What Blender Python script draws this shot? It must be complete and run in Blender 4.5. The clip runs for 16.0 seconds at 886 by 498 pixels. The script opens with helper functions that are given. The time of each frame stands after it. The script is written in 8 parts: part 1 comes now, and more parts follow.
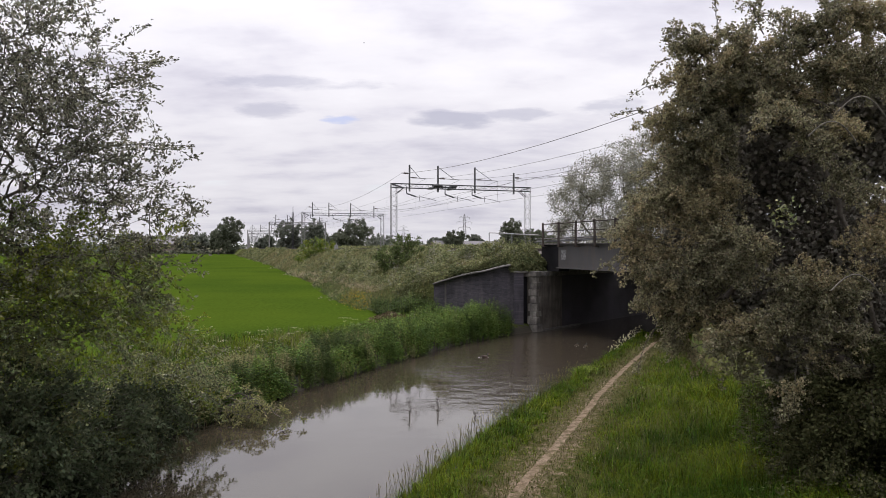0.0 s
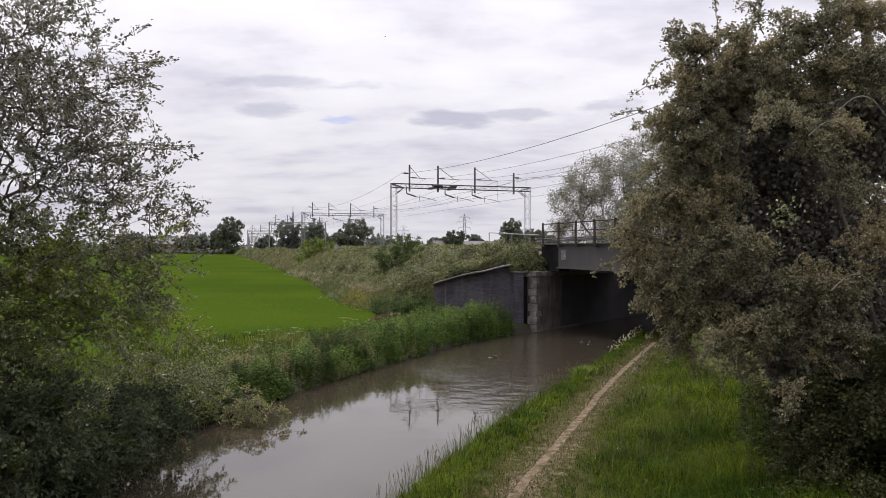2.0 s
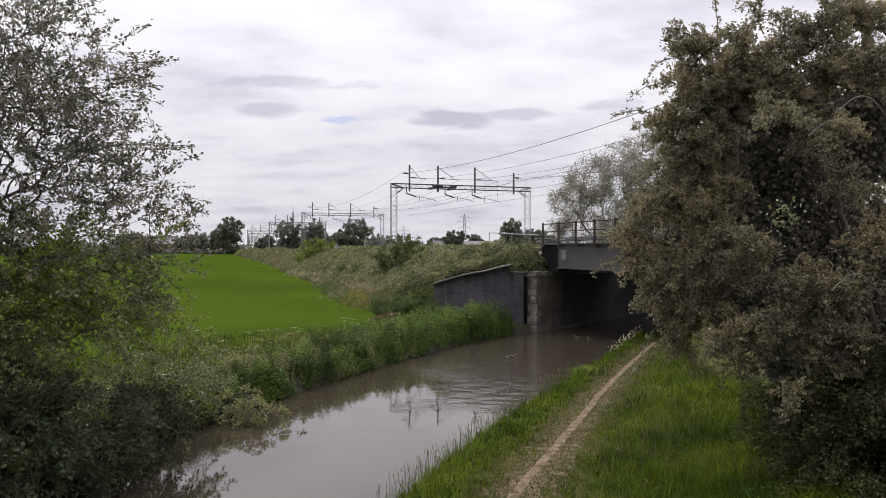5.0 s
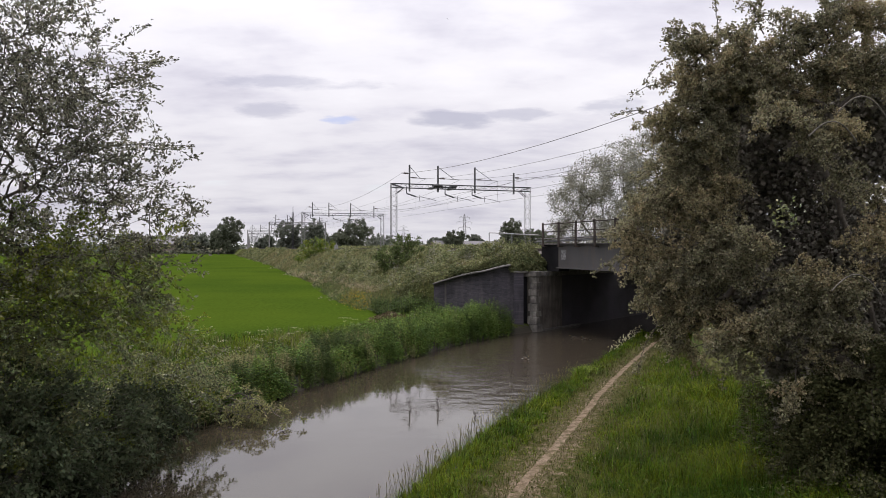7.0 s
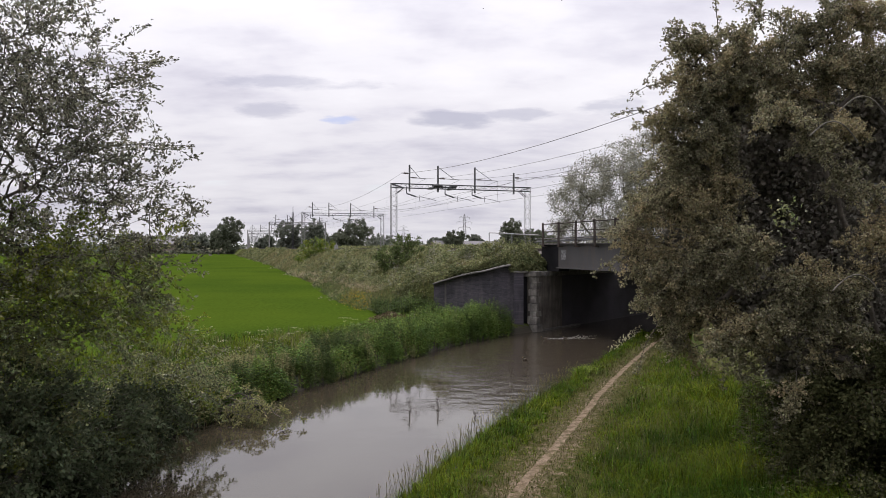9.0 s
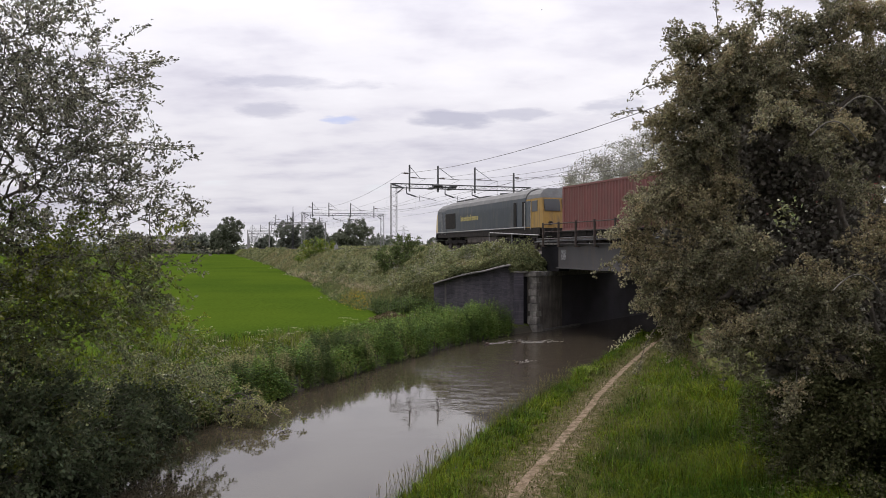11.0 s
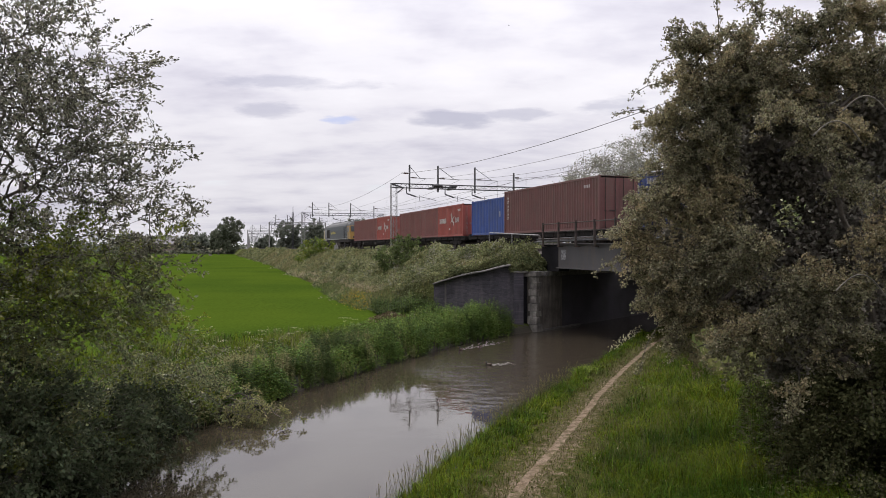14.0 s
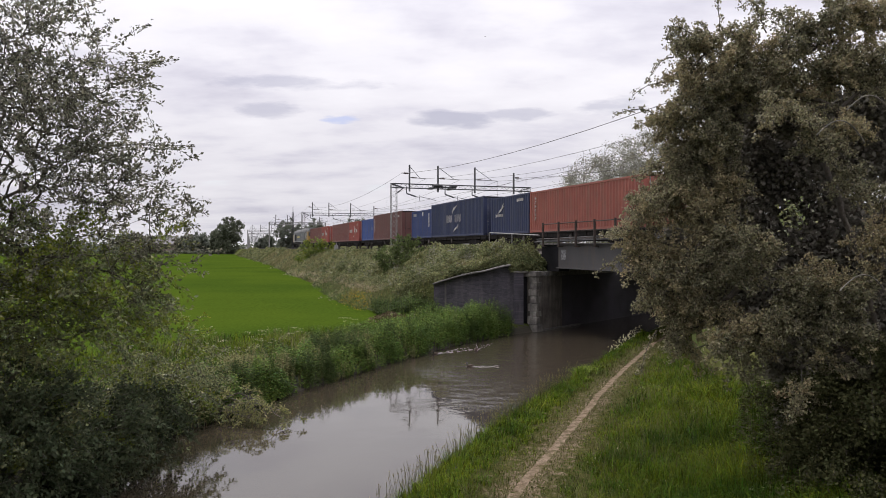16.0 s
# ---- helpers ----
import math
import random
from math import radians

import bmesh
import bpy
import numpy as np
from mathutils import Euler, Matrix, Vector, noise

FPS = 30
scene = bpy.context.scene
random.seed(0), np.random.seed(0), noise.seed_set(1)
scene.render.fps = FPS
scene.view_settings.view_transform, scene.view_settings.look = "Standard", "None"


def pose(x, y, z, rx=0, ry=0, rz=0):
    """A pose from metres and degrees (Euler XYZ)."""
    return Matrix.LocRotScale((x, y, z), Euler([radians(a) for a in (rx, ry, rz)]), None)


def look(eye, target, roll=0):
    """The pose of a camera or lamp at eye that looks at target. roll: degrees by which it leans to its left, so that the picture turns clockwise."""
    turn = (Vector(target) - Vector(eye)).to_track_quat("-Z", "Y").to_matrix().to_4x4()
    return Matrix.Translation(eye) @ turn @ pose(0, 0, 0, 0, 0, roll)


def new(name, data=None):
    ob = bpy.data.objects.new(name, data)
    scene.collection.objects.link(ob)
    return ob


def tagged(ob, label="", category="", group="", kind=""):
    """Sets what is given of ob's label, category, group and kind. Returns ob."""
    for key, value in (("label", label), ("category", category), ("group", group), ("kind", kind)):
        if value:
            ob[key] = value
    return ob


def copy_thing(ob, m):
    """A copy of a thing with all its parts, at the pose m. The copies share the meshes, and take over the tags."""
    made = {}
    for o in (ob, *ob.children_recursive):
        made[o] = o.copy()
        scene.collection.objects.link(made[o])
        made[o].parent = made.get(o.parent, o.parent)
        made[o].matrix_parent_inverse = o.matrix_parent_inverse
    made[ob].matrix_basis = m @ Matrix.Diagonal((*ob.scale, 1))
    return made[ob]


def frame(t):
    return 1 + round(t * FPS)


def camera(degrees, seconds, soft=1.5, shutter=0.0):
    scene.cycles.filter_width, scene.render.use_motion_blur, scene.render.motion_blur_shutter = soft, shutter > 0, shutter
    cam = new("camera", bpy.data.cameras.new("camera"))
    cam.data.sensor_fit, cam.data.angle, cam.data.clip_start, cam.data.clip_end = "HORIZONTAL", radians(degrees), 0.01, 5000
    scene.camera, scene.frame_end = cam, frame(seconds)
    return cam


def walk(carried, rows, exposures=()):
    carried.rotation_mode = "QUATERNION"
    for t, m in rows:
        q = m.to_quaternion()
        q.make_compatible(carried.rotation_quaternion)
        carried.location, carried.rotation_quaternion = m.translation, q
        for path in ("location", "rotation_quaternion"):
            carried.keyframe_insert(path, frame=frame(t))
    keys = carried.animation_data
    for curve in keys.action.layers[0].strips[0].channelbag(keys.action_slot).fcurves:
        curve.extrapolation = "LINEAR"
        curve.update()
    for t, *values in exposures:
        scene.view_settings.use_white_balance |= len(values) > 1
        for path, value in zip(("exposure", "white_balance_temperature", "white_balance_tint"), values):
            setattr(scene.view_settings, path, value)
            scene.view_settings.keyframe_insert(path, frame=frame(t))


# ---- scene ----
# Camera on the canal bridge: water at z = 0, eye at 4.7 m, rails level with the eye.
cam = camera(63.4, 16.0, soft=0.8)
EYE = (0.0, 0.0, 4.7)
walk(cam, [(0.0, look(EYE, (0, 10, 4.692))), (16.0, look(EYE, (0, 10, 4.692)))],
     exposures=[(0.0, 0.03, 6380, 14), (16.0, 0.03, 6380, 14)])

# ---- light: a bright overcast sky with a hazy sun ----
SUN_UP, SUN_TURN = radians(52), radians(-35)
sky = bpy.data.worlds.new("sky")
sky.use_nodes = True
scene.world = sky


def build_sky():
    nt = sky.node_tree
    nt.nodes.clear()
    N, L = nt.nodes.new, nt.links.new

    def math_node(op, a, b=None, clamp=False):
        n = N("ShaderNodeMath")
        n.operation, n.use_clamp = op, clamp
        for k, v in ((0, a), (1, b)):
            if v is None:
                continue
            if isinstance(v, (int, float)):
                n.inputs[k].default_value = v
            else:
                L(v, n.inputs[k])
        return n.outputs[0]

    out = N("ShaderNodeOutputWorld")
    tex = N("ShaderNodeTexSky")
    tex.sky_type, tex.sun_disc = "NISHITA", False
    tex.sun_elevation, tex.sun_rotation = SUN_UP, SUN_TURN
    blue = N("ShaderNodeBackground")
    blue.inputs["Strength"].default_value = 0.12
    L(tex.outputs[0], blue.inputs["Color"])
    co = N("ShaderNodeTexCoord")
    sep = N("ShaderNodeSeparateXYZ")
    L(co.outputs["Generated"], sep.inputs[0])
    # the cloud deck as a flat layer overhead
    up = math_node("MAXIMUM", sep.outputs[2], 0.02)
    deck = math_node("ADD", up, 0.16)
    com = N("ShaderNodeCombineXYZ")
    L(math_node("DIVIDE", sep.outputs[0], deck), com.inputs[0])
    L(math_node("DIVIDE", sep.outputs[1], deck), com.inputs[1])

    def cloud(scale, detail, sx, sy, dx, dy, rough=0.55):
        mp = N("ShaderNodeMapping")
        mp.inputs["Scale"].default_value = (sx, sy, 1)
        mp.inputs["Location"].default_value = (dx, dy, 0)
        L(com.outputs[0], mp.inputs["Vector"])
        n = N("ShaderNodeTexNoise")
        n.inputs["Scale"].default_value, n.inputs["Detail"].default_value = scale, detail
        n.inputs["Roughness"].default_value = rough
        L(mp.outputs[0], n.inputs["Vector"])
        return n.outputs[0]

    def ramp(fac, stops):
        r = N("ShaderNodeValToRGB")
        L(fac, r.inputs[0])
        while len(r.color_ramp.elements) < len(stops):
            r.color_ramp.elements.new(0.5)
        for e, (p, c) in zip(r.color_ramp.elements, stops):
            e.position, e.color = p, (*c, 1)
        return r.outputs[0]

    big = cloud(1.3, 5, 0.8, 1.0, 3.1, 1.7)
    small = cloud(4.2, 7, 0.7, 1.0, 0.4, 8.2)
    mixed = math_node("ADD", math_node("MULTIPLY", big, 0.6), math_node("MULTIPLY", small, 0.4))
    grey = ramp(mixed, [(0.35, (0.66, 0.65, 0.72)), (0.43, (0.77, 0.76, 0.815)), (0.51, (0.87, 0.86, 0.89)), (0.62, (0.935, 0.925, 0.945))])
    # brighter towards the hidden sun, overhead
    low = math_node("MULTIPLY", math_node("DIVIDE", up, 0.24, True), 0.17)
    glow = math_node("ADD", math_node("ADD", math_node("MULTIPLY", math_node("MULTIPLY", up, up), 1.3), 0.80), low)
    # a few separate darker clouds and one blue rift low in the north
    ahead = math_node("MAXIMUM", sep.outputs[1], 0.05)
    u, v = math_node("DIVIDE", sep.outputs[0], ahead), math_node("DIVIDE", sep.outputs[2], ahead)
    front = math_node("GREATER_THAN", sep.outputs[1], 0.3)

    def bank(u0, v0, a, b, ragged):
        du = math_node("DIVIDE", math_node("SUBTRACT", u, u0), a)
        dv = math_node("DIVIDE", math_node("SUBTRACT", v, v0), b)
        d = math_node("ADD", math_node("MULTIPLY", du, du), math_node("MULTIPLY", dv, dv))
        edge = math_node("MULTIPLY", math_node("SUBTRACT", small, 0.5), ragged)
        soft = math_node("SUBTRACT", 1.25, math_node("ADD", d, edge), True)
        return math_node("MULTIPLY", soft, front)

    dark = bank(0.0125, 0.177, 0.058, 0.014, 4.0)
    for args in ((-0.24, 0.190, 0.055, 0.012, 6.0), (0.105, 0.185, 0.040, 0.010, 7.0), (-0.20, 0.232, 0.10, 0.012, 7.0), (0.235, 0.200, 0.05, 0.012, 6.0)):
        dark = math_node("MAXIMUM", dark, math_node("MULTIPLY", bank(*args), 0.7))
    tone = N("ShaderNodeMix")
    tone.data_type = "RGBA"
    L(math_node("MULTIPLY", dark, 0.72), tone.inputs[0])
    L(grey, tone.inputs[6])
    tone.inputs[7].default_value = (0.49, 0.50, 0.60, 1)
    rift = N("ShaderNodeMix")
    rift.data_type = "RGBA"
    L(math_node("MULTIPLY", bank(-0.153, 0.183, 0.032, 0.009, 9.0), 0.95), rift.inputs[0])
    L(tone.outputs[2], rift.inputs[6])
    rift.inputs[7].default_value = (0.62, 0.68, 0.89, 1)
    grey = rift.outputs[2]
    clouds = N("ShaderNodeBackground")
    L(grey, clouds.inputs["Color"])
    L(glow, clouds.inputs["Strength"])
    gaps = ramp(cloud(0.9, 4, 0.6, 1.0, 5.3, 2.2), [(0.66, (1, 1, 1)), (0.74, (0.35, 0.35, 0.35))])
    mix = N("ShaderNodeMixShader")
    L(gaps, mix.inputs[0])
    L(blue.outputs[0], mix.inputs[1])
    L(clouds.outputs[0], mix.inputs[2])
    L(mix.outputs[0], out.inputs[0])


build_sky()
sun = new("sun", bpy.data.lights.new("sun", "SUN"))
sun.data.energy, sun.data.angle, sun.data.color = 1.9, radians(7), (1.0, 0.95, 0.87)
sun.matrix_world = look((0, 0, 50), Vector((0, 0, 50)) - Vector((math.sin(SUN_TURN) * math.cos(SUN_UP), math.cos(SUN_TURN) * math.cos(SUN_UP), math.sin(SUN_UP))))

# ---- materials ----


def material(name, base, rough=0.7, metal=0.0, vary=0.25, scale=6.0, fine=60.0, bump=0.2, second=None, island=0.0, objects=0.0, through_light=0.0, spec=0.5, grime=None):
    """A two-scale surface: broad patches towards a second colour, fine grain, bump; optional change per piece or per object."""
    m = bpy.data.materials.new(name)
    m.use_nodes = True
    nt = m.node_tree
    N, L = nt.nodes.new, nt.links.new
    bs = nt.nodes["Principled BSDF"]
    bs.inputs["Roughness"].default_value, bs.inputs["Metallic"].default_value = rough, metal
    bs.inputs["Specular IOR Level"].default_value = spec
    co = N("ShaderNodeTexCoord")
    a, b = N("ShaderNodeTexNoise"), N("ShaderNodeTexNoise")
    a.inputs["Scale"].default_value, a.inputs["Detail"].default_value = scale, 5
    b.inputs["Scale"].default_value, b.inputs["Detail"].default_value = fine, 3
    L(co.outputs["Object"], a.inputs["Vector"])
    L(co.outputs["Object"], b.inputs["Vector"])
    second = second or tuple(c * 0.6 for c in base)
    r = N("ShaderNodeValToRGB")
    r.color_ramp.elements[0].position, r.color_ramp.elements[1].position = 0.35, 0.65
    r.color_ramp.elements[0].color, r.color_ramp.elements[1].color = (*second, 1), (*base, 1)
    L(a.outputs[0], r.inputs[0])
    hsv = N("ShaderNodeHueSaturation")
    L(r.outputs[0], hsv.inputs["Color"])
    val = N("ShaderNodeMapRange")
    L(b.outputs[0], val.inputs[0])
    val.inputs[1].default_value, val.inputs[2].default_value = 0.25, 0.75
    val.inputs[3].default_value, val.inputs[4].default_value = 1 - vary, 1 + vary
    last = val.outputs[0]
    if island or objects:
        if island:
            src = N("ShaderNodeNewGeometry").outputs["Random Per Island"]
        else:
            src = N("ShaderNodeObjectInfo").outputs["Random"]
        amt = island or objects
        v2 = N("ShaderNodeMapRange")
        L(src, v2.inputs[0])
        v2.inputs[3].default_value, v2.inputs[4].default_value = 1 - amt, 1 + amt
        mu = N("ShaderNodeMath")
        mu.operation = "MULTIPLY"
        L(last, mu.inputs[0])
        L(v2.outputs[0], mu.inputs[1])
        last = mu.outputs[0]
        v3 = N("ShaderNodeMapRange")
        wn = N("ShaderNodeTexWhiteNoise")
        wn.noise_dimensions = "1D"
        L(src, wn.inputs["W"])
        L(wn.outputs[0], v3.inputs[0])
        v3.inputs[3].default_value, v3.inputs[4].default_value = 0.5 - 0.05 * amt, 0.5 + 0.05 * amt
        L(v3.outputs[0], hsv.inputs["Hue"])
    L(last, hsv.inputs["Value"])
    colour = hsv.outputs[0]
    if grime:
        g = N("ShaderNodeTexNoise")
        mp = N("ShaderNodeMapping")
        mp.inputs["Scale"].default_value = (3.0, 3.0, 0.35)
        g.inputs["Scale"].default_value, g.inputs["Detail"].default_value = 1.6, 6
        L(co.outputs["Object"], mp.inputs[0])
        L(mp.outputs[0], g.inputs["Vector"])
        gr = N("ShaderNodeMapRange")
        L(g.outputs[0], gr.inputs[0])
        gr.inputs[1].default_value, gr.inputs[2].default_value = 0.48, 0.72
        gr.inputs[4].default_value = 0.75
        mx = N("ShaderNodeMix")
        mx.data_type = "RGBA"
        L(gr.outputs[0], mx.inputs[0])
        L(colour, mx.inputs[6])
        mx.inputs[7].default_value = (*grime, 1)
        colour = mx.outputs[2]
    L(colour, bs.inputs["Base Color"])
    if bump:
        bp = N("ShaderNodeBump")
        bp.inputs["Strength"].default_value, bp.inputs["Distance"].default_value = bump, 0.02
        L(b.outputs[0], bp.inputs["Height"])
        L(bp.outputs[0], bs.inputs["Normal"])
    if through_light:
        tr = N("ShaderNodeBsdfTranslucent")
        L(colour, tr.inputs["Color"])
        mx = N("ShaderNodeMixShader")
        mx.inputs[0].default_value = through_light
        L(bs.outputs[0], mx.inputs[1])
        L(tr.outputs[0], mx.inputs[2])
        L(mx.outputs[0], nt.nodes["Material Output"].inputs[0])
    return m


def leaf_material(name, base, second, island=0.45, light=0.35, rough=0.6, scale=0.8, spec=0.18):
    return material(name, base, rough, 0, 0.15, scale, 25, 0, second, island=island, through_light=light, spec=spec)


M_FIELD = material("young_crop", (0.054, 0.084, 0.009), 0.75, vary=0.22, scale=0.07, fine=6, bump=0.4, second=(0.037, 0.064, 0.008), spec=0.0)
M_EARTH = material("rough_grass_ground", (0.085, 0.110, 0.030), 0.9, vary=0.4, scale=0.7, fine=14, bump=0.8, second=(0.055, 0.060, 0.022), spec=0.0)
M_SLOPE = material("dry_bank_grass", (0.120, 0.125, 0.045), 0.9, vary=0.4, scale=0.45, fine=9, bump=0.9, second=(0.060, 0.080, 0.028), spec=0.0)
M_PATH = material("crumbled_soil", (0.135, 0.105, 0.07), 0.95, vary=0.4, scale=2.8, fine=30, bump=0.9, second=(0.15, 0.115, 0.065), spec=0.0)
# wet mud, darkened further for the shade under the overhanging bank
M_MUD = material("shaded_wet_mud", (0.045, 0.038, 0.028), 0.7, vary=0.4, scale=2.0, fine=20, bump=0.8, second=(0.028, 0.028, 0.018), spec=0.3)
M_BALLAST = material("ballast", (0.20, 0.18, 0.165), 0.95, vary=0.6, scale=2, fine=22, bump=1.0, second=(0.12, 0.105, 0.095))
M_WALL = material("dark_bridge_wall", (0.090, 0.083, 0.092), 0.9, vary=0.3, scale=0.9, fine=25, bump=0.4, second=(0.070, 0.065, 0.070), spec=0.1)
M_STONE = material("weathered_stone", (0.215, 0.20, 0.175), 0.85, vary=0.35, scale=3, fine=40, bump=0.7, second=(0.10, 0.092, 0.082), objects=0.3, grime=(0.07, 0.065, 0.06))
# near-black brick: the shade of recess and end pier is in this colour
M_PIER = material("shade_black_brick", (0.018, 0.017, 0.019), 0.9, vary=0.3, scale=0.9, fine=25, bump=0.4, second=(0.012, 0.012, 0.013), spec=0.05)
M_GIRDER = material("girder_paint", (0.060, 0.056, 0.058), 0.7, vary=0.2, scale=1.2, fine=30, bump=0.2, second=(0.050, 0.048, 0.049), grime=(0.075, 0.058, 0.045))
M_RUST = material("rusty_steel", (0.075, 0.055, 0.045), 0.75, 0.3, vary=0.3, scale=5, fine=50, bump=0.3, second=(0.035, 0.028, 0.026))
M_GALV = material("dull_galvanised", (0.33, 0.33, 0.33), 0.6, 0.5, vary=0.2, scale=4, fine=40, bump=0.1, second=(0.2, 0.19, 0.185))
M_STEEL = material("dark_gantry_steel", (0.10, 0.10, 0.105), 0.6, 0.4, vary=0.2, scale=4, fine=40, bump=0.1)
M_WIRE = material("copper_wire", (0.12, 0.115, 0.11), 0.5, 0.6, vary=0.1, bump=0)
M_PORCELAIN = material("brown_insulator", (0.07, 0.045, 0.035), 0.25, vary=0.1, bump=0)
M_BARK = material("bark", (0.095, 0.080, 0.062), 0.9, vary=0.4, scale=4, fine=30, bump=0.8, second=(0.05, 0.042, 0.034))
M_TWIG = material("grey_twig", (0.17, 0.155, 0.13), 0.85, vary=0.3, scale=6, fine=40, bump=0.3, second=(0.09, 0.08, 0.066))
L_HAW = leaf_material("hawthorn_leaf", (0.276, 0.254, 0.153), (0.183, 0.174, 0.106), 0.65, 0.52, 0.42, 0.8, 0.45)
# darker, greyer hawthorn leaf: hollow shade and its hazy lift are in the colour
L_INNER = leaf_material("hollow_shade_leaf", (0.210, 0.194, 0.158), (0.154, 0.142, 0.117), 0.5, 0.40)
L_BLOSSOM = leaf_material("faded_blossom", (0.39, 0.325, 0.195), (0.275, 0.245, 0.14), 0.4, 0.40, 0.7)
L_SHRUB = leaf_material("waterside_sallow_leaf", (0.230, 0.245, 0.105), (0.115, 0.140, 0.058), 0.7, 0.40, 0.36, 0.8, 0.6)
L_WILLOW = leaf_material("sallow_leaf", (0.205, 0.200, 0.138), (0.120, 0.122, 0.084), 0.7, 0.44, 0.45, 0.8, 0.4)
L_YELLOW = leaf_material("yellow_green_leaf", (0.20, 0.23, 0.035), (0.13, 0.17, 0.03), 0.4, 0.4)
L_NETTLE = leaf_material("nettle_leaf", (0.172, 0.250, 0.052), (0.086, 0.142, 0.030), 0.65, 0.32)
L_BRAMBLE = leaf_material("bramble_leaf", (0.235, 0.240, 0.105), (0.125, 0.142, 0.060), 0.6, 0.3, 0.5, 0.8, 0.3)
L_BANKGRASS = leaf_material("bank_grass_blade", (0.185, 0.182, 0.085), (0.095, 0.112, 0.042), 0.35, 0.3, 0.6, 0.35)
L_TANGLE = leaf_material("bramble_shrub_leaf", (0.095, 0.116, 0.060), (0.062, 0.078, 0.042), 0.55, 0.35)
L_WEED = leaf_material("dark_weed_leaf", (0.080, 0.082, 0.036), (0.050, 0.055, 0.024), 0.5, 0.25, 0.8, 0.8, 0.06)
L_DRY = leaf_material("dry_grass_leaf", (0.30, 0.26, 0.14), (0.19, 0.175, 0.085), 0.4, 0.3, 0.7)
L_GRASS = leaf_material("grass_blade", (0.132, 0.172, 0.013), (0.039, 0.076, 0.006), 0.7, 0.40, 0.6, 0.75, 0.08)
L_GRASSDRY = leaf_material("seeding_grass", (0.18, 0.175, 0.065), (0.115, 0.12, 0.042), 0.4, 0.3, 0.6, 0.8)
# far leaf colour lifted a little to stand for distance haze
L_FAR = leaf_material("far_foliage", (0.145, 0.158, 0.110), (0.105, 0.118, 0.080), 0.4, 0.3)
L_PALE = leaf_material("pale_willow_leaf", (0.31, 0.305, 0.24), (0.22, 0.22, 0.165), 0.4, 0.35)
L_SPRAY = leaf_material("olive_willow_leaf", (0.29, 0.29, 0.115), (0.20, 0.21, 0.075), 0.5, 0.45, 0.5, 0.8, 0.35)
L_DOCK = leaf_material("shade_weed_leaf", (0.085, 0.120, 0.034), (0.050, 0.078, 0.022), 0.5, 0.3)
L_STRAW = leaf_material("straw_blade", (0.42, 0.36, 0.24), (0.30, 0.26, 0.16), 0.4, 0.3, 0.7)
L_BRIGHT = leaf_material("bright_grass_blade", (0.19, 0.25, 0.03), (0.13, 0.19, 0.02), 0.4, 0.4)
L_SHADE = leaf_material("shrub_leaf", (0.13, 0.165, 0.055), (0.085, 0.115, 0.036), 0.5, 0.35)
# greyer copy of the far leaf with more haze mixed into its colour
L_HAZY = leaf_material("hazed_far_foliage", (0.19, 0.205, 0.165), (0.145, 0.16, 0.125), 0.35, 0.3)
L_WORN = leaf_material("worn_grass_blade", (0.125, 0.125, 0.034), (0.078, 0.084, 0.022), 0.45, 0.3, 0.6, 0.8)
L_WHITE = leaf_material("white_flower", (0.50, 0.47, 0.32), (0.38, 0.35, 0.23), 0.2, 0.3)
L_GOLD = leaf_material("yellow_flower", (0.42, 0.30, 0.03), (0.25, 0.20, 0.03), 0.3, 0.3)


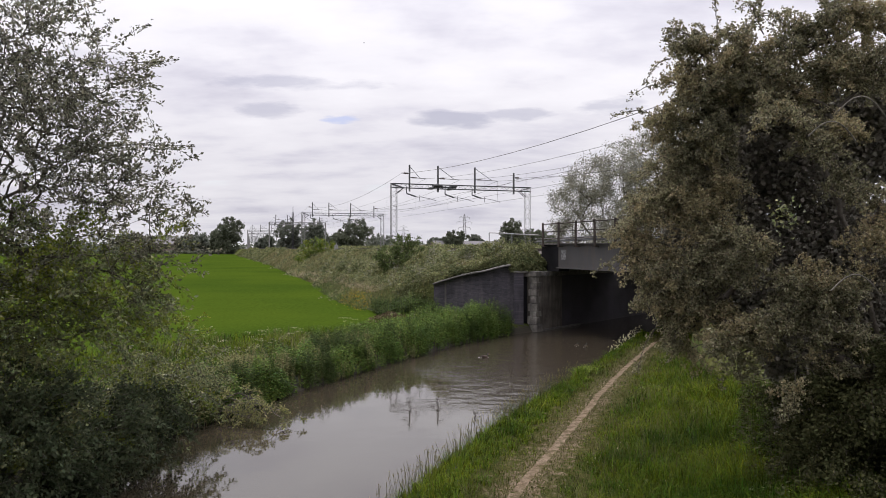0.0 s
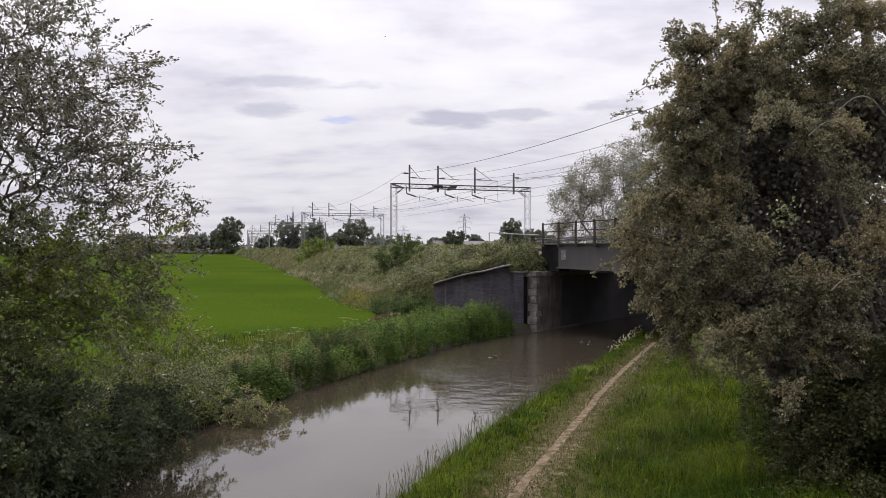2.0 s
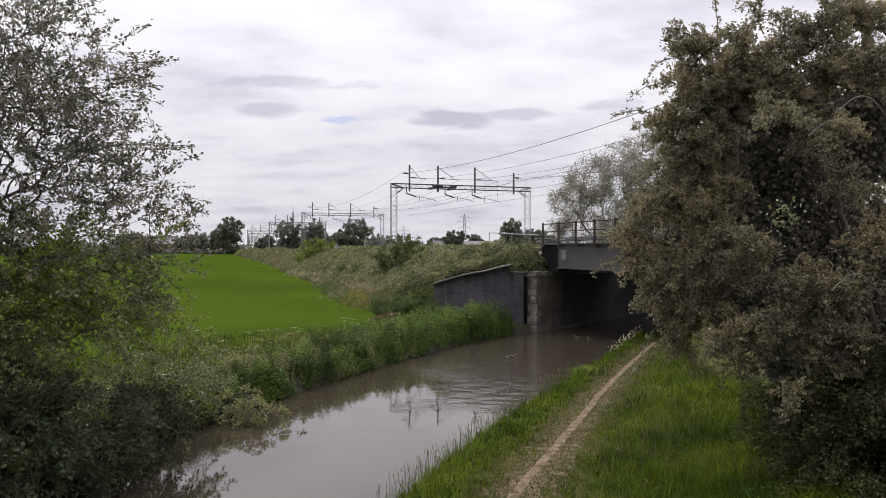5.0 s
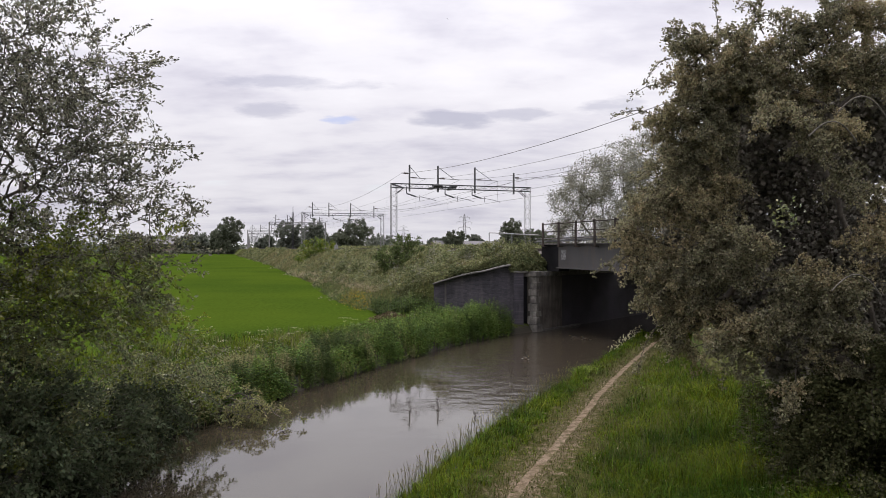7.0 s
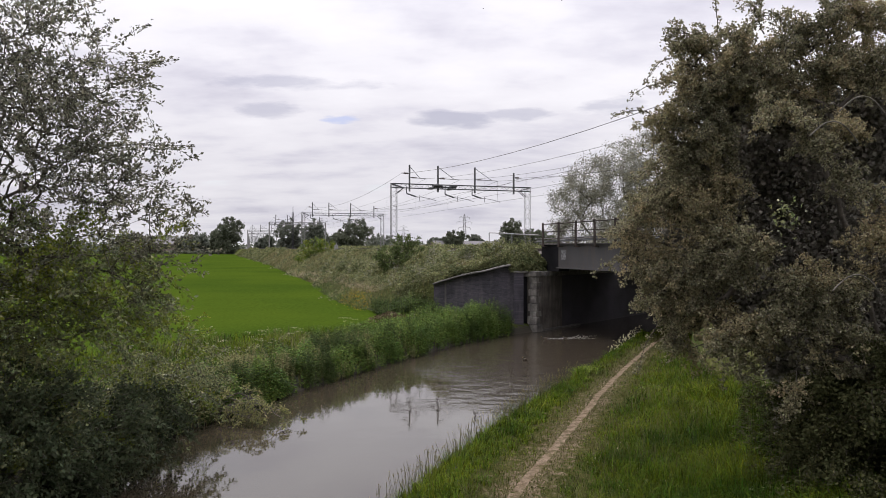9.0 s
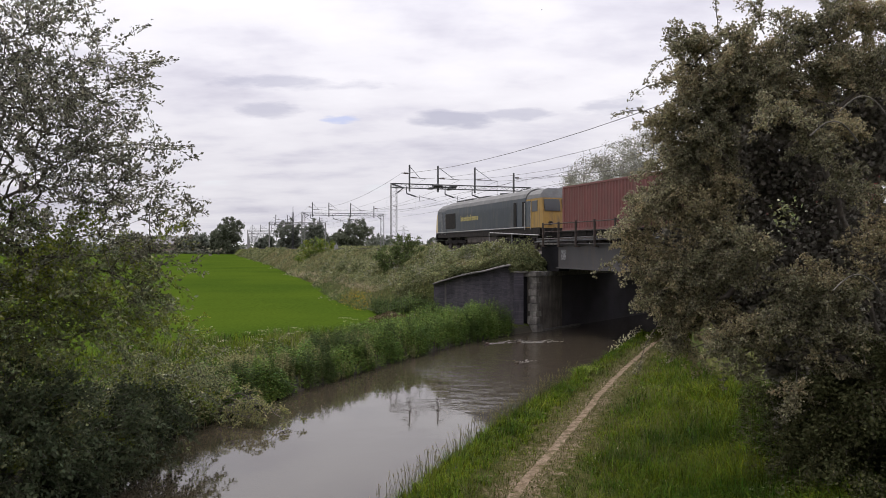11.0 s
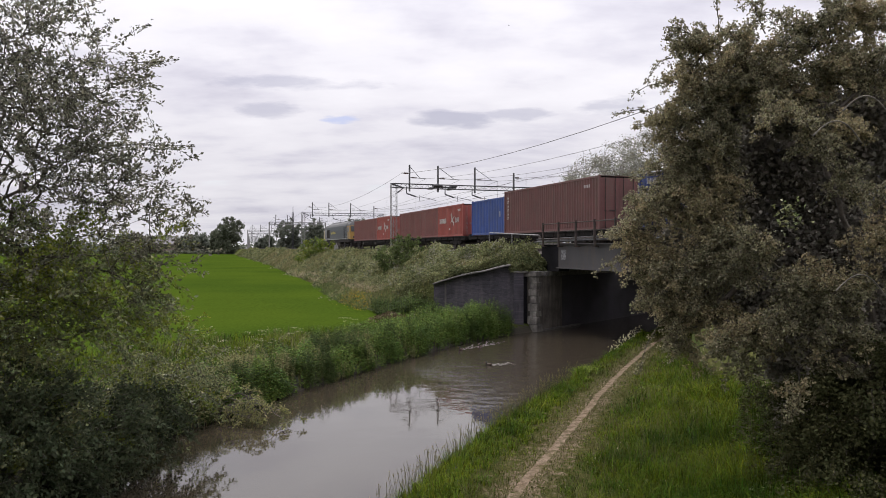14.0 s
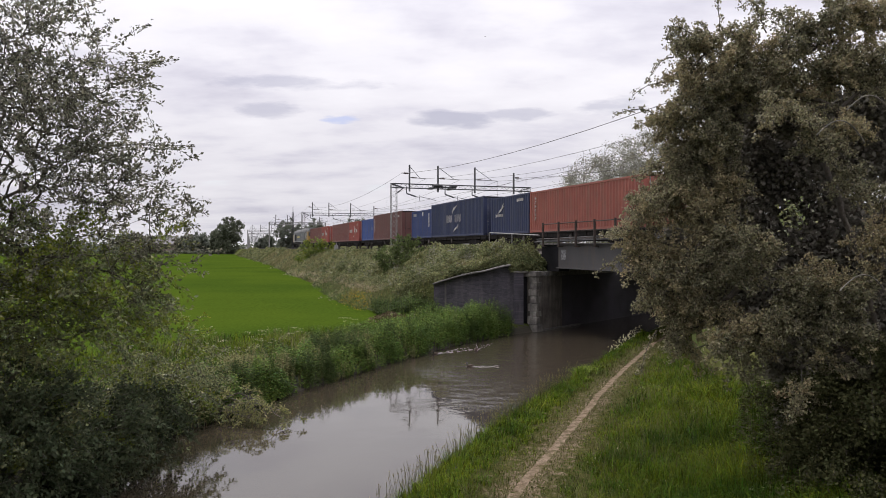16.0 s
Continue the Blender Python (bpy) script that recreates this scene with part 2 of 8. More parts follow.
def water_material():
    m = bpy.data.materials.new("silty_water")
    m.use_nodes = True
    nt = m.node_tree
    N, L = nt.nodes.new, nt.links.new
    bs = nt.nodes["Principled BSDF"]
    bs.inputs["Base Color"].default_value = (0.046, 0.037, 0.026, 1)
    bs.inputs["Roughness"].default_value = 0.03
    bs.inputs["IOR"].default_value = 1.74
    co = N("ShaderNodeTexCoord")
    mp = N("ShaderNodeMapping")
    mp.inputs["Scale"].default_value = (1.0, 1.0, 1.0)
    L(co.outputs["Object"], mp.inputs[0])
    a, b = N("ShaderNodeTexNoise"), N("ShaderNodeTexNoise")
    a.inputs["Scale"].default_value, a.inputs["Detail"].default_value = 1.4, 3
    b.inputs["Scale"].default_value, b.inputs["Detail"].default_value = 9.0, 2
    L(mp.outputs[0], a.inputs["Vector"])
    L(mp.outputs[0], b.inputs["Vector"])
    ad = N("ShaderNodeMath")
    ad.operation = "MULTIPLY_ADD"
    L(b.outputs[0], ad.inputs[0])
    ad.inputs[1].default_value = 0.16
    L(a.outputs[0], ad.inputs[2])
    patch = N("ShaderNodeTexNoise")
    patch.inputs["Scale"].default_value, patch.inputs["Detail"].default_value = 0.22, 2
    L(mp.outputs[0], patch.inputs["Vector"])
    calm = N("ShaderNodeMapRange")
    L(patch.outputs[0], calm.inputs[0])
    calm.inputs[1].default_value, calm.inputs[2].default_value = 0.40, 0.62
    calm.inputs[3].default_value, calm.inputs[4].default_value = 0.10, 0.34
    bp = N("ShaderNodeBump")
    bp.inputs["Distance"].default_value = 0.02
    # the breeze ruffles the stretch before the bridge
    xyz = N("ShaderNodeSeparateXYZ")
    warp = N("ShaderNodeMath")
    warp.operation = "MULTIPLY_ADD"
    L(co.outputs["Object"], xyz.inputs[0])
    L(patch.outputs[0], warp.inputs[0])
    warp.inputs[1].default_value = 9.0
    skew = N("ShaderNodeMath")
    skew.operation = "MULTIPLY_ADD"
    L(xyz.outputs["X"], skew.inputs[0])
    skew.inputs[1].default_value = 2.2
    L(xyz.outputs["Y"], skew.inputs[2])
    L(skew.outputs[0], warp.inputs[2])
    near, beyond = N("ShaderNodeMapRange"), N("ShaderNodeMapRange")
    for node, lo, hi, most in ((near, 26.0, 30.5, 1.6), (beyond, 70.0, 54.0, 1.0)):
        L(warp.outputs[0], node.inputs[0])
        node.interpolation_type = "SMOOTHSTEP"
        node.inputs[1].default_value, node.inputs[2].default_value = lo, hi
        node.inputs[3].default_value, node.inputs[4].default_value = 0.0, most
    both = N("ShaderNodeMath")
    both.operation = "MULTIPLY_ADD"
    L(near.outputs[0], both.inputs[0])
    L(beyond.outputs[0], both.inputs[1])
    L(calm.outputs[0], both.inputs[2])
    L(both.outputs[0], bp.inputs["Strength"])
    dull = N("ShaderNodeMapRange")
    L(both.outputs[0], dull.inputs[0])
    dull.inputs[1].default_value, dull.inputs[2].default_value = 0.3, 1.7
    dull.inputs[3].default_value, dull.inputs[4].default_value = 0.03, 0.15
    L(dull.outputs[0], bs.inputs["Roughness"])
    L(ad.outputs[0], bp.inputs["Height"])
    L(bp.outputs[0], bs.inputs["Normal"])
    return m


M_WATER = water_material()

# ---- small builders ----
TN, TT = Vector((0.9442, 0.3294, 0)), Vector((-0.3294, 0.9442, 0))   # across and along the railway
RAIL = 4.7
TRACKS = (21.5, 25.1, 29.2)


def at(n, s, z=0.0):
    """A place by its distance across the railway from the eye, and along it."""
    return Vector((0.9442 * n - 0.3294 * s, 0.3294 * n + 0.9442 * s, z))


def mesh_of(name, verts, faces, mats, smooth=False, index=None):
    me = bpy.data.meshes.new(name)
    me.from_pydata([tuple(v) for v in verts], [], [tuple(f) for f in faces])
    for m in mats if isinstance(mats, (list, tuple)) else [mats]:
        me.materials.append(m)
    if index is not None:
        me.polygons.foreach_set("material_index", index)
    if smooth:
        me.polygons.foreach_set("use_smooth", [True] * len(me.polygons))
    me.update()
    return me


def part(name, bm, mat, parent=None, label="", smooth=False):
    me = bpy.data.meshes.new(name)
    bm.to_mesh(me)
    bm.free()
    me.materials.append(mat)
    if smooth:
        me.polygons.foreach_set("use_smooth", [True] * len(me.polygons))
    ob = new(name, me)
    if parent:
        ob.parent = parent
    if label:
        ob["label"] = label
    return ob


def empty(name, m=None):
    ob = new(name)
    ob.empty_display_size = 0.2
    if m is not None:
        ob.matrix_basis = m
    return ob


def box(bm, x0, x1, y0, y1, z0, z1, bevel=0.0):
    r = bmesh.ops.create_cube(bm, size=1.0, matrix=Matrix.Translation(((x0 + x1) / 2, (y0 + y1) / 2, (z0 + z1) / 2)) @ Matrix.Diagonal((abs(x1 - x0), abs(y1 - y0), abs(z1 - z0), 1)))
    if bevel:
        es = list({e for v in r["verts"] for e in v.link_edges})
        bmesh.ops.bevel(bm, geom=es, offset=bevel, segments=1, affect="EDGES", profile=0.5)


def bar(bm, a, b, r, sides=6, r2=None):
    a, b = Vector(a), Vector(b)
    d = b - a
    if d.length < 1e-6:
        return
    m = Matrix.Translation((a + b) / 2) @ d.to_track_quat("Z", "Y").to_matrix().to_4x4()
    bmesh.ops.create_cone(bm, cap_ends=True, segments=sides, radius1=r, radius2=r if r2 is None else r2, depth=d.length, matrix=m)


def fast_mesh(name, verts, loops, per, mat):
    """Many like faces at once: verts (n, 3), loops (f, per)."""
    me = bpy.data.meshes.new(name)
    me.vertices.add(len(verts))
    me.vertices.foreach_set("co", np.ascontiguousarray(verts, dtype=np.float32).ravel())
    nf = len(loops)
    me.loops.add(nf * per)
    me.loops.foreach_set("vertex_index", np.ascontiguousarray(loops, dtype=np.int32).ravel())
    me.polygons.add(nf)
    me.polygons.foreach_set("loop_start", np.arange(0, nf * per, per, dtype=np.int32))
    me.polygons.foreach_set("loop_total", np.full(nf, per, dtype=np.int32))
    me.materials.append(mat)
    me.update(calc_edges=True)
    me.validate()
    return me


def unit(v):
    return v / np.maximum(np.linalg.norm(v, axis=1, keepdims=True), 1e-9)


def leaves(name, pos, way, size, slim, mat, rng, fold=0.15, parent=None, face=None):
    """One mesh of folded leaves: each a pair of triangles about its midrib."""
    n = len(pos)
    way = unit(way)
    rnd = rng.normal(size=(n, 3)) if face is None else face + rng.normal(size=(n, 3)) * 0.5
    side = unit(np.cross(way, rnd))
    nor = np.cross(side, way)
    ln = (np.asarray(size) * rng.uniform(0.65, 1.25, n))[:, None]
    w = ln * slim
    v = np.empty((n, 4, 3))
    v[:, 0] = pos
    v[:, 1] = pos + way * ln * 0.5 + side * w * 0.5 + nor * ln * fold
    v[:, 2] = pos + way * ln
    v[:, 3] = pos + way * ln * 0.5 - side * w * 0.5 + nor * ln * fold
    k = (np.arange(n) * 4)[:, None]
    f = np.concatenate([k + np.array([[0, 1, 2]]), k + np.array([[0, 2, 3]])])
    me = fast_mesh(name, v.reshape(-1, 3), f, 3, mat)
    ob = new(name, me)
    if parent:
        ob.parent = parent
    return ob


def blades(name, pos, height, width, lean, mat, rng, parent=None):
    """Grass blades: a bent strip of three triangles each."""
    n = len(pos)
    h = (np.asarray(height) * rng.uniform(0.6, 1.3, n))[:, None]
    a = rng.uniform(0, 2 * np.pi, n)
    d = np.stack([np.cos(a), np.sin(a), np.zeros(n)], 1)
    sd = np.stack([-np.sin(a), np.cos(a), np.zeros(n)], 1) * np.asarray(width)[..., None] * 0.5 if np.ndim(width) else np.stack([-np.sin(a), np.cos(a), np.zeros(n)], 1) * width * 0.5
    upv = np.array([0, 0, 1.0])
    ln = (lean * rng.uniform(0.2, 1.4, n))[:, None]
    v = np.empty((n, 5, 3))
    v[:, 0], v[:, 1] = pos - sd, pos + sd
    mid = pos + upv * h * 0.6 + d * h * ln * 0.35
    v[:, 2], v[:, 3] = mid - sd * 0.7, mid + sd * 0.7
    v[:, 4] = pos + upv * h * (1 - 0.25 * ln) + d * h * ln
    k = (np.arange(n) * 5)[:, None]
    f = np.concatenate([k + np.array([[0, 1, 3]]), k + np.array([[0, 3, 2]]), k + np.array([[2, 3, 4]])])
    ob = new(name, fast_mesh(name, v.reshape(-1, 3), f, 3, mat))
    if parent:
        ob.parent = parent
    return ob


def tubes(name, a, b, ra, rb, mat, sides=4, parent=None):
    """Tapered segments from a to b as one mesh."""
    n = len(a)
    d = unit(b - a)
    ref = np.where(np.abs(d[:, 2:3]) > 0.9, np.array([[1.0, 0, 0]]), np.array([[0, 0, 1.0]]))
    u = unit(np.cross(d, ref))
    w = np.cross(d, u)
    ang = np.arange(sides) * 2 * np.pi / sides
    ring = u[:, None, :] * np.cos(ang)[None, :, None] + w[:, None, :] * np.sin(ang)[None, :, None]
    v = np.empty((n, 2 * sides, 3))
    v[:, :sides] = a[:, None, :] + ring * ra[:, None, None]
    v[:, sides:] = b[:, None, :] + ring * rb[:, None, None]
    k = (np.arange(n) * 2 * sides)[:, None]
    f = np.concatenate([k + np.array([[i, (i + 1) % sides, sides + (i + 1) % sides, sides + i]]) for i in range(sides)])
    ob = new(name, fast_mesh(name, v.reshape(-1, 3), f, 4, mat))
    if parent:
        ob.parent = parent
    return ob


def skeleton(rng, stems, blobs, count, step=0.35, droop=0.0, shell=0.6, spray=None):
    """Branches that grow from the stems out to points spread through the crown's lobes.
    Returns node places, parents, and the index of each tip."""
    pos, par = [], []
    for line in stems:
        start = len(pos)
        base = -1
        if start:
            base = int(np.argmin(np.linalg.norm(np.array(pos) - np.array(line[0]), axis=1)))
        for i, p in enumerate(line):
            p = np.array(p, float)
            if i == 0:
                pos.append(p)
                par.append(base)
            else:
                q = np.array(line[i - 1], float)
                k = max(1, int(np.linalg.norm(p - q) / step))
                for j in range(1, k + 1):
                    pos.append(q + (p - q) * j / k + rng.normal(size=3) * 0.03 * (j < k))
                    par.append(len(pos) - 2)
    vol = np.array([b[3] * b[4] * b[5] for b in blobs])
    which = rng.choice(len(blobs), count, p=vol ** 0.65 / (vol ** 0.65).sum())
    B = np.array([b[:6] for b in blobs], float)[which]
    d = unit(rng.normal(size=(count, 3)))
    rad = rng.uniform(0, 1, count) ** (1 / 3 * (1 - shell) + 0.12 * shell)
    att = B[:, :3] + d * rad[:, None] * B[:, 3:6]
    root = pos[0]
    order = np.argsort(np.linalg.norm(att - root, axis=1))
    att, out = att[order], unit((att - B[:, :3])[order] * np.array([[1, 1, 0.4]]))
    P = np.zeros((len(pos) + count * 24, 3))
    P[:len(pos)] = pos
    m = len(pos)
    tips = []
    for a, away in zip(att, out):
        q = P[:m]
        dv = q - a
        cost = np.sqrt((dv ** 2).sum(1)) + np.maximum(0, dv[:, 2]) * 0.5
        i = int(np.argmin(cost))
        s = P[i].copy()
        dist = np.linalg.norm(a - s)
        if dist < 0.05:
            continue
        k = min(12, max(2, int(dist / step)))
        bow = rng.normal(size=3) * dist * 0.10 + np.array([0, 0, dist * (0.10 - droop)])
        prev = i
        for j in range(1, k + 1):
            f = j / k
            P[m] = s + (a - s) * f + bow * 4 * f * (1 - f) * 0.5 + rng.normal(size=3) * 0.015
            par.append(prev)
            prev = m
            m += 1
        if spray:
            # a long shoot that carries on outwards and bends with its own weight
            ln, sag, lead = spray
            ln *= rng.uniform(0.6, 1.35)
            d = unit((away + rng.normal(size=3) * 0.45 + np.array(lead))[None])[0]
            for j in range(1, 9):
                f = j / 8
                P[m] = a + d * ln * f - np.array([0, 0, sag * ln * f * f]) + rng.normal(size=3) * 0.012
                par.append(prev)
                prev = m
                m += 1
        tips.append(m - 1)
    return P[:m], np.array(par), np.array(tips)


def thickness(par, tips, tip_r, power=0.40):
    load = np.zeros(len(par))
    load[tips] = 1
    for i in range(len(par) - 1, -1, -1):
        if par[i] >= 0:
            load[par[i]] += load[i]
    return tip_r * np.maximum(load, 1) ** power


def plant(name, seed, stems, blobs, count, tip_r, leaf, slim, per_tip, spread, mats, bark, label, category, group="", shell=0.6, droop=0.0, step=0.35, second=0.0, sides=5, hang=0.0, clump=None, limit=None, reach=3, spray=None):
    """A tree or shrub: trunk with its limbs, and a crown of separate leaves."""
    rng = np.random.default_rng(seed)
    base = Vector(stems[0][0])
    top = empty(name, Matrix.Translation(base))
    P, par, tips = skeleton(rng, stems, blobs, count, step, droop, shell, spray)
    P = P - np.array(base)
    R = thickness(par, tips, tip_r)
    ok = par >= 0
    thin = ok & (R < max(0.014, tip_r * 2.6))
    ok = ok & ~thin
    tubes("trunk", P[par[ok]], P[ok], np.minimum(R[par[ok]], R[ok] * 1.6), R[ok], bark, sides, top)
    tw = tubes("twig", P[par[thin]], P[thin], np.minimum(R[par[thin]], R[thin] * 1.6), R[thin], bark, 3, top)
    tw["kind"] = "stuff"
    # leaves sit along the outer part of each branch
    which = rng.integers(0, len(tips), len(tips) * (clump or per_tip))
    node = tips[which]
    up_steps = rng.integers(0, reach, len(which))
    for k in range(reach - 1):
        node = np.where((up_steps > k) & (par[node] >= 0), par[node], node)
    back = P[np.maximum(par[node], 0)]
    pos = P[node] + (back - P[node]) * rng.uniform(0, 1, len(node))[:, None]
    pos = pos + rng.normal(size=pos.shape) * spread * ((0.55 + 0.6 * up_steps / max(1, reach - 1))[:, None] if spray else 1.0)
    way = unit(P[node] - back) + rng.normal(size=pos.shape) * 0.7
    if clump:
        # rosettes: several leaves that part from one knot
        pick = rng.integers(0, len(pos), len(tips) * per_tip)
        which = which[pick]
        knot = unit(way[pick])
        way = knot * 0.5 + rng.normal(size=knot.shape)
        pos = pos[pick] + unit(way) * leaf * 0.25 + rng.normal(size=knot.shape) * leaf * 0.3
    way[:, 2] -= hang
    if limit is not None:
        keep = limit(pos + np.array(base))
        pos, way = pos[keep], way[keep]
    if second:
        pale = rng.uniform(size=len(pos)) < second
        q = P[tips] * 2.3
        drift = np.sin(q[:, 0] + 1.7 * np.sin(q[:, 2] * 0.9)) + np.sin(q[:, 1] * 1.3 + q[:, 2]) + rng.normal(size=len(tips)) * 0.6
        in_bloom = drift > np.quantile(drift, 1 - min(0.95, second * 1.2))
        pale = in_bloom[which] & (rng.uniform(size=len(which)) < 0.8)
        if limit is not None:
            pale = pale[keep]
        leaves("crown", pos[~pale], way[~pale], leaf, slim, mats[0], rng, parent=top)
        ob = leaves("blossom", pos[pale], way[pale], leaf * 0.8, slim * 1.3, mats[1], rng, parent=top)
        ob["label"] = "clusters of paler faded blossom and young leaves"
    else:
        leaves("crown", pos, way, leaf, slim, mats[0], rng, parent=top)
    tagged(top, label, category, group)
    return top

# ---- the ground, the canal and the railway's earthworks ----
LEFT_Y = [-300, 5, 13.9, 18.5, 22.9, 26.5, 29.8, 34.6, 39.0, 40.27, 43.2, 52, 70, 300]
LEFT_X = [-150, -12.2, -8.4, -6.7, -5.1, -3.5, -2.0, 0.44, 3.6, 4.95, 7.36, 14.6, 27, 180]
RIGHT_Y = [-300, 5, 12.5, 15.8, 22.0, 27.6, 35.6, 40, 43.2, 52, 70, 300]
RIGHT_X = [-140, -3.6, -0.85, 0.35, 3.1, 5.9, 9.5, 11.6, 13.9, 21.1, 33.5, 188]
PATH_Y = [2, 9, 12.3, 16.5, 21, 26, 32, 38, 44]
PATH_X = [-2.6, -0.1, 1.18, 2.85, 4.55, 6.62, 9.35, 12.5, 17.0]


def left_edge(y):
    return np.interp(y, LEFT_Y, LEFT_X)


def right_edge(y):
    return np.interp(y, RIGHT_Y, RIGHT_X)


def wavy(x, y, size, seed=0.0):
    """Cheap smooth unevenness for many places at once."""
    u, v = x / size + seed, y / size - seed * 1.7
    return (np.sin(u * 2.1 + np.sin(v * 1.3) * 1.2) + np.sin(v * 2.7 + np.sin(u * 1.9 + 1.1) * 1.4) + np.sin((u + v) * 3.9 + 0.7) * 0.5) / 2.5


def field_level(y):
    return 1.0 + 0.006 * (np.clip(y, 20, 290) - 36)


def ground_level(x, y):
    x, y = np.asarray(x, float), np.asarray(y, float)
    dl, dr = (left_edge(y) - x) * 0.86, (x - right_edge(y)) * 0.9
    zl = np.interp(dl, [-0.9, -0.3, 0.0, 0.25, 2.2, 5.0], [-0.8, -0.35, 0.05, 0.4, 0.75, 1.0]) * np.where(dl > 2.2, field_level(y), 1.0)
    zr = np.interp(dr, [-0.9, -0.25, 0.0, 0.2, 0.8, 4.5, 7.0, 30.0], [-0.8, -0.35, 0.08, 0.3, 0.40, 0.42, 0.65, 0.9])
    z = np.where(dl > dr, zl, zr)
    near = (np.abs(x) < 40) & (y < 60)
    bump = np.where(np.maximum(dl, dr) > 0.3, wavy(x, y, 1.3, 2.0) * 0.035 + wavy(x, y, 6, 4.0) * 0.05, 0.0)
    return z + np.where(near, bump, wavy(x, y, 40, 1.0) * 0.12)


def toe_of(s):
    return np.interp(s, [36, 86, 140, 212, 320, 900], [8.8, 11.6, 13.5, 14.6, 15.0, 15.2])


def lines(*runs):
    out = []
    for a, b, step in runs:
        out += list(np.arange(a, b, step))
    return np.array(sorted(set(np.round(out, 3))))


def build_ground():
    xs = lines((-2600, -400, 200), (-400, -120, 20), (-120, -30, 2.5), (-30, -13, 0.8), (-13, 17, 0.35), (17, 40, 1.2), (40, 120, 8), (120, 400, 40), (400, 2601, 200))
    ys = lines((-400, -40, 40), (-40, 4, 4), (4, 46, 0.35), (46, 80, 1.0), (80, 300, 5), (300, 700, 40), (700, 3401, 150))
    X, Y = np.meshgrid(xs, ys)
    Z = ground_level(X, Y)
    v = np.stack([X, Y, Z], 2).reshape(-1, 3)
    nx, ny = len(xs), len(ys)
    i = (np.arange(ny - 1)[:, None] * nx + np.arange(nx - 1)[None, :]).ravel()
    f = np.stack([i, i + 1, i + 1 + nx, i + nx], 1)
    me = fast_mesh("ground", v, f, 4, M_EARTH)
    me.materials.append(M_FIELD)
    me.materials.append(M_MUD)
    cx, cy = v[f].mean(1)[:, 0], v[f].mean(1)[:, 1]
    dl = (left_edge(cy) - cx) * 0.86
    n = 0.9442 * cx + 0.3294 * cy
    crop = (dl > 3.6 + np.clip(33.5 - cy, 0, 60) * 0.5 + wavy(cx, cy, 2.5) * 0.25) & (cy > 14) & (cy < 292) & (n < np.where(cy < 43, 9.9, 16))
    dr = (cx - right_edge(cy)) * 0.9
    # strip of mud at the brink, the overhang's shade in its dark colour
    mud = (np.maximum(dl, dr) < 0.32) & (cy > -60) & (cy < 100)
    me.polygons.foreach_set("material_index", np.where(mud, 2, crop).astype(np.int32))
    me.polygons.foreach_set("use_smooth", np.ones(len(f), dtype=bool))
    tagged(new("ground", me), "rough grass ground and a level field of young green crop", "ground", kind="structure")


build_ground()


def build_water():
    ys = np.concatenate([np.arange(-60, 60, 1.5), np.arange(60, 160, 10)])
    v, f = [], []
    for y in ys:
        for k in (-0.7, 1.7):
            a, b = left_edge(y), right_edge(y)
            v.append((a + (b - a) * (0.5 + (k - 0.5) * 0.62), y, 0.0))
    for i in range(len(ys) - 1):
        f.append((2 * i, 2 * i + 1, 2 * i + 3, 2 * i + 2))
    tagged(new("water", mesh_of("water", v, f, M_WATER, True)), "still brown silty canal water with a dull sheen", "water", kind="structure")


build_water()


def path_material():
    """Bare trodden earth that wears out raggedly into thin turf."""
    m = material("trodden_earth", (0.245, 0.188, 0.138), 0.95, vary=0.45, scale=5.0, fine=30, bump=0.9, second=(0.125, 0.095, 0.060), spec=0.0)
    nt = m.node_tree
    N, L = nt.nodes.new, nt.links.new
    bs = nt.nodes["Principled BSDF"]
    bare = bs.inputs["Base Color"].links[0].from_socket
    co, wear = N("ShaderNodeTexCoord"), N("ShaderNodeAttribute")
    wear.attribute_name = "wear"
    rag, tone = N("ShaderNodeTexNoise"), N("ShaderNodeTexNoise")
    rag.inputs["Scale"].default_value, rag.inputs["Detail"].default_value = 8.0, 8
    tone.inputs["Scale"].default_value, tone.inputs["Detail"].default_value = 9.0, 6
    L(co.outputs["Object"], rag.inputs["Vector"])
    L(co.outputs["Object"], tone.inputs["Vector"])
    turf = N("ShaderNodeValToRGB")
    turf.color_ramp.elements[0].position, turf.color_ramp.elements[1].position = 0.38, 0.62
    turf.color_ramp.elements[0].color, turf.color_ramp.elements[1].color = (0.044, 0.052, 0.014, 1), (0.088, 0.080, 0.030, 1)
    L(tone.outputs[0], turf.inputs[0])
    shift = N("ShaderNodeMath")
    shift.operation = "MULTIPLY_ADD"
    L(rag.outputs[0], shift.inputs[0])
    shift.inputs[1].default_value = 3.2
    L(wear.outputs["Fac"], shift.inputs[2])
    edge = N("ShaderNodeMapRange")
    L(shift.outputs[0], edge.inputs[0])
    edge.inputs[1].default_value, edge.inputs[2].default_value = 1.80, 2.55
    mx = N("ShaderNodeMix")
    mx.data_type = "RGBA"
    L(edge.outputs[0], mx.inputs[0])
    L(turf.outputs[0], mx.inputs[6])
    L(bare, mx.inputs[7])
    L(mx.outputs[2], bs.inputs["Base Color"])
    return m


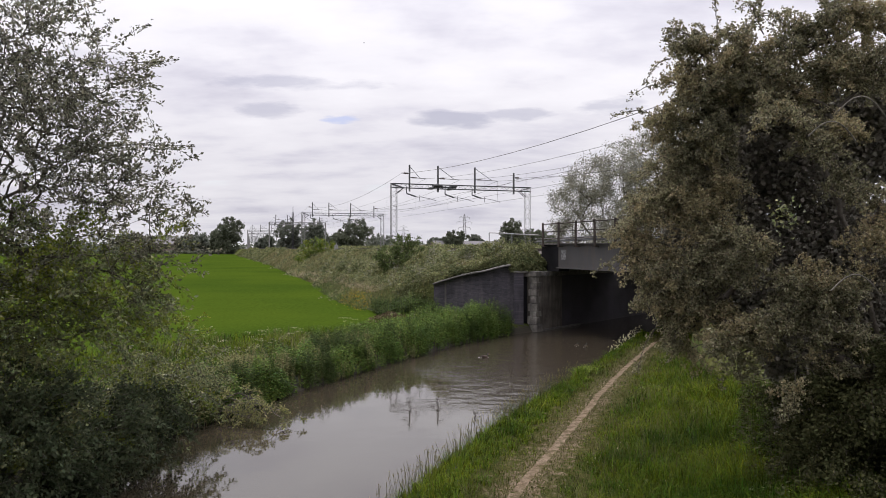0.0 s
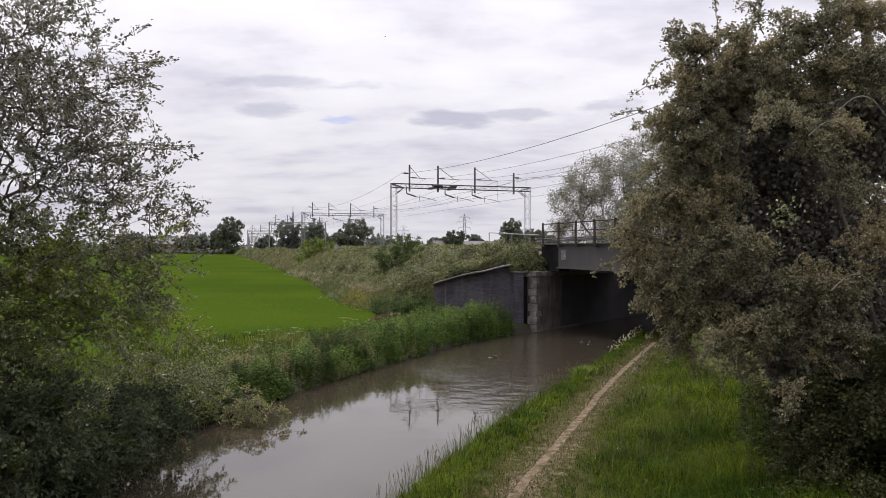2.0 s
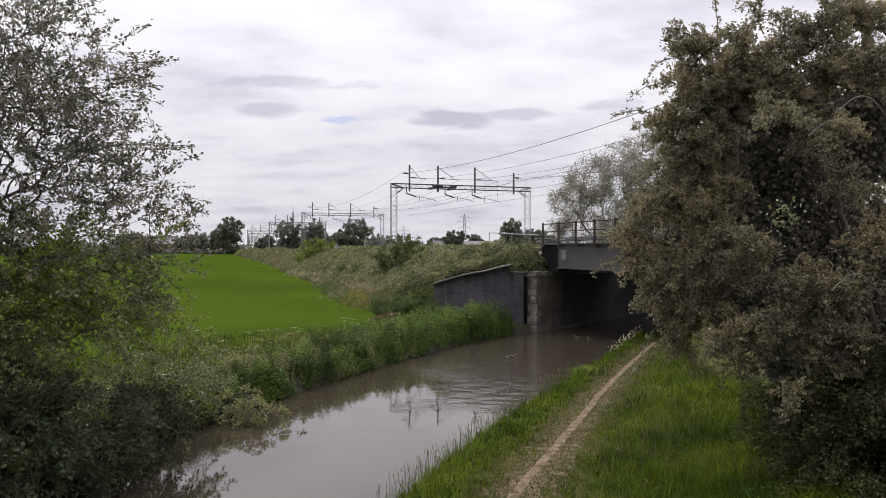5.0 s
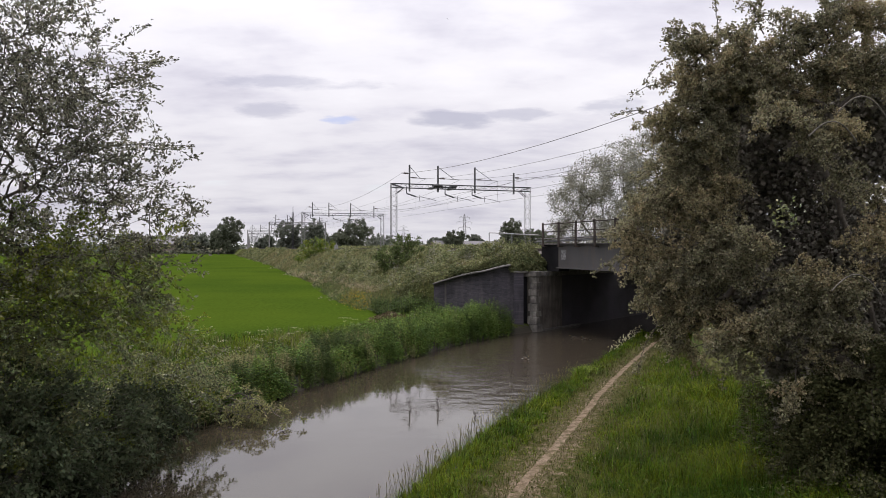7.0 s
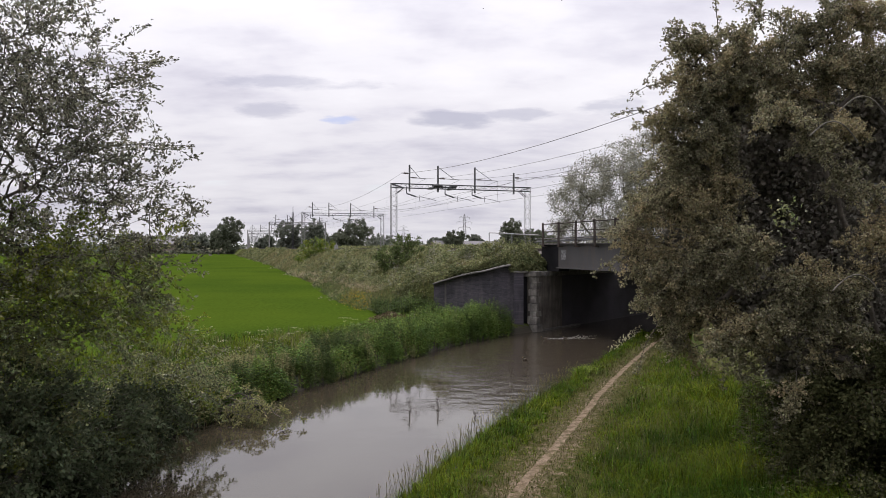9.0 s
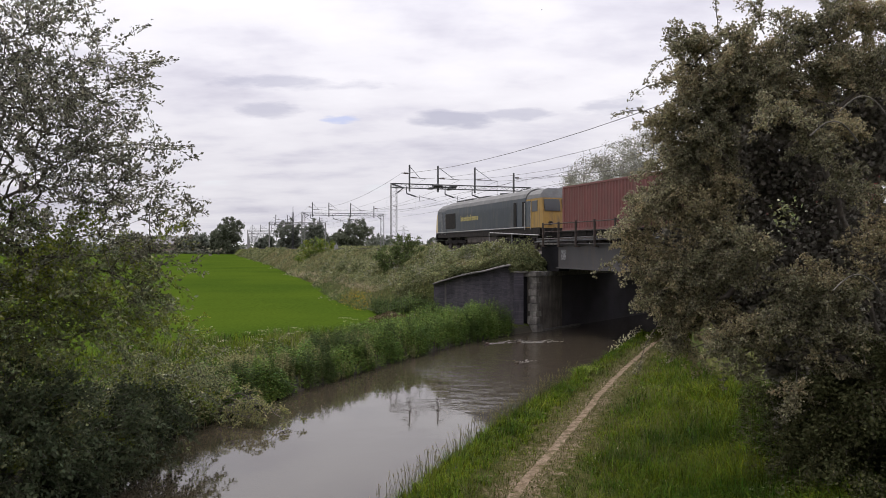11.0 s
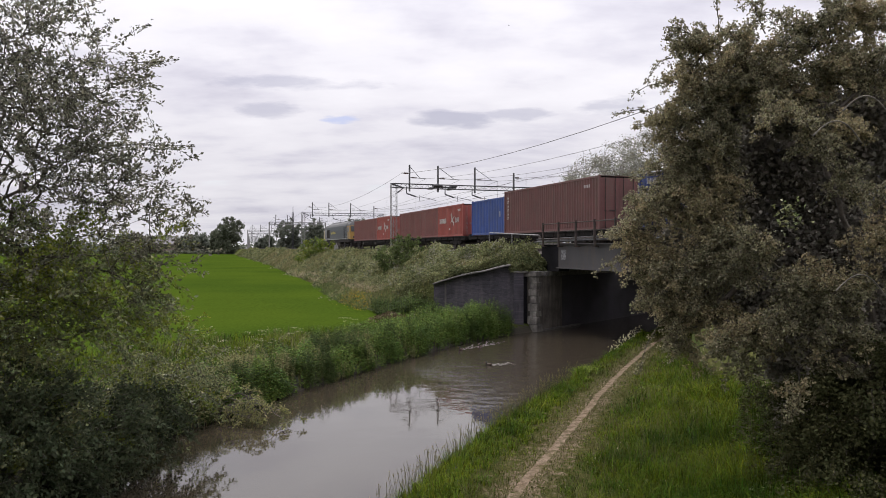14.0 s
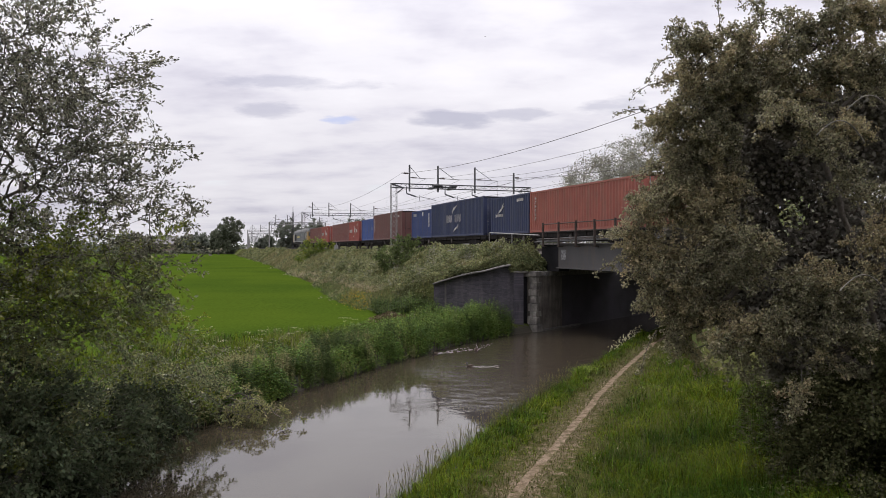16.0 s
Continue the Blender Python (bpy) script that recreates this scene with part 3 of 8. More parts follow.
def build_path():
    rng = np.random.default_rng(5)
    ys = np.arange(3, 43, 0.16)
    xc = np.interp(ys, PATH_Y, PATH_X) + wavy(ys, ys * 0.3, 2.2) * 0.05
    half = np.interp(ys, [3, 12, 20, 40], [0.60, 0.55, 0.43, 0.38])
    across = [-2.7, -1.9, -1.3, -0.95, -0.6, -0.3, 0, 0.3, 0.6, 0.95, 1.3, 1.9, 2.7]
    worn = [0.0, 0.04, 0.14, 0.36, 0.7, 1.0, 1.0, 1.0, 0.7, 0.36, 0.14, 0.04, 0.0]
    v, f, wear = [], [], []
    w = len(across)
    for i, y in enumerate(ys):
        for k, q in zip(across, worn):
            off = half[i] * k * (1 + 0.15 * wavy(y, 3.0 * np.sign(k), 0.7, 1) + rng.uniform(-0.05, 0.05))
            x, yy = xc[i] + off * 0.92, y - off * 0.38
            v.append((x, yy, float(ground_level(x, yy)) + 0.016 - 0.012 * math.exp(-k * k * 2) - 0.006 * (abs(k) > 2.5)))
            wear.append(q)
    for i in range(len(ys) - 1):
        for k in range(w - 1):
            f.append((w * i + k, w * i + k + 1, w * i + w + 1 + k, w * i + w + k))
    me = mesh_of("towpath", v, f, path_material(), True)
    me.attributes.new("wear", "FLOAT", "POINT").data.foreach_set("value", wear)
    tagged(new("towpath", me), "narrow trodden bare-earth towpath fading into worn grass", "path", kind="structure")


build_path()


def slope_start(n):
    """Where the earthworks begin beyond the bridge: behind the wing wall, then along the abutment."""
    return np.where(n < 18, 37.75 + (18 - n) * 0.3, 37.2 + (n - 18) * 0.61)


def bank_trim(n, r, z):
    """The bank's face dips to the wing wall's coping and the bridge ledge, and tapers out past the wall's end."""
    brim = np.interp(n, [13.0, 14.4, 15.7, 17.1, 17.6, 19.4, 20.1], [2.70, 3.18, 3.46, 3.80, 3.36, 3.36, 4.0]) + np.maximum(r, 0) * 0.42
    z = np.where(n >= 13.0, np.minimum(z, brim), z)
    return np.where(n < 13.2, 0.75 + (z - 0.75) * np.clip(r / np.maximum(13.3 - n, 0.05), 0, 1), z)


def build_embankment(name, far):
    u = np.concatenate([np.linspace(0, 1, 19), [1.06, 1.12]])
    topn = np.array([19.4, 20.1, 23.3, 27.1, 31.2, 32.2, 35.6, 38, 41, 45])
    if far:
        run = np.concatenate([np.arange(0, 30, 0.5), np.arange(30, 120, 1.5), np.arange(120, 300, 4), np.arange(300, 900, 25)])
    else:
        run = np.concatenate([np.arange(0, 24, 0.6), np.arange(24, 300, 8)])
    V, mats = [], []
    for r in run:
        if far:
            toe = float(toe_of(38 + r))
        else:
            toe = float(np.interp(21.6 - r, [-20, 5, 15, 21.6], [12.0, 12.6, 14.6, 17.0]))
        row = []
        for k in u:
            n = toe + k * (17.4 - toe)
            s = slope_start(n) + r if far else 21.6 + (max(n, 18) - 18) * 0.61 - r
            p = at(n, float(s))
            zg = float(field_level(p.y)) - 0.2 if far else 0.45
            z = zg + (4.45 - zg) * min(k, 1.0) ** 0.92
            z += (wavy(p.x, p.y, 1.7) * 0.09 + wavy(p.x, p.y, 5.0, 3) * 0.14) * math.sin(math.pi * min(1, k)) * (0.4 if r < 1.2 else 1)
            row.append((p.x, p.y, float(bank_trim(n, r, z)) if far else z))
        for n in topn:
            s = slope_start(n) + r if far else 21.6 + (n - 18) * 0.61 - r
            p = at(n, float(s))
            z = {19.4: 4.45, 20.1: 4.52, 32.2: 4.45, 35.6: 4.4, 38: 3.4, 41: 2.1, 45: 0.6}.get(float(n), 4.52)
            row.append((p.x, p.y, float(bank_trim(n, r, z)) if far and n < 20.5 else z))
        if not V:
            V.append([(x, y, -0.3) for x, y, z in row])
        V.append(row)
    w = len(V[0])
    v = [p for row in V for p in row]
    f, idx = [], []
    for i in range(len(V) - 1):
        for k in range(w - 1):
            q = (w * i + k, w * i + k + 1, w * i + w + k + 1, w * i + w + k)
            f.append(q if not far else q[::-1])
            idx.append(1 if len(u) - 1 <= k < len(u) + 4 else 0)
    ob = new(name, mesh_of(name, v, f, [M_SLOPE, M_BALLAST], True, idx))
    tagged(ob, "grassy railway embankment with a ballasted top", "embankment", kind="structure")


build_embankment("embankment_far", True)
build_embankment("embankment_near", False)


def build_tracks():
    for n in TRACKS:
        track = empty("railway_track", Matrix.Translation(at(n, 0, 0)) @ Matrix.Rotation(radians(109.23), 4, "Z"))
        for side in (-0.75, 0.75):
            bm = bmesh.new()
            for a, b, z0, z1 in ((-0.035, 0.035, RAIL - 0.045, RAIL), (-0.01, 0.01, RAIL - 0.14, RAIL - 0.045), (-0.07, 0.07, RAIL - 0.155, RAIL - 0.14)):
                box(bm, -260, 700, side + a, side + b, z0, z1)
            part("rail", bm, M_RUST, track)
        v, f = [], []
        for k, x in enumerate(np.arange(-60, 330, 0.65)):
            o = len(v)
            for dx in (-0.13, 0.13):
                for y in (-1.3, 1.3):
                    for z in (RAIL - 0.30, RAIL - 0.157):
                        v.append((x + dx, y, z))
            f += [(o, o + 2, o + 3, o + 1), (o + 4, o + 5, o + 7, o + 6), (o, o + 1, o + 5, o + 4), (o + 2, o + 6, o + 7, o + 3), (o + 1, o + 3, o + 7, o + 5)]
        sl = new("sleepers", mesh_of("sleepers", v, f, M_STONE))
        sl.parent = track
        sl["kind"] = "stuff"
        tagged(track, "rusty railway track on ballast", "railway track", "railway tracks")


build_tracks()

# ---- the railway bridge ----


def wall_strip(name, points, z0, tops, thick, mat, parent, label=""):
    """An upright wall along points, with its own top height at each, thick to its left."""
    v, f = [], []
    pts = [Vector((p[0], p[1], 0)) for p in points]
    for i, p in enumerate(pts):
        a, b = pts[max(0, i - 1)], pts[min(len(pts) - 1, i + 1)]
        d = (b - a).normalized()
        nrm = Vector((-d.y, d.x, 0)) * thick
        for q, z in ((p, z0), (p, tops[i]), (p + nrm, tops[i]), (p + nrm, z0)):
            v.append((q.x, q.y, z))
    for i in range(len(pts) - 1):
        for k in range(4):
            f.append((4 * i + k, 4 * i + (k + 1) % 4, 4 * i + 4 + (k + 1) % 4, 4 * i + 4 + k))
    f += [(3, 2, 1, 0), tuple(4 * (len(pts) - 1) + k for k in range(4))]
    ob = new(name, mesh_of(name, v, f, mat))
    bm = bmesh.new()
    bm.from_mesh(ob.data)
    bmesh.ops.recalc_face_normals(bm, faces=bm.faces)
    bm.to_mesh(ob.data)
    bm.free()
    ob.parent = parent
    if label:
        ob["label"] = label
    return ob


def brick_material(name, c1, c2, mortar, turn):
    """Brickwork in courses of 75 mm on walls that stay far off."""
    m = material(name, c1, 0.8, vary=0.3, scale=0.9, fine=30, bump=0.0, second=c2, grime=(0.105, 0.098, 0.105))
    nt = m.node_tree
    N, L = nt.nodes.new, nt.links.new
    bs = nt.nodes["Principled BSDF"]
    src = bs.inputs["Base Color"].links[0].from_socket
    co = N("ShaderNodeTexCoord")
    mp = N("ShaderNodeMapping")
    mp.inputs["Rotation"].default_value = (radians(90), 0, radians(turn))
    br = N("ShaderNodeTexBrick")
    L(co.outputs["Object"], mp.inputs[0])
    L(mp.outputs[0], br.inputs["Vector"])
    br.inputs["Scale"].default_value = 1.0
    br.inputs["Brick Width"].default_value, br.inputs["Row Height"].default_value = 0.225, 0.075
    br.inputs["Mortar Size"].default_value = 0.006
    br.inputs["Color1"].default_value, br.inputs["Color2"].default_value = (0.7, 0.7, 0.7, 1), (1.25, 1.2, 1.2, 1)
    br.inputs["Mortar"].default_value = (*mortar, 1)
    mx = N("ShaderNodeMix")
    mx.data_type, mx.blend_type = "RGBA", "MULTIPLY"
    mx.inputs[0].default_value = 1.0
    L(src, mx.inputs[6])
    L(br.outputs["Color"], mx.inputs[7])
    L(mx.outputs[2], bs.inputs["Base Color"])
    bp = N("ShaderNodeBump")
    bp.inputs["Strength"].default_value, bp.inputs["Distance"].default_value = 0.5, 0.01
    L(br.outputs["Fac"], bp.inputs["Height"])
    bp.invert = True
    L(bp.outputs[0], bs.inputs["Normal"])
    return m


M_WINGBRICK = brick_material("blue_brickwork", (0.084, 0.077, 0.092), (0.052, 0.049, 0.060), (0.9, 0.88, 0.88), 0)


M_COPING = material("sooty_coping", (0.14, 0.13, 0.12), 0.85, vary=0.25, scale=3, fine=40, bump=0.5, second=(0.095, 0.09, 0.085), objects=0.2)


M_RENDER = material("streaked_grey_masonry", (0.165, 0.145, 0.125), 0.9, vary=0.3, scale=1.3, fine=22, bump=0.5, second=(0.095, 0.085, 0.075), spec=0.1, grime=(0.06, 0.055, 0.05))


def stone(bm, x0, x1, y0, y1, z0, z1, rng, rough=0.02):
    """A worn block: a bevelled box with its corners pushed about a little."""
    k = len(bm.verts)
    box(bm, x0, x1, y0, y1, z0, z1, bevel=0.025)
    for v in list(bm.verts)[k:]:
        v.co += Vector((rng.uniform(-rough, rough), rng.uniform(-rough, rough), rng.uniform(-rough, rough) * 0.5))


M_PLATE = material("faded_white_paint", (0.24, 0.235, 0.24), 0.7, scale=9, fine=40, second=(0.08, 0.08, 0.08))


def build_bridge():
    rng = random.Random(3)
    bridge = empty("railway_bridge", Matrix.Identity(4))
    # curved wing wall, from the pilaster round to the foot of the bank
    wing = [(17.1, 37.25), (16.4, 37.38), (15.7, 37.6), (15.0, 37.88), (14.4, 38.18), (13.6, 38.55), (13.0, 38.85)]
    tops = [3.74, 3.60, 3.40, 3.26, 3.12, 2.86, 2.64]
    pts = [at(n, s) for n, s in wing]
    wall_strip("wing_wall", pts, -0.3, tops, -0.5, M_WINGBRICK, bridge, "curved dark brick wing wall with sloping coping")
    for i in range(len(pts) - 1):
        for h in range(2):
            a, b = pts[i].lerp(pts[i + 1], h * 0.5), pts[i].lerp(pts[i + 1], h * 0.5 + 0.5)
            za, zb = tops[i] + (tops[i + 1] - tops[i]) * h * 0.5, tops[i] + (tops[i + 1] - tops[i]) * (h * 0.5 + 0.5)
            d = b - a
            bm = bmesh.new()
            stone(bm, 0.004, math.hypot(d.length, zb - za) - 0.004, -0.50, 0.06, 0.004, 0.095, rng, 0.014)
            ob = part("coping_stone", bm, M_COPING, bridge, "pale worn coping stone" if i == h == 0 else "")
            ob.matrix_basis = Matrix.Translation((a.x, a.y, za)) @ Matrix.Rotation(math.atan2(d.y, d.x), 4, "Z") @ Matrix.Rotation(-math.atan2(zb - za, d.length), 4, "Y") @ Matrix.Diagonal((1, -1, 1, 1)) @ Matrix.Translation((0, -0.03, 0))
    # square brick pilaster between wing wall and abutment
    frame_ = Matrix.Translation(at(18.0, 36.4, 0)) @ Matrix.Rotation(radians(109.23), 4, "Z")   # x along the railway, y towards the eye
    bm = bmesh.new()
    box(bm, 0.23, 1.35, 0.42, 0.98, -0.4, 3.32)
    part("pilaster", bm, M_WINGBRICK, bridge).matrix_basis = frame_
    # a solid box whose black colour stands for the recess's shade
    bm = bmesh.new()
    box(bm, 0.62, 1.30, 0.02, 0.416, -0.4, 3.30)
    part("recess", bm, M_PIER, bridge, "recess beside the pilaster, its shade painted black").matrix_basis = frame_
    bm = bmesh.new()
    stone(bm, 0.16, 1.42, 0.12, 1.04, 3.324, 3.43, rng)
    part("pilaster_cap", bm, M_STONE, bridge, "weathered stone cap").matrix_basis = frame_
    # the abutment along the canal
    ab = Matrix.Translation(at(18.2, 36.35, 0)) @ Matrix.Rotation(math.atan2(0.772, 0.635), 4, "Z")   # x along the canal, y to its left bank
    # the wall beyond the front section, in a darker colour
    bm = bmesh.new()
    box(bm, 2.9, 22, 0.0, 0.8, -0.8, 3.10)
    part("abutment", bm, M_WALL, bridge, "dark brick abutment wall along the water").matrix_basis = ab
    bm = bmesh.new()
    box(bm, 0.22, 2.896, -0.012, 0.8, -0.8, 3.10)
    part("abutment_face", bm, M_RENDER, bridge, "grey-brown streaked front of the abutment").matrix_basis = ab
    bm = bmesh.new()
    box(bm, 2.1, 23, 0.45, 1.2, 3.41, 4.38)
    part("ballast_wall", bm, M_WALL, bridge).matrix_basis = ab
    bm = bmesh.new()
    box(bm, 0.1, 5, -0.10, 0.12, -0.6, 0.10, 0.02)
    part("footing", bm, M_COPING, bridge).matrix_basis = ab
    z = -0.3
    k = 0
    while z < 3.05:
        h = 0.36 + rng.uniform(-0.08, 0.10)
        bm = bmesh.new()
        low = max(0.0, 1.0 - max(z, 0)) * 0.10
        stone(bm, -0.02 - low, (0.50 if k % 2 else 0.30) + rng.uniform(-0.08, 0.06), -0.045 - low, 0.36 if k % 2 else 0.5, z + 0.008, min(z + h, 3.09) - 0.008, rng, 0.03)
        part("quoin", bm, M_STONE, bridge, "rough pale stone quoin" if k == 0 else "").matrix_basis = ab
        z += h
        k += 1
    x = -0.12
    while x < 9:
        w = rng.uniform(0.8, 1.25)
        bm = bmesh.new()
        stone(bm, x + 0.006, x + w - 0.006, -0.10, 0.75, 3.104, 3.40, rng, 0.012)
        part("bearing_stone", bm, M_STONE, bridge).matrix_basis = ab
        x += w
    for x0 in (0.75, 0.95, 1.15):
        bm = bmesh.new()
        box(bm, x0, x0 + 0.09, -0.125, -0.112, 3.16, 3.36)
        part("paint_mark", bm, M_PLATE, bridge).matrix_basis = ab
    bm = bmesh.new()
    q = pts[5]
    box(bm, q.x - 0.05, q.x + 0.05, q.y - 0.06, q.y + 0.02, 0.6, 2.84)
    part("edge_strip", bm, M_COPING, bridge)
    # the far abutment, past the towpath
    fb = Matrix.Translation(at(18.0, 22.0, 0)) @ Matrix.Rotation(math.atan2(0.772, 0.635), 4, "Z")
    bm = bmesh.new()
    box(bm, 0, 20, -0.8, 0.0, -0.3, 3.60)
    part("abutment", bm, M_RENDER, bridge).matrix_basis = fb
    # deck, girders, walkway (x along the railway, measured from the left bearing)
    deck = Matrix.Translation(at(19.5, 0, 0)) @ Matrix.Rotation(radians(109.23), 4, "Z")
    # two decks with an open gap between the second and third tracks
    for n0, n1 in ((19.6, 26.65), (27.65, 36.5)):
        v = []
        for n in (n0, n1):
            for s in (22.2 + (n - 19.6) * 0.60, 38.0 + (n - 19.6) * 0.62):
                for z in (3.66, 4.40):
                    v.append(tuple(at(n, s, z)))
        f = [(0, 1, 3, 2), (4, 6, 7, 5), (0, 2, 6, 4), (1, 5, 7, 3), (0, 4, 5, 1), (2, 3, 7, 6)]
        d = new("deck", mesh_of("deck", v, f, M_GIRDER))
        d.parent = bridge
    bm = bmesh.new()
    box(bm, 21.5, 36.1, -0.06, 0.0, 3.63, 4.92)
    box(bm, 21.5, 36.1, -0.20, 0.16, 3.58, 3.63)
    box(bm, 21.5, 36.1, -0.20, 0.16, 4.92, 4.97)
    part("girder", bm, M_GIRDER, bridge, "grey painted steel plate girder").matrix_basis = deck
    for s in (23.0, 26.0, 29.0):
        bm = bmesh.new()
        box(bm, s - 0.015, s + 0.015, 0.002, 0.10, 3.632, 4.918)
        part("stiffener", bm, M_GIRDER, bridge).matrix_basis = deck
    # end pier, coloured almost black in place of the ivy's shade on it
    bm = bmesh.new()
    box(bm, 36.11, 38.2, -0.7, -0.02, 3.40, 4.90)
    part("parapet_pier", bm, M_PIER, bridge, "end pier of the parapet, shade painted into its dark colour").matrix_basis = deck
    bm = bmesh.new()
    box(bm, 36.0, 38.3, -0.8, 0.08, 4.904, 5.02, 0.02)
    part("pier_cap", bm, M_STONE, bridge).matrix_basis = deck
    bm = bmesh.new()
    box(bm, 35.2, 35.75, 0.002, 0.02, 4.08, 4.62)
    part("plate", bm, M_PLATE, bridge, "faded white painted plate").matrix_basis = deck
    for s in (26.2, 28.1, 30.0, 31.9, 33.8, 35.7, 37.6):
        bm = bmesh.new()
        box(bm, s - 0.045, s + 0.045, 0.165, 0.255, 4.82, 6.19)
        box(bm, s - 0.08, s + 0.08, 0.002, 0.28, 4.78, 4.84)
        part("rail_post", bm, M_RUST, bridge).matrix_basis = deck
    for z, r in ((6.10, 0.028), (5.66, 0.022), (5.25, 0.018)):
        bm = bmesh.new()
        bar(bm, (22, 0.21, z), (37.64, 0.21, z), r)
        part("handrail", bm, M_RUST, bridge).matrix_basis = deck
    for z, y in ((5.30, -0.10), (5.20, -0.16), (5.13, 0.05)):
        bm = bmesh.new()
        bar(bm, (22, y, z - 0.02), (29, y, z + 0.06), 0.03)
        bar(bm, (29, y, z + 0.06), (39.0, y, z - 0.05), 0.03)
        part("cable_pipe", bm, M_STEEL, bridge, "cable pipe along the parapet").matrix_basis = deck
    tagged(bridge, "low railway bridge with steel girder and dark brick abutments", "bridge", kind="structure")
    # guard rail on the bank beside the bridge
    guard = empty("guard_rail", Matrix.Translation(at(18.6, 0, 0)) @ Matrix.Rotation(radians(109.23), 4, "Z"))
    for s in (40.4, 44.0):
        bm = bmesh.new()
        bar(bm, (s, 0, 4.2), (s, 0, 5.44 + (s - 36.7) * 0.04), 0.03)
        part("post", bm, M_GALV, guard)
    bm = bmesh.new()
    bar(bm, (36.7, 0, 5.45), (43.9, 0, 5.74), 0.028)
    bar(bm, (43.9, 0, 5.74), (44.08, 0, 5.66), 0.028)
    part("rail", bm, M_GALV, guard)
    tagged(guard, "galvanised tubular guard rail at the bridge end", "railing")


build_bridge()


def build_road_bridge():
    """The plain brick bridge on which the eye stands, with the canal passing below."""
    b = empty("road_bridge", pose(0, -0.45, 0, 0, 0, -22))
    bm = bmesh.new()
    v = []
    pts = [(-34, 0.6), (-34, 2.4), (-12, 3.3), (8, 3.3), (34, 2.2), (34, 0.3), (-1.2, 0.3), (-1.2, -0.6), (-1.6, 1.4), (-3.4, 2.5), (-5.4, 2.8), (-7.4, 2.5), (-9.2, 1.4), (-9.6, -0.6), (-9.6, 0.6)]
    a = [bm.verts.new((x, -5.0, z)) for x, z in pts]
    c = [bm.verts.new((x, -0.4, z)) for x, z in pts]
    n = len(pts)
    for i in range(n):
        bm.faces.new((a[i], a[(i + 1) % n], c[(i + 1) % n], c[i]))
    bm.faces.new(a[::-1]), bm.faces.new(c)
    bmesh.ops.recalc_face_normals(bm, faces=bm.faces)
    part("arch", bm, M_WINGBRICK, b)
    for y in (-5.0, -0.8):
        bm = bmesh.new()
        p = [(-34, 2.4), (-12, 3.3), (8, 3.3), (34, 2.2)]
        q = [[bm.verts.new((x, yy, z + dz)) for x, z in p] for yy, dz in ((y, 0.002), (y + 0.38, 0.002), (y + 0.38, 0.95), (y, 0.95))]
        for k in range(4):
            for i in range(3):
                bm.faces.new((q[k][i], q[k][i + 1], q[(k + 1) % 4][i + 1], q[(k + 1) % 4][i]))
        for i in (0, 3):
            bm.faces.new([q[k][i] for k in range(4)])
        bmesh.ops.recalc_face_normals(bm, faces=bm.faces)
        part("parapet", bm, M_WINGBRICK, b)
    tagged(b, "plain brick road bridge over the canal", "bridge", kind="structure")


build_road_bridge()

# ---- overhead line: portal gantries, masts and wires ----
SPANS = [7.0, 67.6, 128.2, 188.0, 268.0, 330.0, 395.0, 455.0, 520.0, 590.0, 665.0, 745.0]


def bend(s):
    """Far off the line swings to one side."""
    return max(0.0, s - 265) * 0.075


def lattice(bm, a, b, wide, high, bays, r=0.03, chord=0.045, along=Vector((0, 0, 1))):
    """A braced box girder between a and b."""
    a, b = Vector(a), Vector(b)
    d = (b - a).normalized()
    u = d.cross(along).normalized() * wide / 2
    w = u.cross(d).normalized() * high / 2
    corners = [u + w, u - w, -u - w, -u + w]
    for c in corners:
        bar(bm, a + c, b + c, chord, 4)
    for i in range(bays):
        p, q = a.lerp(b, i / bays), a.lerp(b, (i + 1) / bays)
        for k in range(4):
            c, e = corners[k], corners[(k + 1) % 4]
            if i % 2:
                c, e = e, c
            bar(bm, p + c, q + e, r, 3)


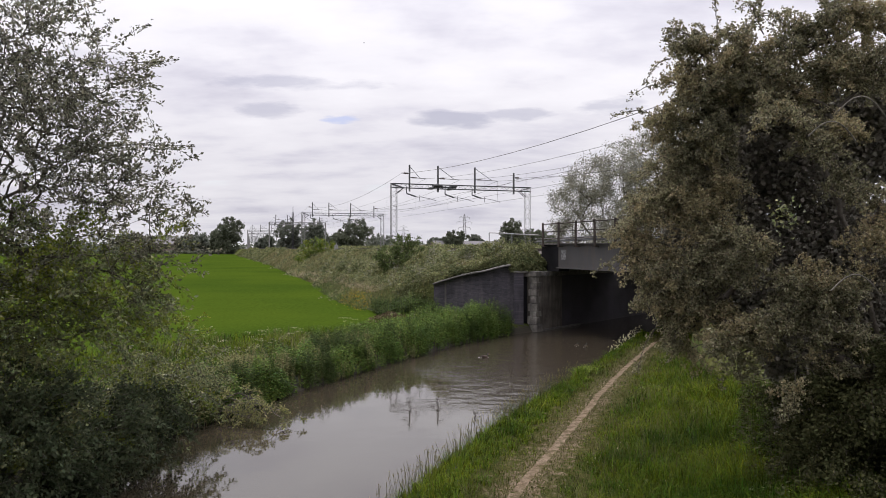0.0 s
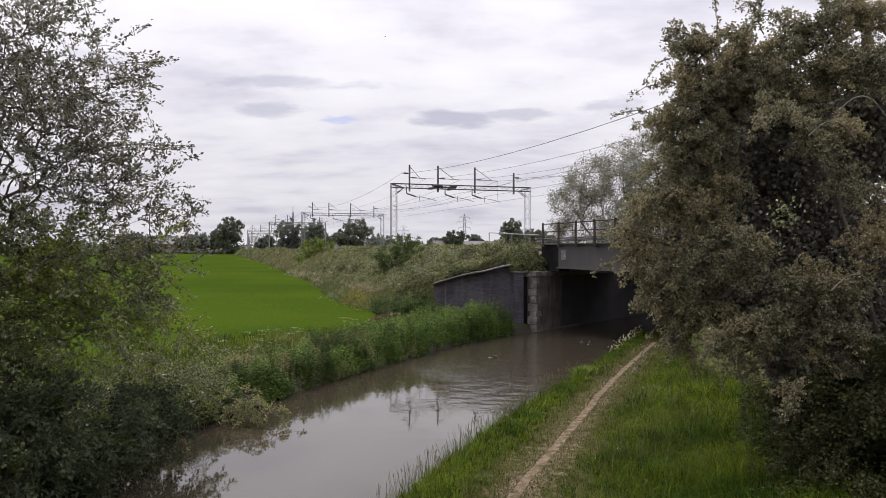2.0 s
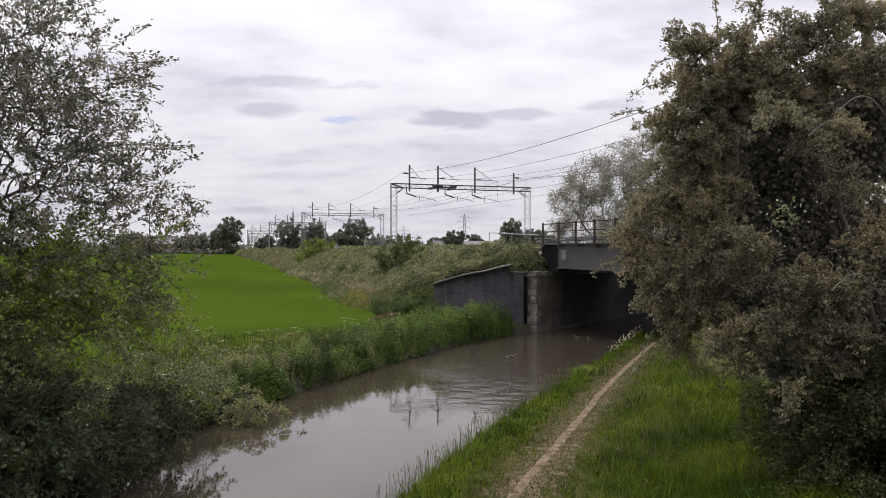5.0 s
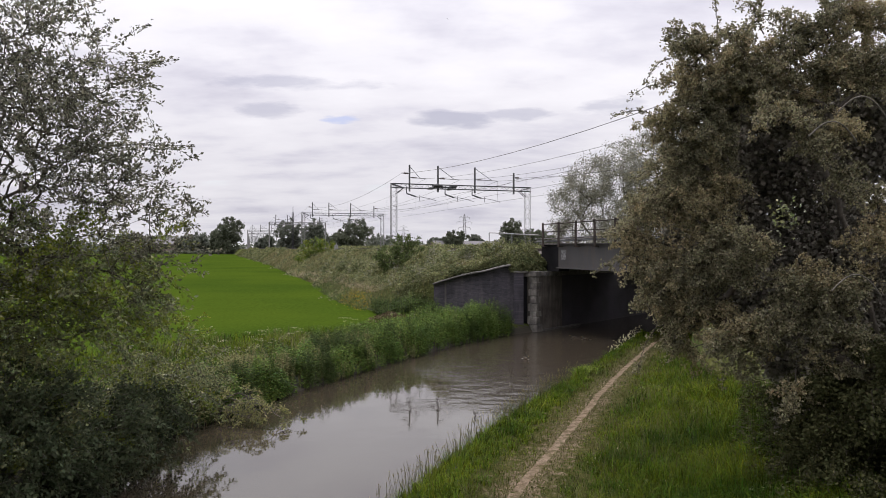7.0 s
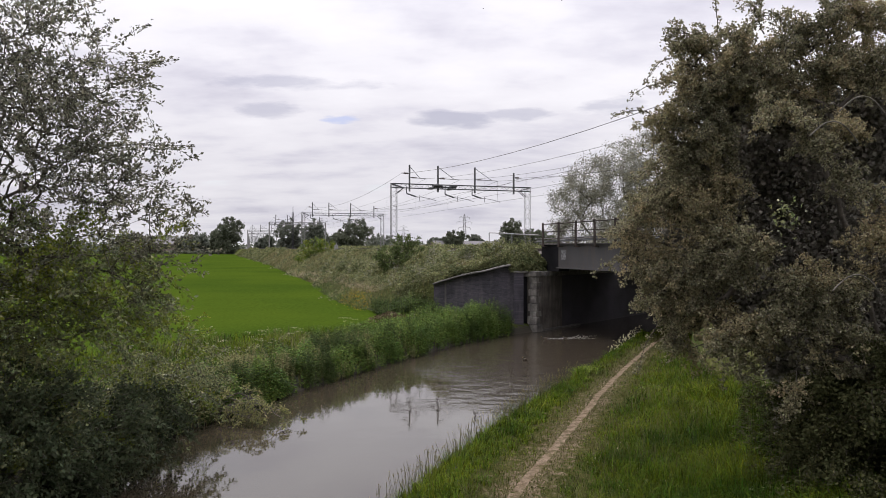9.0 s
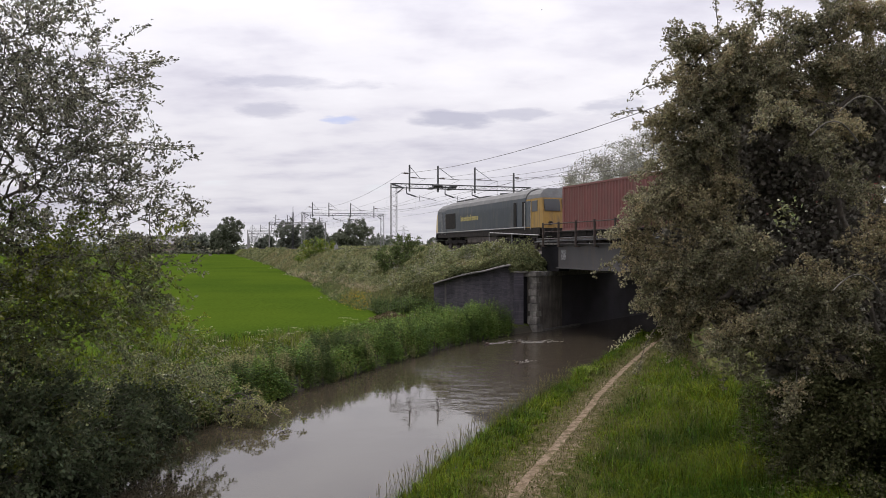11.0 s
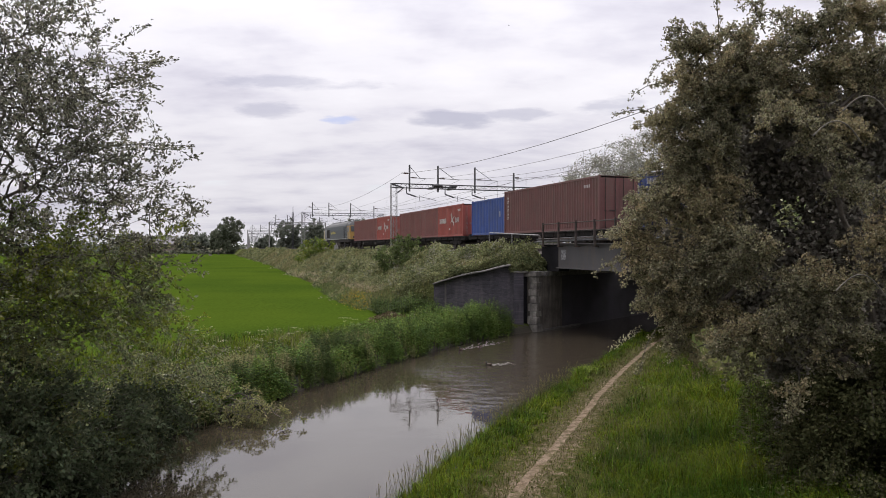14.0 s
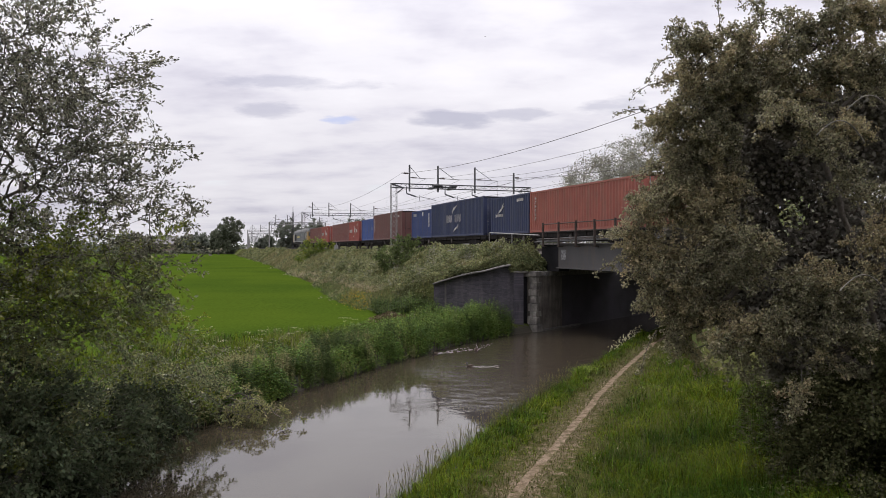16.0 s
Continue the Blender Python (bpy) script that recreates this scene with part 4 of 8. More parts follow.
def gantry(s, n0=18.5, n1=32.9, top=11.05, solid=False, group="portal gantries"):
    g = empty("portal_gantry", Matrix.Translation(at(bend(s), s, 0)) @ Matrix.Rotation(math.atan2(0.3294, 0.9442), 4, "Z"))   # x across the railway
    mat = M_STEEL if not solid else M_GALV
    for n in (n0, n1):
        bm = bmesh.new()
        if solid:
            box(bm, n - 0.15, n + 0.15, -0.15, 0.15, 4.2, top)
        else:
            lattice(bm, (n, 0, 4.2), (n, 0, top - 0.1), 0.56, 0.40, 14, 0.014, 0.028, Vector((0, 1, 0)))
        part("leg", bm, mat if solid else M_GALV, g)
    bm = bmesh.new()
    if solid:
        lattice(bm, (n0, 0, top - 0.35), (n1, 0, top - 0.35), 0.4, 0.6, 14, 0.04, 0.07)
    else:
        lattice(bm, (n0 - 0.28, 0, top - 0.22), (n1 + 0.28, 0, top - 0.22), 0.42, 0.40, 26, 0.016, 0.036)
        for n, k in ((n0, 1), (n1, -1)):
            for y in (-0.2, 0.2):
                bar(bm, (n - 0.25 * k, y, top - 0.05), (n + 1.0 * k, y, top - 0.42), 0.035, 4)
                bar(bm, (n + 0.25 * k, y, top - 1.0), (n + 1.0 * k, y, top - 0.42), 0.035, 4)
    part("boom", bm, mat, g)
    # droppers with cantilever arms over each track
    for n, track in zip((20.1, 23.05, 27.0), TRACKS):
        bm = bmesh.new()
        box(bm, n - 0.07, n + 0.07, -0.07, 0.07, top - 0.75, top + 1.85)
        part("mast", bm, M_STEEL, g)
        bm = bmesh.new()
        reach = track + 0.35
        bar(bm, (n, 0, top + 0.62), (reach, 0, top + 0.55), 0.03)
        bar(bm, (n, 0, top + 1.75), (reach - 0.7, 0, top + 0.60), 0.028)
        part("cantilever", bm, M_STEEL, g)
        bm = bmesh.new()
        for k in range(4):
            bar(bm, (n + 0.25 + k * 0.13, 0, top + 0.61), (n + 0.33 + k * 0.13, 0, top + 0.61), 0.075, 8)
        part("insulator", bm, M_PORCELAIN, g)
        bm = bmesh.new()
        m = n - 0.3 if track < 22 else n + 0.75 if track < 27 else n - 0.3
        bar(bm, (m, 0, top - 0.3), (m, 0, top - 0.95), 0.05)
        bar(bm, (m, 0, top - 0.95), (m + 0.95, 0, top - 1.25), 0.07)
        bar(bm, (m + 0.95, 0, top - 1.25), (m + 1.35, 0, top - 1.3), 0.03)
        bar(bm, (m + 1.35, 0, top - 1.1), (m + 1.35, 0, top - 1.65), 0.025)
        bar(bm, (m + 1.35, 0, top - 1.25), (m + 2.3, 0, top - 1.40), 0.02)
        bar(bm, (m + 2.3, 0, top - 1.40), (m + 3.1, 0, top - 1.62), 0.02)
        part("registration_arm", bm, M_STEEL, g)
    bm = bmesh.new()
    box(bm, 31.25, 31.39, -0.07, 0.07, top - 0.75, top + 1.45)
    part("mast", bm, M_STEEL, g)
    bm = bmesh.new()
    bar(bm, (20.1, 0, top + 1.0), (19.3, 0, top + 1.05), 0.03)
    bar(bm, (19.9, 0, top + 1.02), (19.5, 0, top + 1.03), 0.08, 8)
    part("feeder_bracket", bm, M_PORCELAIN, g)
    bm = bmesh.new()
    bar(bm, (31.3, 0, top + 0.95), (32.2, 0, top + 0.95), 0.03)
    bar(bm, (31.5, 0, top + 0.95), (31.9, 0, top + 0.95), 0.08, 8)
    part("feeder_bracket", bm, M_PORCELAIN, g)
    tagged(g, "steel lattice portal gantry over the railway with insulators", "gantry", group)
    return g


def build_line():
    g = gantry(67.6)
    bm = bmesh.new()
    for n, z, w in ((22.3, 10.65, 0.5), (23.0, 10.95, 0.9), (24.7, 10.93, 0.55), (24.3, 10.62, 0.4)):
        box(bm, n - w / 2, n + w / 2, -0.45, 0.45, z - 0.09, z + 0.09, 0.03)
    bar(bm, (22.6, 0, 10.8), (25.0, 0, 10.8), 0.09)
    part("switch_gear", bm, M_STEEL, g, "dark switch gear boxes on the boom")
    gantry(128.2)
    gantry(188.0, top=11.5, solid=True)
    for s in SPANS[4:]:
        gantry(s, top=11.4, solid=True)
    runs = [("feeder_wire", 19.3, 12.05, 1.25, 0.017), ("feeder_wire", 32.2, 12.0, 1.2, 0.014)]
    for n in TRACKS:
        runs += [("catenary_wire", n + 0.3, 11.6, 1.15, 0.012), ("contact_wire", n + 0.1, 9.45, 0.05, 0.011)]
    for name, n, z, sag, r in runs:
        a, b = [], []
        for s0, s1 in zip([-53.0] + SPANS, SPANS + [820.0]):
            last = None
            for k in range(13):
                f = k / 12
                sk = s0 + (s1 - s0) * f
                p = np.array(at(n + bend(sk), sk, z - sag * 4 * f * (1 - f)))
                if last is not None:
                    a.append(last), b.append(p)
                last = p
        a, b = np.array(a), np.array(b)
        if name == "catenary_wire":
            # droppers down to the contact wire
            k = np.arange(0, len(a), 3)
            lo = a[k].copy()
            lo[:, 2] = 9.45
            a, b = np.concatenate([a, a[k]]), np.concatenate([b, lo])
        thick = np.full(len(a), r)
        if name == "catenary_wire":
            thick[-len(k):] = r * 0.5
        w = tubes(name, a, b, thick, thick, M_WIRE, 4)
        tagged(w, "dark overhead line wire strung between the gantries", "wire", "overhead wires")


build_line()


def pylon(x, y, z, high):
    p = empty("pylon", Matrix.Translation((x, y, z)) @ Matrix.Rotation(radians(12), 4, "Z"))
    k = high / 45.0
    bm = bmesh.new()
    rows = [(0, 4.0), (10, 3.0), (20, 2.1), (28, 1.4), (36, 1.1), (42, 0.8), (45, 0.1)]
    for (z0, w0), (z1, w1) in zip(rows, rows[1:]):
        c0 = [Vector((sx * w0 * k, sy * w0 * k, z0 * k)) for sx, sy in ((1, 1), (1, -1), (-1, -1), (-1, 1))]
        c1 = [Vector((sx * w1 * k, sy * w1 * k, z1 * k)) for sx, sy in ((1, 1), (1, -1), (-1, -1), (-1, 1))]
        for i in range(4):
            bar(bm, c0[i], c1[i], 0.16, 4)
            bar(bm, c0[i], c1[(i + 1) % 4], 0.10, 3)
            bar(bm, c0[(i + 1) % 4], c1[i], 0.10, 3)
    part("tower", bm, M_GALV, p)
    for z1, w in ((28, 7.5), (35, 9.5), (41, 6.5)):
        bm = bmesh.new()
        for sx in (-1, 1):
            for sy in (-0.8, 0.8):
                bar(bm, (0, sy * k, z1 * k), (sx * w * k, 0, z1 * k), 0.14, 4)
                bar(bm, (0, sy * k, (z1 + 2.2) * k), (sx * w * k, 0, z1 * k), 0.12, 4)
            bar(bm, (sx * w * k, 0, z1 * k), (sx * w * k, 0, (z1 - 2.5) * k), 0.16, 5)
        part("cross_arm", bm, M_GALV, p)
    tagged(p, "grey steel lattice electricity pylon in the distance", "pylon", "pylons")


pylon(26.3, 880, 2, 45)
pylon(-71, 1290, 2, 45)
pylon(-161, 1500, 2, 50)


def build_mast():
    mast = empty("radio_mast", Matrix.Translation((-50.2, 240, 2.4)))
    bm = bmesh.new()
    lattice(bm, (0, 0, 0), (0, 0, 14.5), 0.5, 0.5, 14, 0.03, 0.05, Vector((0, 1, 0)))
    part("tower", bm, M_STEEL, mast)
    bm = bmesh.new()
    bar(bm, (0, 0, 14.4), (0, 0, 16.2), 0.08)
    part("aerial", bm, M_STEEL, mast)
    tagged(mast, "thin dark radio mast beside the railway", "mast")
    m = empty("marker_post", Matrix.Translation(at(17.6, 92.5, 4.3)) @ Matrix.Rotation(radians(19), 4, "Z"))
    bm = bmesh.new()
    bar(bm, (0, 0, -0.2), (0, 0, 1.15), 0.05)
    part("post", bm, M_GALV, m)
    bm = bmesh.new()
    box(bm, -0.22, 0.22, -0.16, 0.16, 0.2, 0.85, 0.03)
    part("cabinet", bm, M_GALV, m)
    tagged(m, "small pale lineside cabinet on a post", "cabinet")


build_mast()

# ---- the container train ----
# Each vehicle's own space: x forwards, y to its left, z up from the rail.
HEADING = 109.23
SPEED = 18.88
HEAD_S = 65.24                # along the railway, front of the first container, at 12.5 s
M_BLACK = material("grimy_underframe", (0.016, 0.015, 0.015), 0.9, vary=0.3, scale=4, fine=40, bump=0.3, second=(0.030, 0.026, 0.023), spec=0.15)
M_DUSTY = material("dusty_underframe", (0.085, 0.075, 0.066), 0.9, vary=0.3, scale=3, fine=40, bump=0.3, second=(0.045, 0.04, 0.036), spec=0.15)
M_WHEEL = material("wheel_steel", (0.09, 0.075, 0.065), 0.6, 0.5, vary=0.2, scale=6, fine=60)
M_LOCO = material("grey_green_loco_paint", (0.040, 0.050, 0.066), 0.45, vary=0.12, scale=1.5, fine=40, bump=0.05, second=(0.030, 0.040, 0.052), grime=(0.10, 0.095, 0.085))
M_ROOF = material("dusty_loco_roof", (0.115, 0.117, 0.118), 0.65, vary=0.2, scale=2, fine=40, bump=0.1, second=(0.07, 0.07, 0.07), grime=(0.08, 0.075, 0.07))
M_YELLOW = material("yellow_loco_end", (0.31, 0.185, 0.045), 0.6, vary=0.12, scale=3, fine=40, bump=0.05, second=(0.30, 0.18, 0.035), grime=(0.12, 0.09, 0.05))
M_CREAM = material("cream_cab_paint", (0.55, 0.45, 0.25), 0.5, vary=0.1, scale=3, fine=40, bump=0.05, second=(0.45, 0.36, 0.2))
M_MARK = material("white_marking", (0.56, 0.55, 0.53), 0.6, vary=0.25, scale=5, fine=60, bump=0, second=(0.34, 0.31, 0.30))
M_LOGO = material("pale_yellow_marking", (0.55, 0.47, 0.18), 0.6, vary=0.15, scale=8, fine=60, bump=0, second=(0.45, 0.38, 0.14))
M_GLASSDARK = material("dark_cab_glass", (0.012, 0.014, 0.018), 0.3, vary=0.05, bump=0, spec=0.8)
PAINT = {
    "dull_red": ((0.175, 0.056, 0.048), (0.140, 0.048, 0.042), (0.13, 0.075, 0.06)),
    "bright_red": ((0.30, 0.060, 0.045), (0.23, 0.050, 0.038), (0.18, 0.08, 0.06)),
    "brown": ((0.135, 0.050, 0.045), (0.105, 0.042, 0.038), (0.11, 0.07, 0.055)),
    "blue": ((0.035, 0.075, 0.27), (0.030, 0.06, 0.20), (0.06, 0.07, 0.12)),
    "mid_blue": ((0.030, 0.050, 0.165), (0.025, 0.042, 0.13), (0.05, 0.055, 0.09)),
    "navy": ((0.020, 0.030, 0.085), (0.017, 0.025, 0.065), (0.045, 0.047, 0.065)),
    "orange_red": ((0.29, 0.080, 0.056), (0.23, 0.066, 0.047), (0.2, 0.1, 0.07)),
}
PAINTS = {k: material(k + "_container_paint", a, 0.6, vary=0.10, scale=0.9, fine=30, bump=0.1, second=b, grime=c) for k, (a, b, c) in PAINT.items()}
TRAIN = []                    # (thing, metres behind the first container's front, height above rail)


def wave_panel(length, height, pitch=0.28, deep=0.05):
    """A corrugated sheet along x, facing +y, from z = 0 up."""
    bm = bmesh.new()
    n = max(2, int(length / pitch))
    p = length / n
    prof = []
    for i in range(n):
        x = i * p
        prof += [(x, 0), (x + p * 0.26, 0), (x + p * 0.5, -deep), (x + p * 0.76, -deep)]
    prof.append((length, 0))
    lo = [bm.verts.new((x, y, 0)) for x, y in prof]
    hi = [bm.verts.new((x, y, height)) for x, y in prof]
    for i in range(len(prof) - 1):
        bm.faces.new((lo[i + 1], lo[i], hi[i], hi[i + 1]))
    return bm


def container(paint, length, high, marks, label):
    c = empty("shipping_container")
    mat = PAINTS[paint]
    w = 2.438
    for side in (1, -1):
        bm = wave_panel(length - 0.24, high - 0.24)
        bm.transform(Matrix.Translation((-length + 0.12, w / 2 - 0.022, 0.14)) if side == 1 else Matrix.Rotation(math.pi, 4, "Z") @ Matrix.Translation((0.12, w / 2 - 0.022, 0.14)))
        part("side_panel", bm, mat, c)
    for x in (-0.06, -length + 0.06):
        for y in (-w / 2 + 0.05, w / 2 - 0.05):
            bm = bmesh.new()
            box(bm, x - 0.08 if x > -1 else x - 0.06, x + 0.06 if x > -1 else x + 0.08, y - 0.05, y + 0.05, 0.118, high - 0.118)
            for z in (0.0, high - 0.118):
                box(bm, x - 0.06 - (0.05 if x > -1 else 0), x + 0.06 + (0 if x > -1 else 0.05), y - 0.053, y + 0.053, z, z + 0.118, 0.008)
            part("corner_post", bm, mat, c)
    bm = bmesh.new()
    for y in (-w / 2 + 0.04, w / 2 - 0.04):
        box(bm, -length + 0.12, -0.12, y - 0.03, y + 0.03, 0.02, 0.16)
        box(bm, -length + 0.12, -0.12, y - 0.03, y + 0.03, high - 0.115, high - 0.02)
    part("side_rail", bm, mat, c)
    bm = wave_panel(w - 0.3, high - 0.24)
    bm.transform(Matrix.Translation((-0.05, 0, 0.12)) @ Matrix.Rotation(-math.pi / 2, 4, "Z") @ Matrix.Translation((-(w - 0.3) / 2, 0, 0)))
    part("front_panel", bm, mat, c)
    bm = bmesh.new()
    box(bm, -length + 0.02, -0.02, -w / 2 + 0.02, w / 2 - 0.02, high - 0.05, high - 0.03)
    part("roof", bm, mat, c)
    bm = bmesh.new()
    box(bm, -length + 0.05, -0.05, -w / 2 + 0.05, w / 2 - 0.05, 0.03, 0.13)
    part("floor_frame", bm, mat, c)
    # the end that trails has double doors with locking bars
    for k, y0, y1 in ((0, -w / 2 + 0.11, -0.006), (1, 0.006, w / 2 - 0.11)):
        bm = bmesh.new()
        box(bm, -length + 0.02, -length + 0.06, y0, y1, 0.13, high - 0.13)
        for z in (0.45, 1.0, 1.6, 2.15):
            box(bm, -length + 0.008, -length + 0.022, y0 + 0.08, y1 - 0.08, z, z + 0.22, 0.004)
        door = part("door", bm, mat, c)
        for y in (y0 + 0.25, y1 - 0.25):
            bm = bmesh.new()
            bar(bm, (-length - 0.01, y, 0.08), (-length - 0.01, y, high - 0.08), 0.02)
            box(bm, -length - 0.03, -length + 0.01, y - 0.05, y + 0.35 if y < (y0 + y1) / 2 else y + 0.05, 1.0, 1.06)
            part("locking_bar", bm, M_GALV if paint != "brown" else M_RUST, door)
    for mark in marks:
        bm = bmesh.new()
        if len(mark) == 4:
            x0, x1, z0, z1 = mark
            box(bm, -x1, -x0, w / 2 - 0.02, w / 2 + 0.004, z0, z1)
        else:
            # a slanted tapering stroke: middle, length, width and tilt
            x0, z0, ln, wide, tilt = mark
            m = Matrix.Translation((-x0, w / 2 - 0.008, z0)) @ Matrix.Rotation(radians(tilt), 4, "Y")
            q = [bm.verts.new(m @ Vector((a, y, b))) for y in (-0.012, 0.012) for a, b in ((-ln / 2, 0), (0, -wide / 2), (ln / 2, 0), (0, wide / 2))]
            bm.faces.new(q[:4]), bm.faces.new(q[:3:-1])
            for i in range(4):
                bm.faces.new((q[i], q[i + 4], q[(i + 1) % 4 + 4], q[(i + 1) % 4]))
            bmesh.ops.recalc_face_normals(bm, faces=bm.faces)
        part("marking", bm, M_MARK, c)
    tagged(c, label, "shipping container", "containers on the train")
    return c


def word(x, z, size, letters, gap=0.35, narrow=0.62):
    """Plain bars that stand for letters along x."""
    out = []
    for i in range(letters):
        a = x + i * size * (narrow + gap)
        t = size * 0.085
        low = size * (0.0, 0.12, 0.06)[i % 3]
        out += [(a, a + t, z, z + size - low), (a + size * narrow * 0.55, a + size * narrow * 0.55 + t, z + low, z + size)]
    return out


def stack(x, z, size, letters):
    """Plain bars, one under another."""
    out = []
    for i in range(letters):
        zz = z - i * size * 1.3
        out += [(x, x + size * 0.25, zz - size, zz), (x + size * 0.25, x + size * 0.8, zz - size * (0.3 if i % 2 else 0.65), zz - size * (0.0 if i % 2 else 0.4))]
    return out


def bogie(x, wagon, base=1.8, wheel_r=0.42, y=0.0, axles=2):
    b = empty("bogie")
    b.parent = wagon
    b.location = (x, 0, 0)
    b.name = "bogie"
    bm = bmesh.new()
    h = base * (axles - 1) / 2 + 0.45
    for s in (-1, 1):
        box(bm, -h, h, s * 1.0 - 0.07, s * 1.0 + 0.07, 0.42, 0.66, 0.03)
        box(bm, -0.45, 0.45, s * 1.0 - 0.1, s * 1.0 + 0.1, 0.28, 0.72, 0.04)
        for k in range(axles):
            xx = (k - (axles - 1) / 2) * base
            box(bm, xx - 0.18, xx + 0.18, s * 1.02 - 0.1, s * 1.02 + 0.1, 0.30, 0.60, 0.04)
    box(bm, -0.3, 0.3, -0.95, 0.95, 0.45, 0.75)
    part("bogie_frame", bm, M_BLACK, b)
    for k in range(axles):
        xx = (k - (axles - 1) / 2) * base
        bm = bmesh.new()
        for s in (-1, 1):
            bar(bm, (xx, s * 0.70, wheel_r), (xx, s * 0.83, wheel_r), wheel_r, 20)
            bar(bm, (xx, s * 0.68, wheel_r), (xx, s * 0.71, wheel_r), wheel_r + 0.03, 20)
        bar(bm, (xx, -0.9, wheel_r), (xx, 0.9, wheel_r), 0.08, 8)
        part("wheelset", bm, M_WHEEL, b)
    return b


def wagon():
    w = empty("flat_wagon")
    L = 19.0
    bm = bmesh.new()
    for y in (-1.12, 1.12):
        box(bm, -L, 0, y - 0.05, y + 0.05, 0.70, 0.97)
        box(bm, -L, 0, y - 0.12, y + 0.12, 0.93, 0.975)
        for x in np.arange(-L + 1.0, 0, 1.5):
            box(bm, x - 0.02, x + 0.02, y - 0.11, y + 0.11, 0.70, 0.93)
    for x in np.arange(-L + 0.2, 0, 2.3):
        box(bm, x - 0.1, x + 0.1, -1.1, 1.1, 0.75, 0.95)
    box(bm, -L * 0.78, -L * 0.22, -0.95, 0.95, 0.42, 0.72, 0.1)
    part("underframe", bm, M_BLACK, w)
    for x in (-L, 0):
        bm = bmesh.new()
        k = 1 if x == 0 else -1
        box(bm, x - 0.1, x + 0.1, -1.2, 1.2, 0.66, 0.95)
        for y in (-0.86, 0.86):
            bar(bm, (x, y, 1.0 - 0.1), (x + k * 0.5, y, 0.9), 0.09, 8)
            bar(bm, (x + k * 0.5, y, 0.9), (x + k * 0.56, y, 0.9), 0.22, 12)
        part("headstock", bm, M_BLACK, w)
    for x in (-L * 0.30, -L * 0.62):
        bm = bmesh.new()
        bmesh.ops.create_cone(bm, cap_ends=True, segments=14, radius1=0.17, radius2=0.17, depth=0.03, matrix=Matrix.Translation((x, 1.2, 0.62)) @ Matrix.Rotation(math.pi / 2, 4, "X"))
        part("hand_wheel", bm, M_WHEEL, w)
    bogie(-2.4, w)
    bogie(-L + 2.4, w)
    tagged(w, "dirty dark flat container wagon with two bogies", "railway wagon", "wagons of the train")
    return w


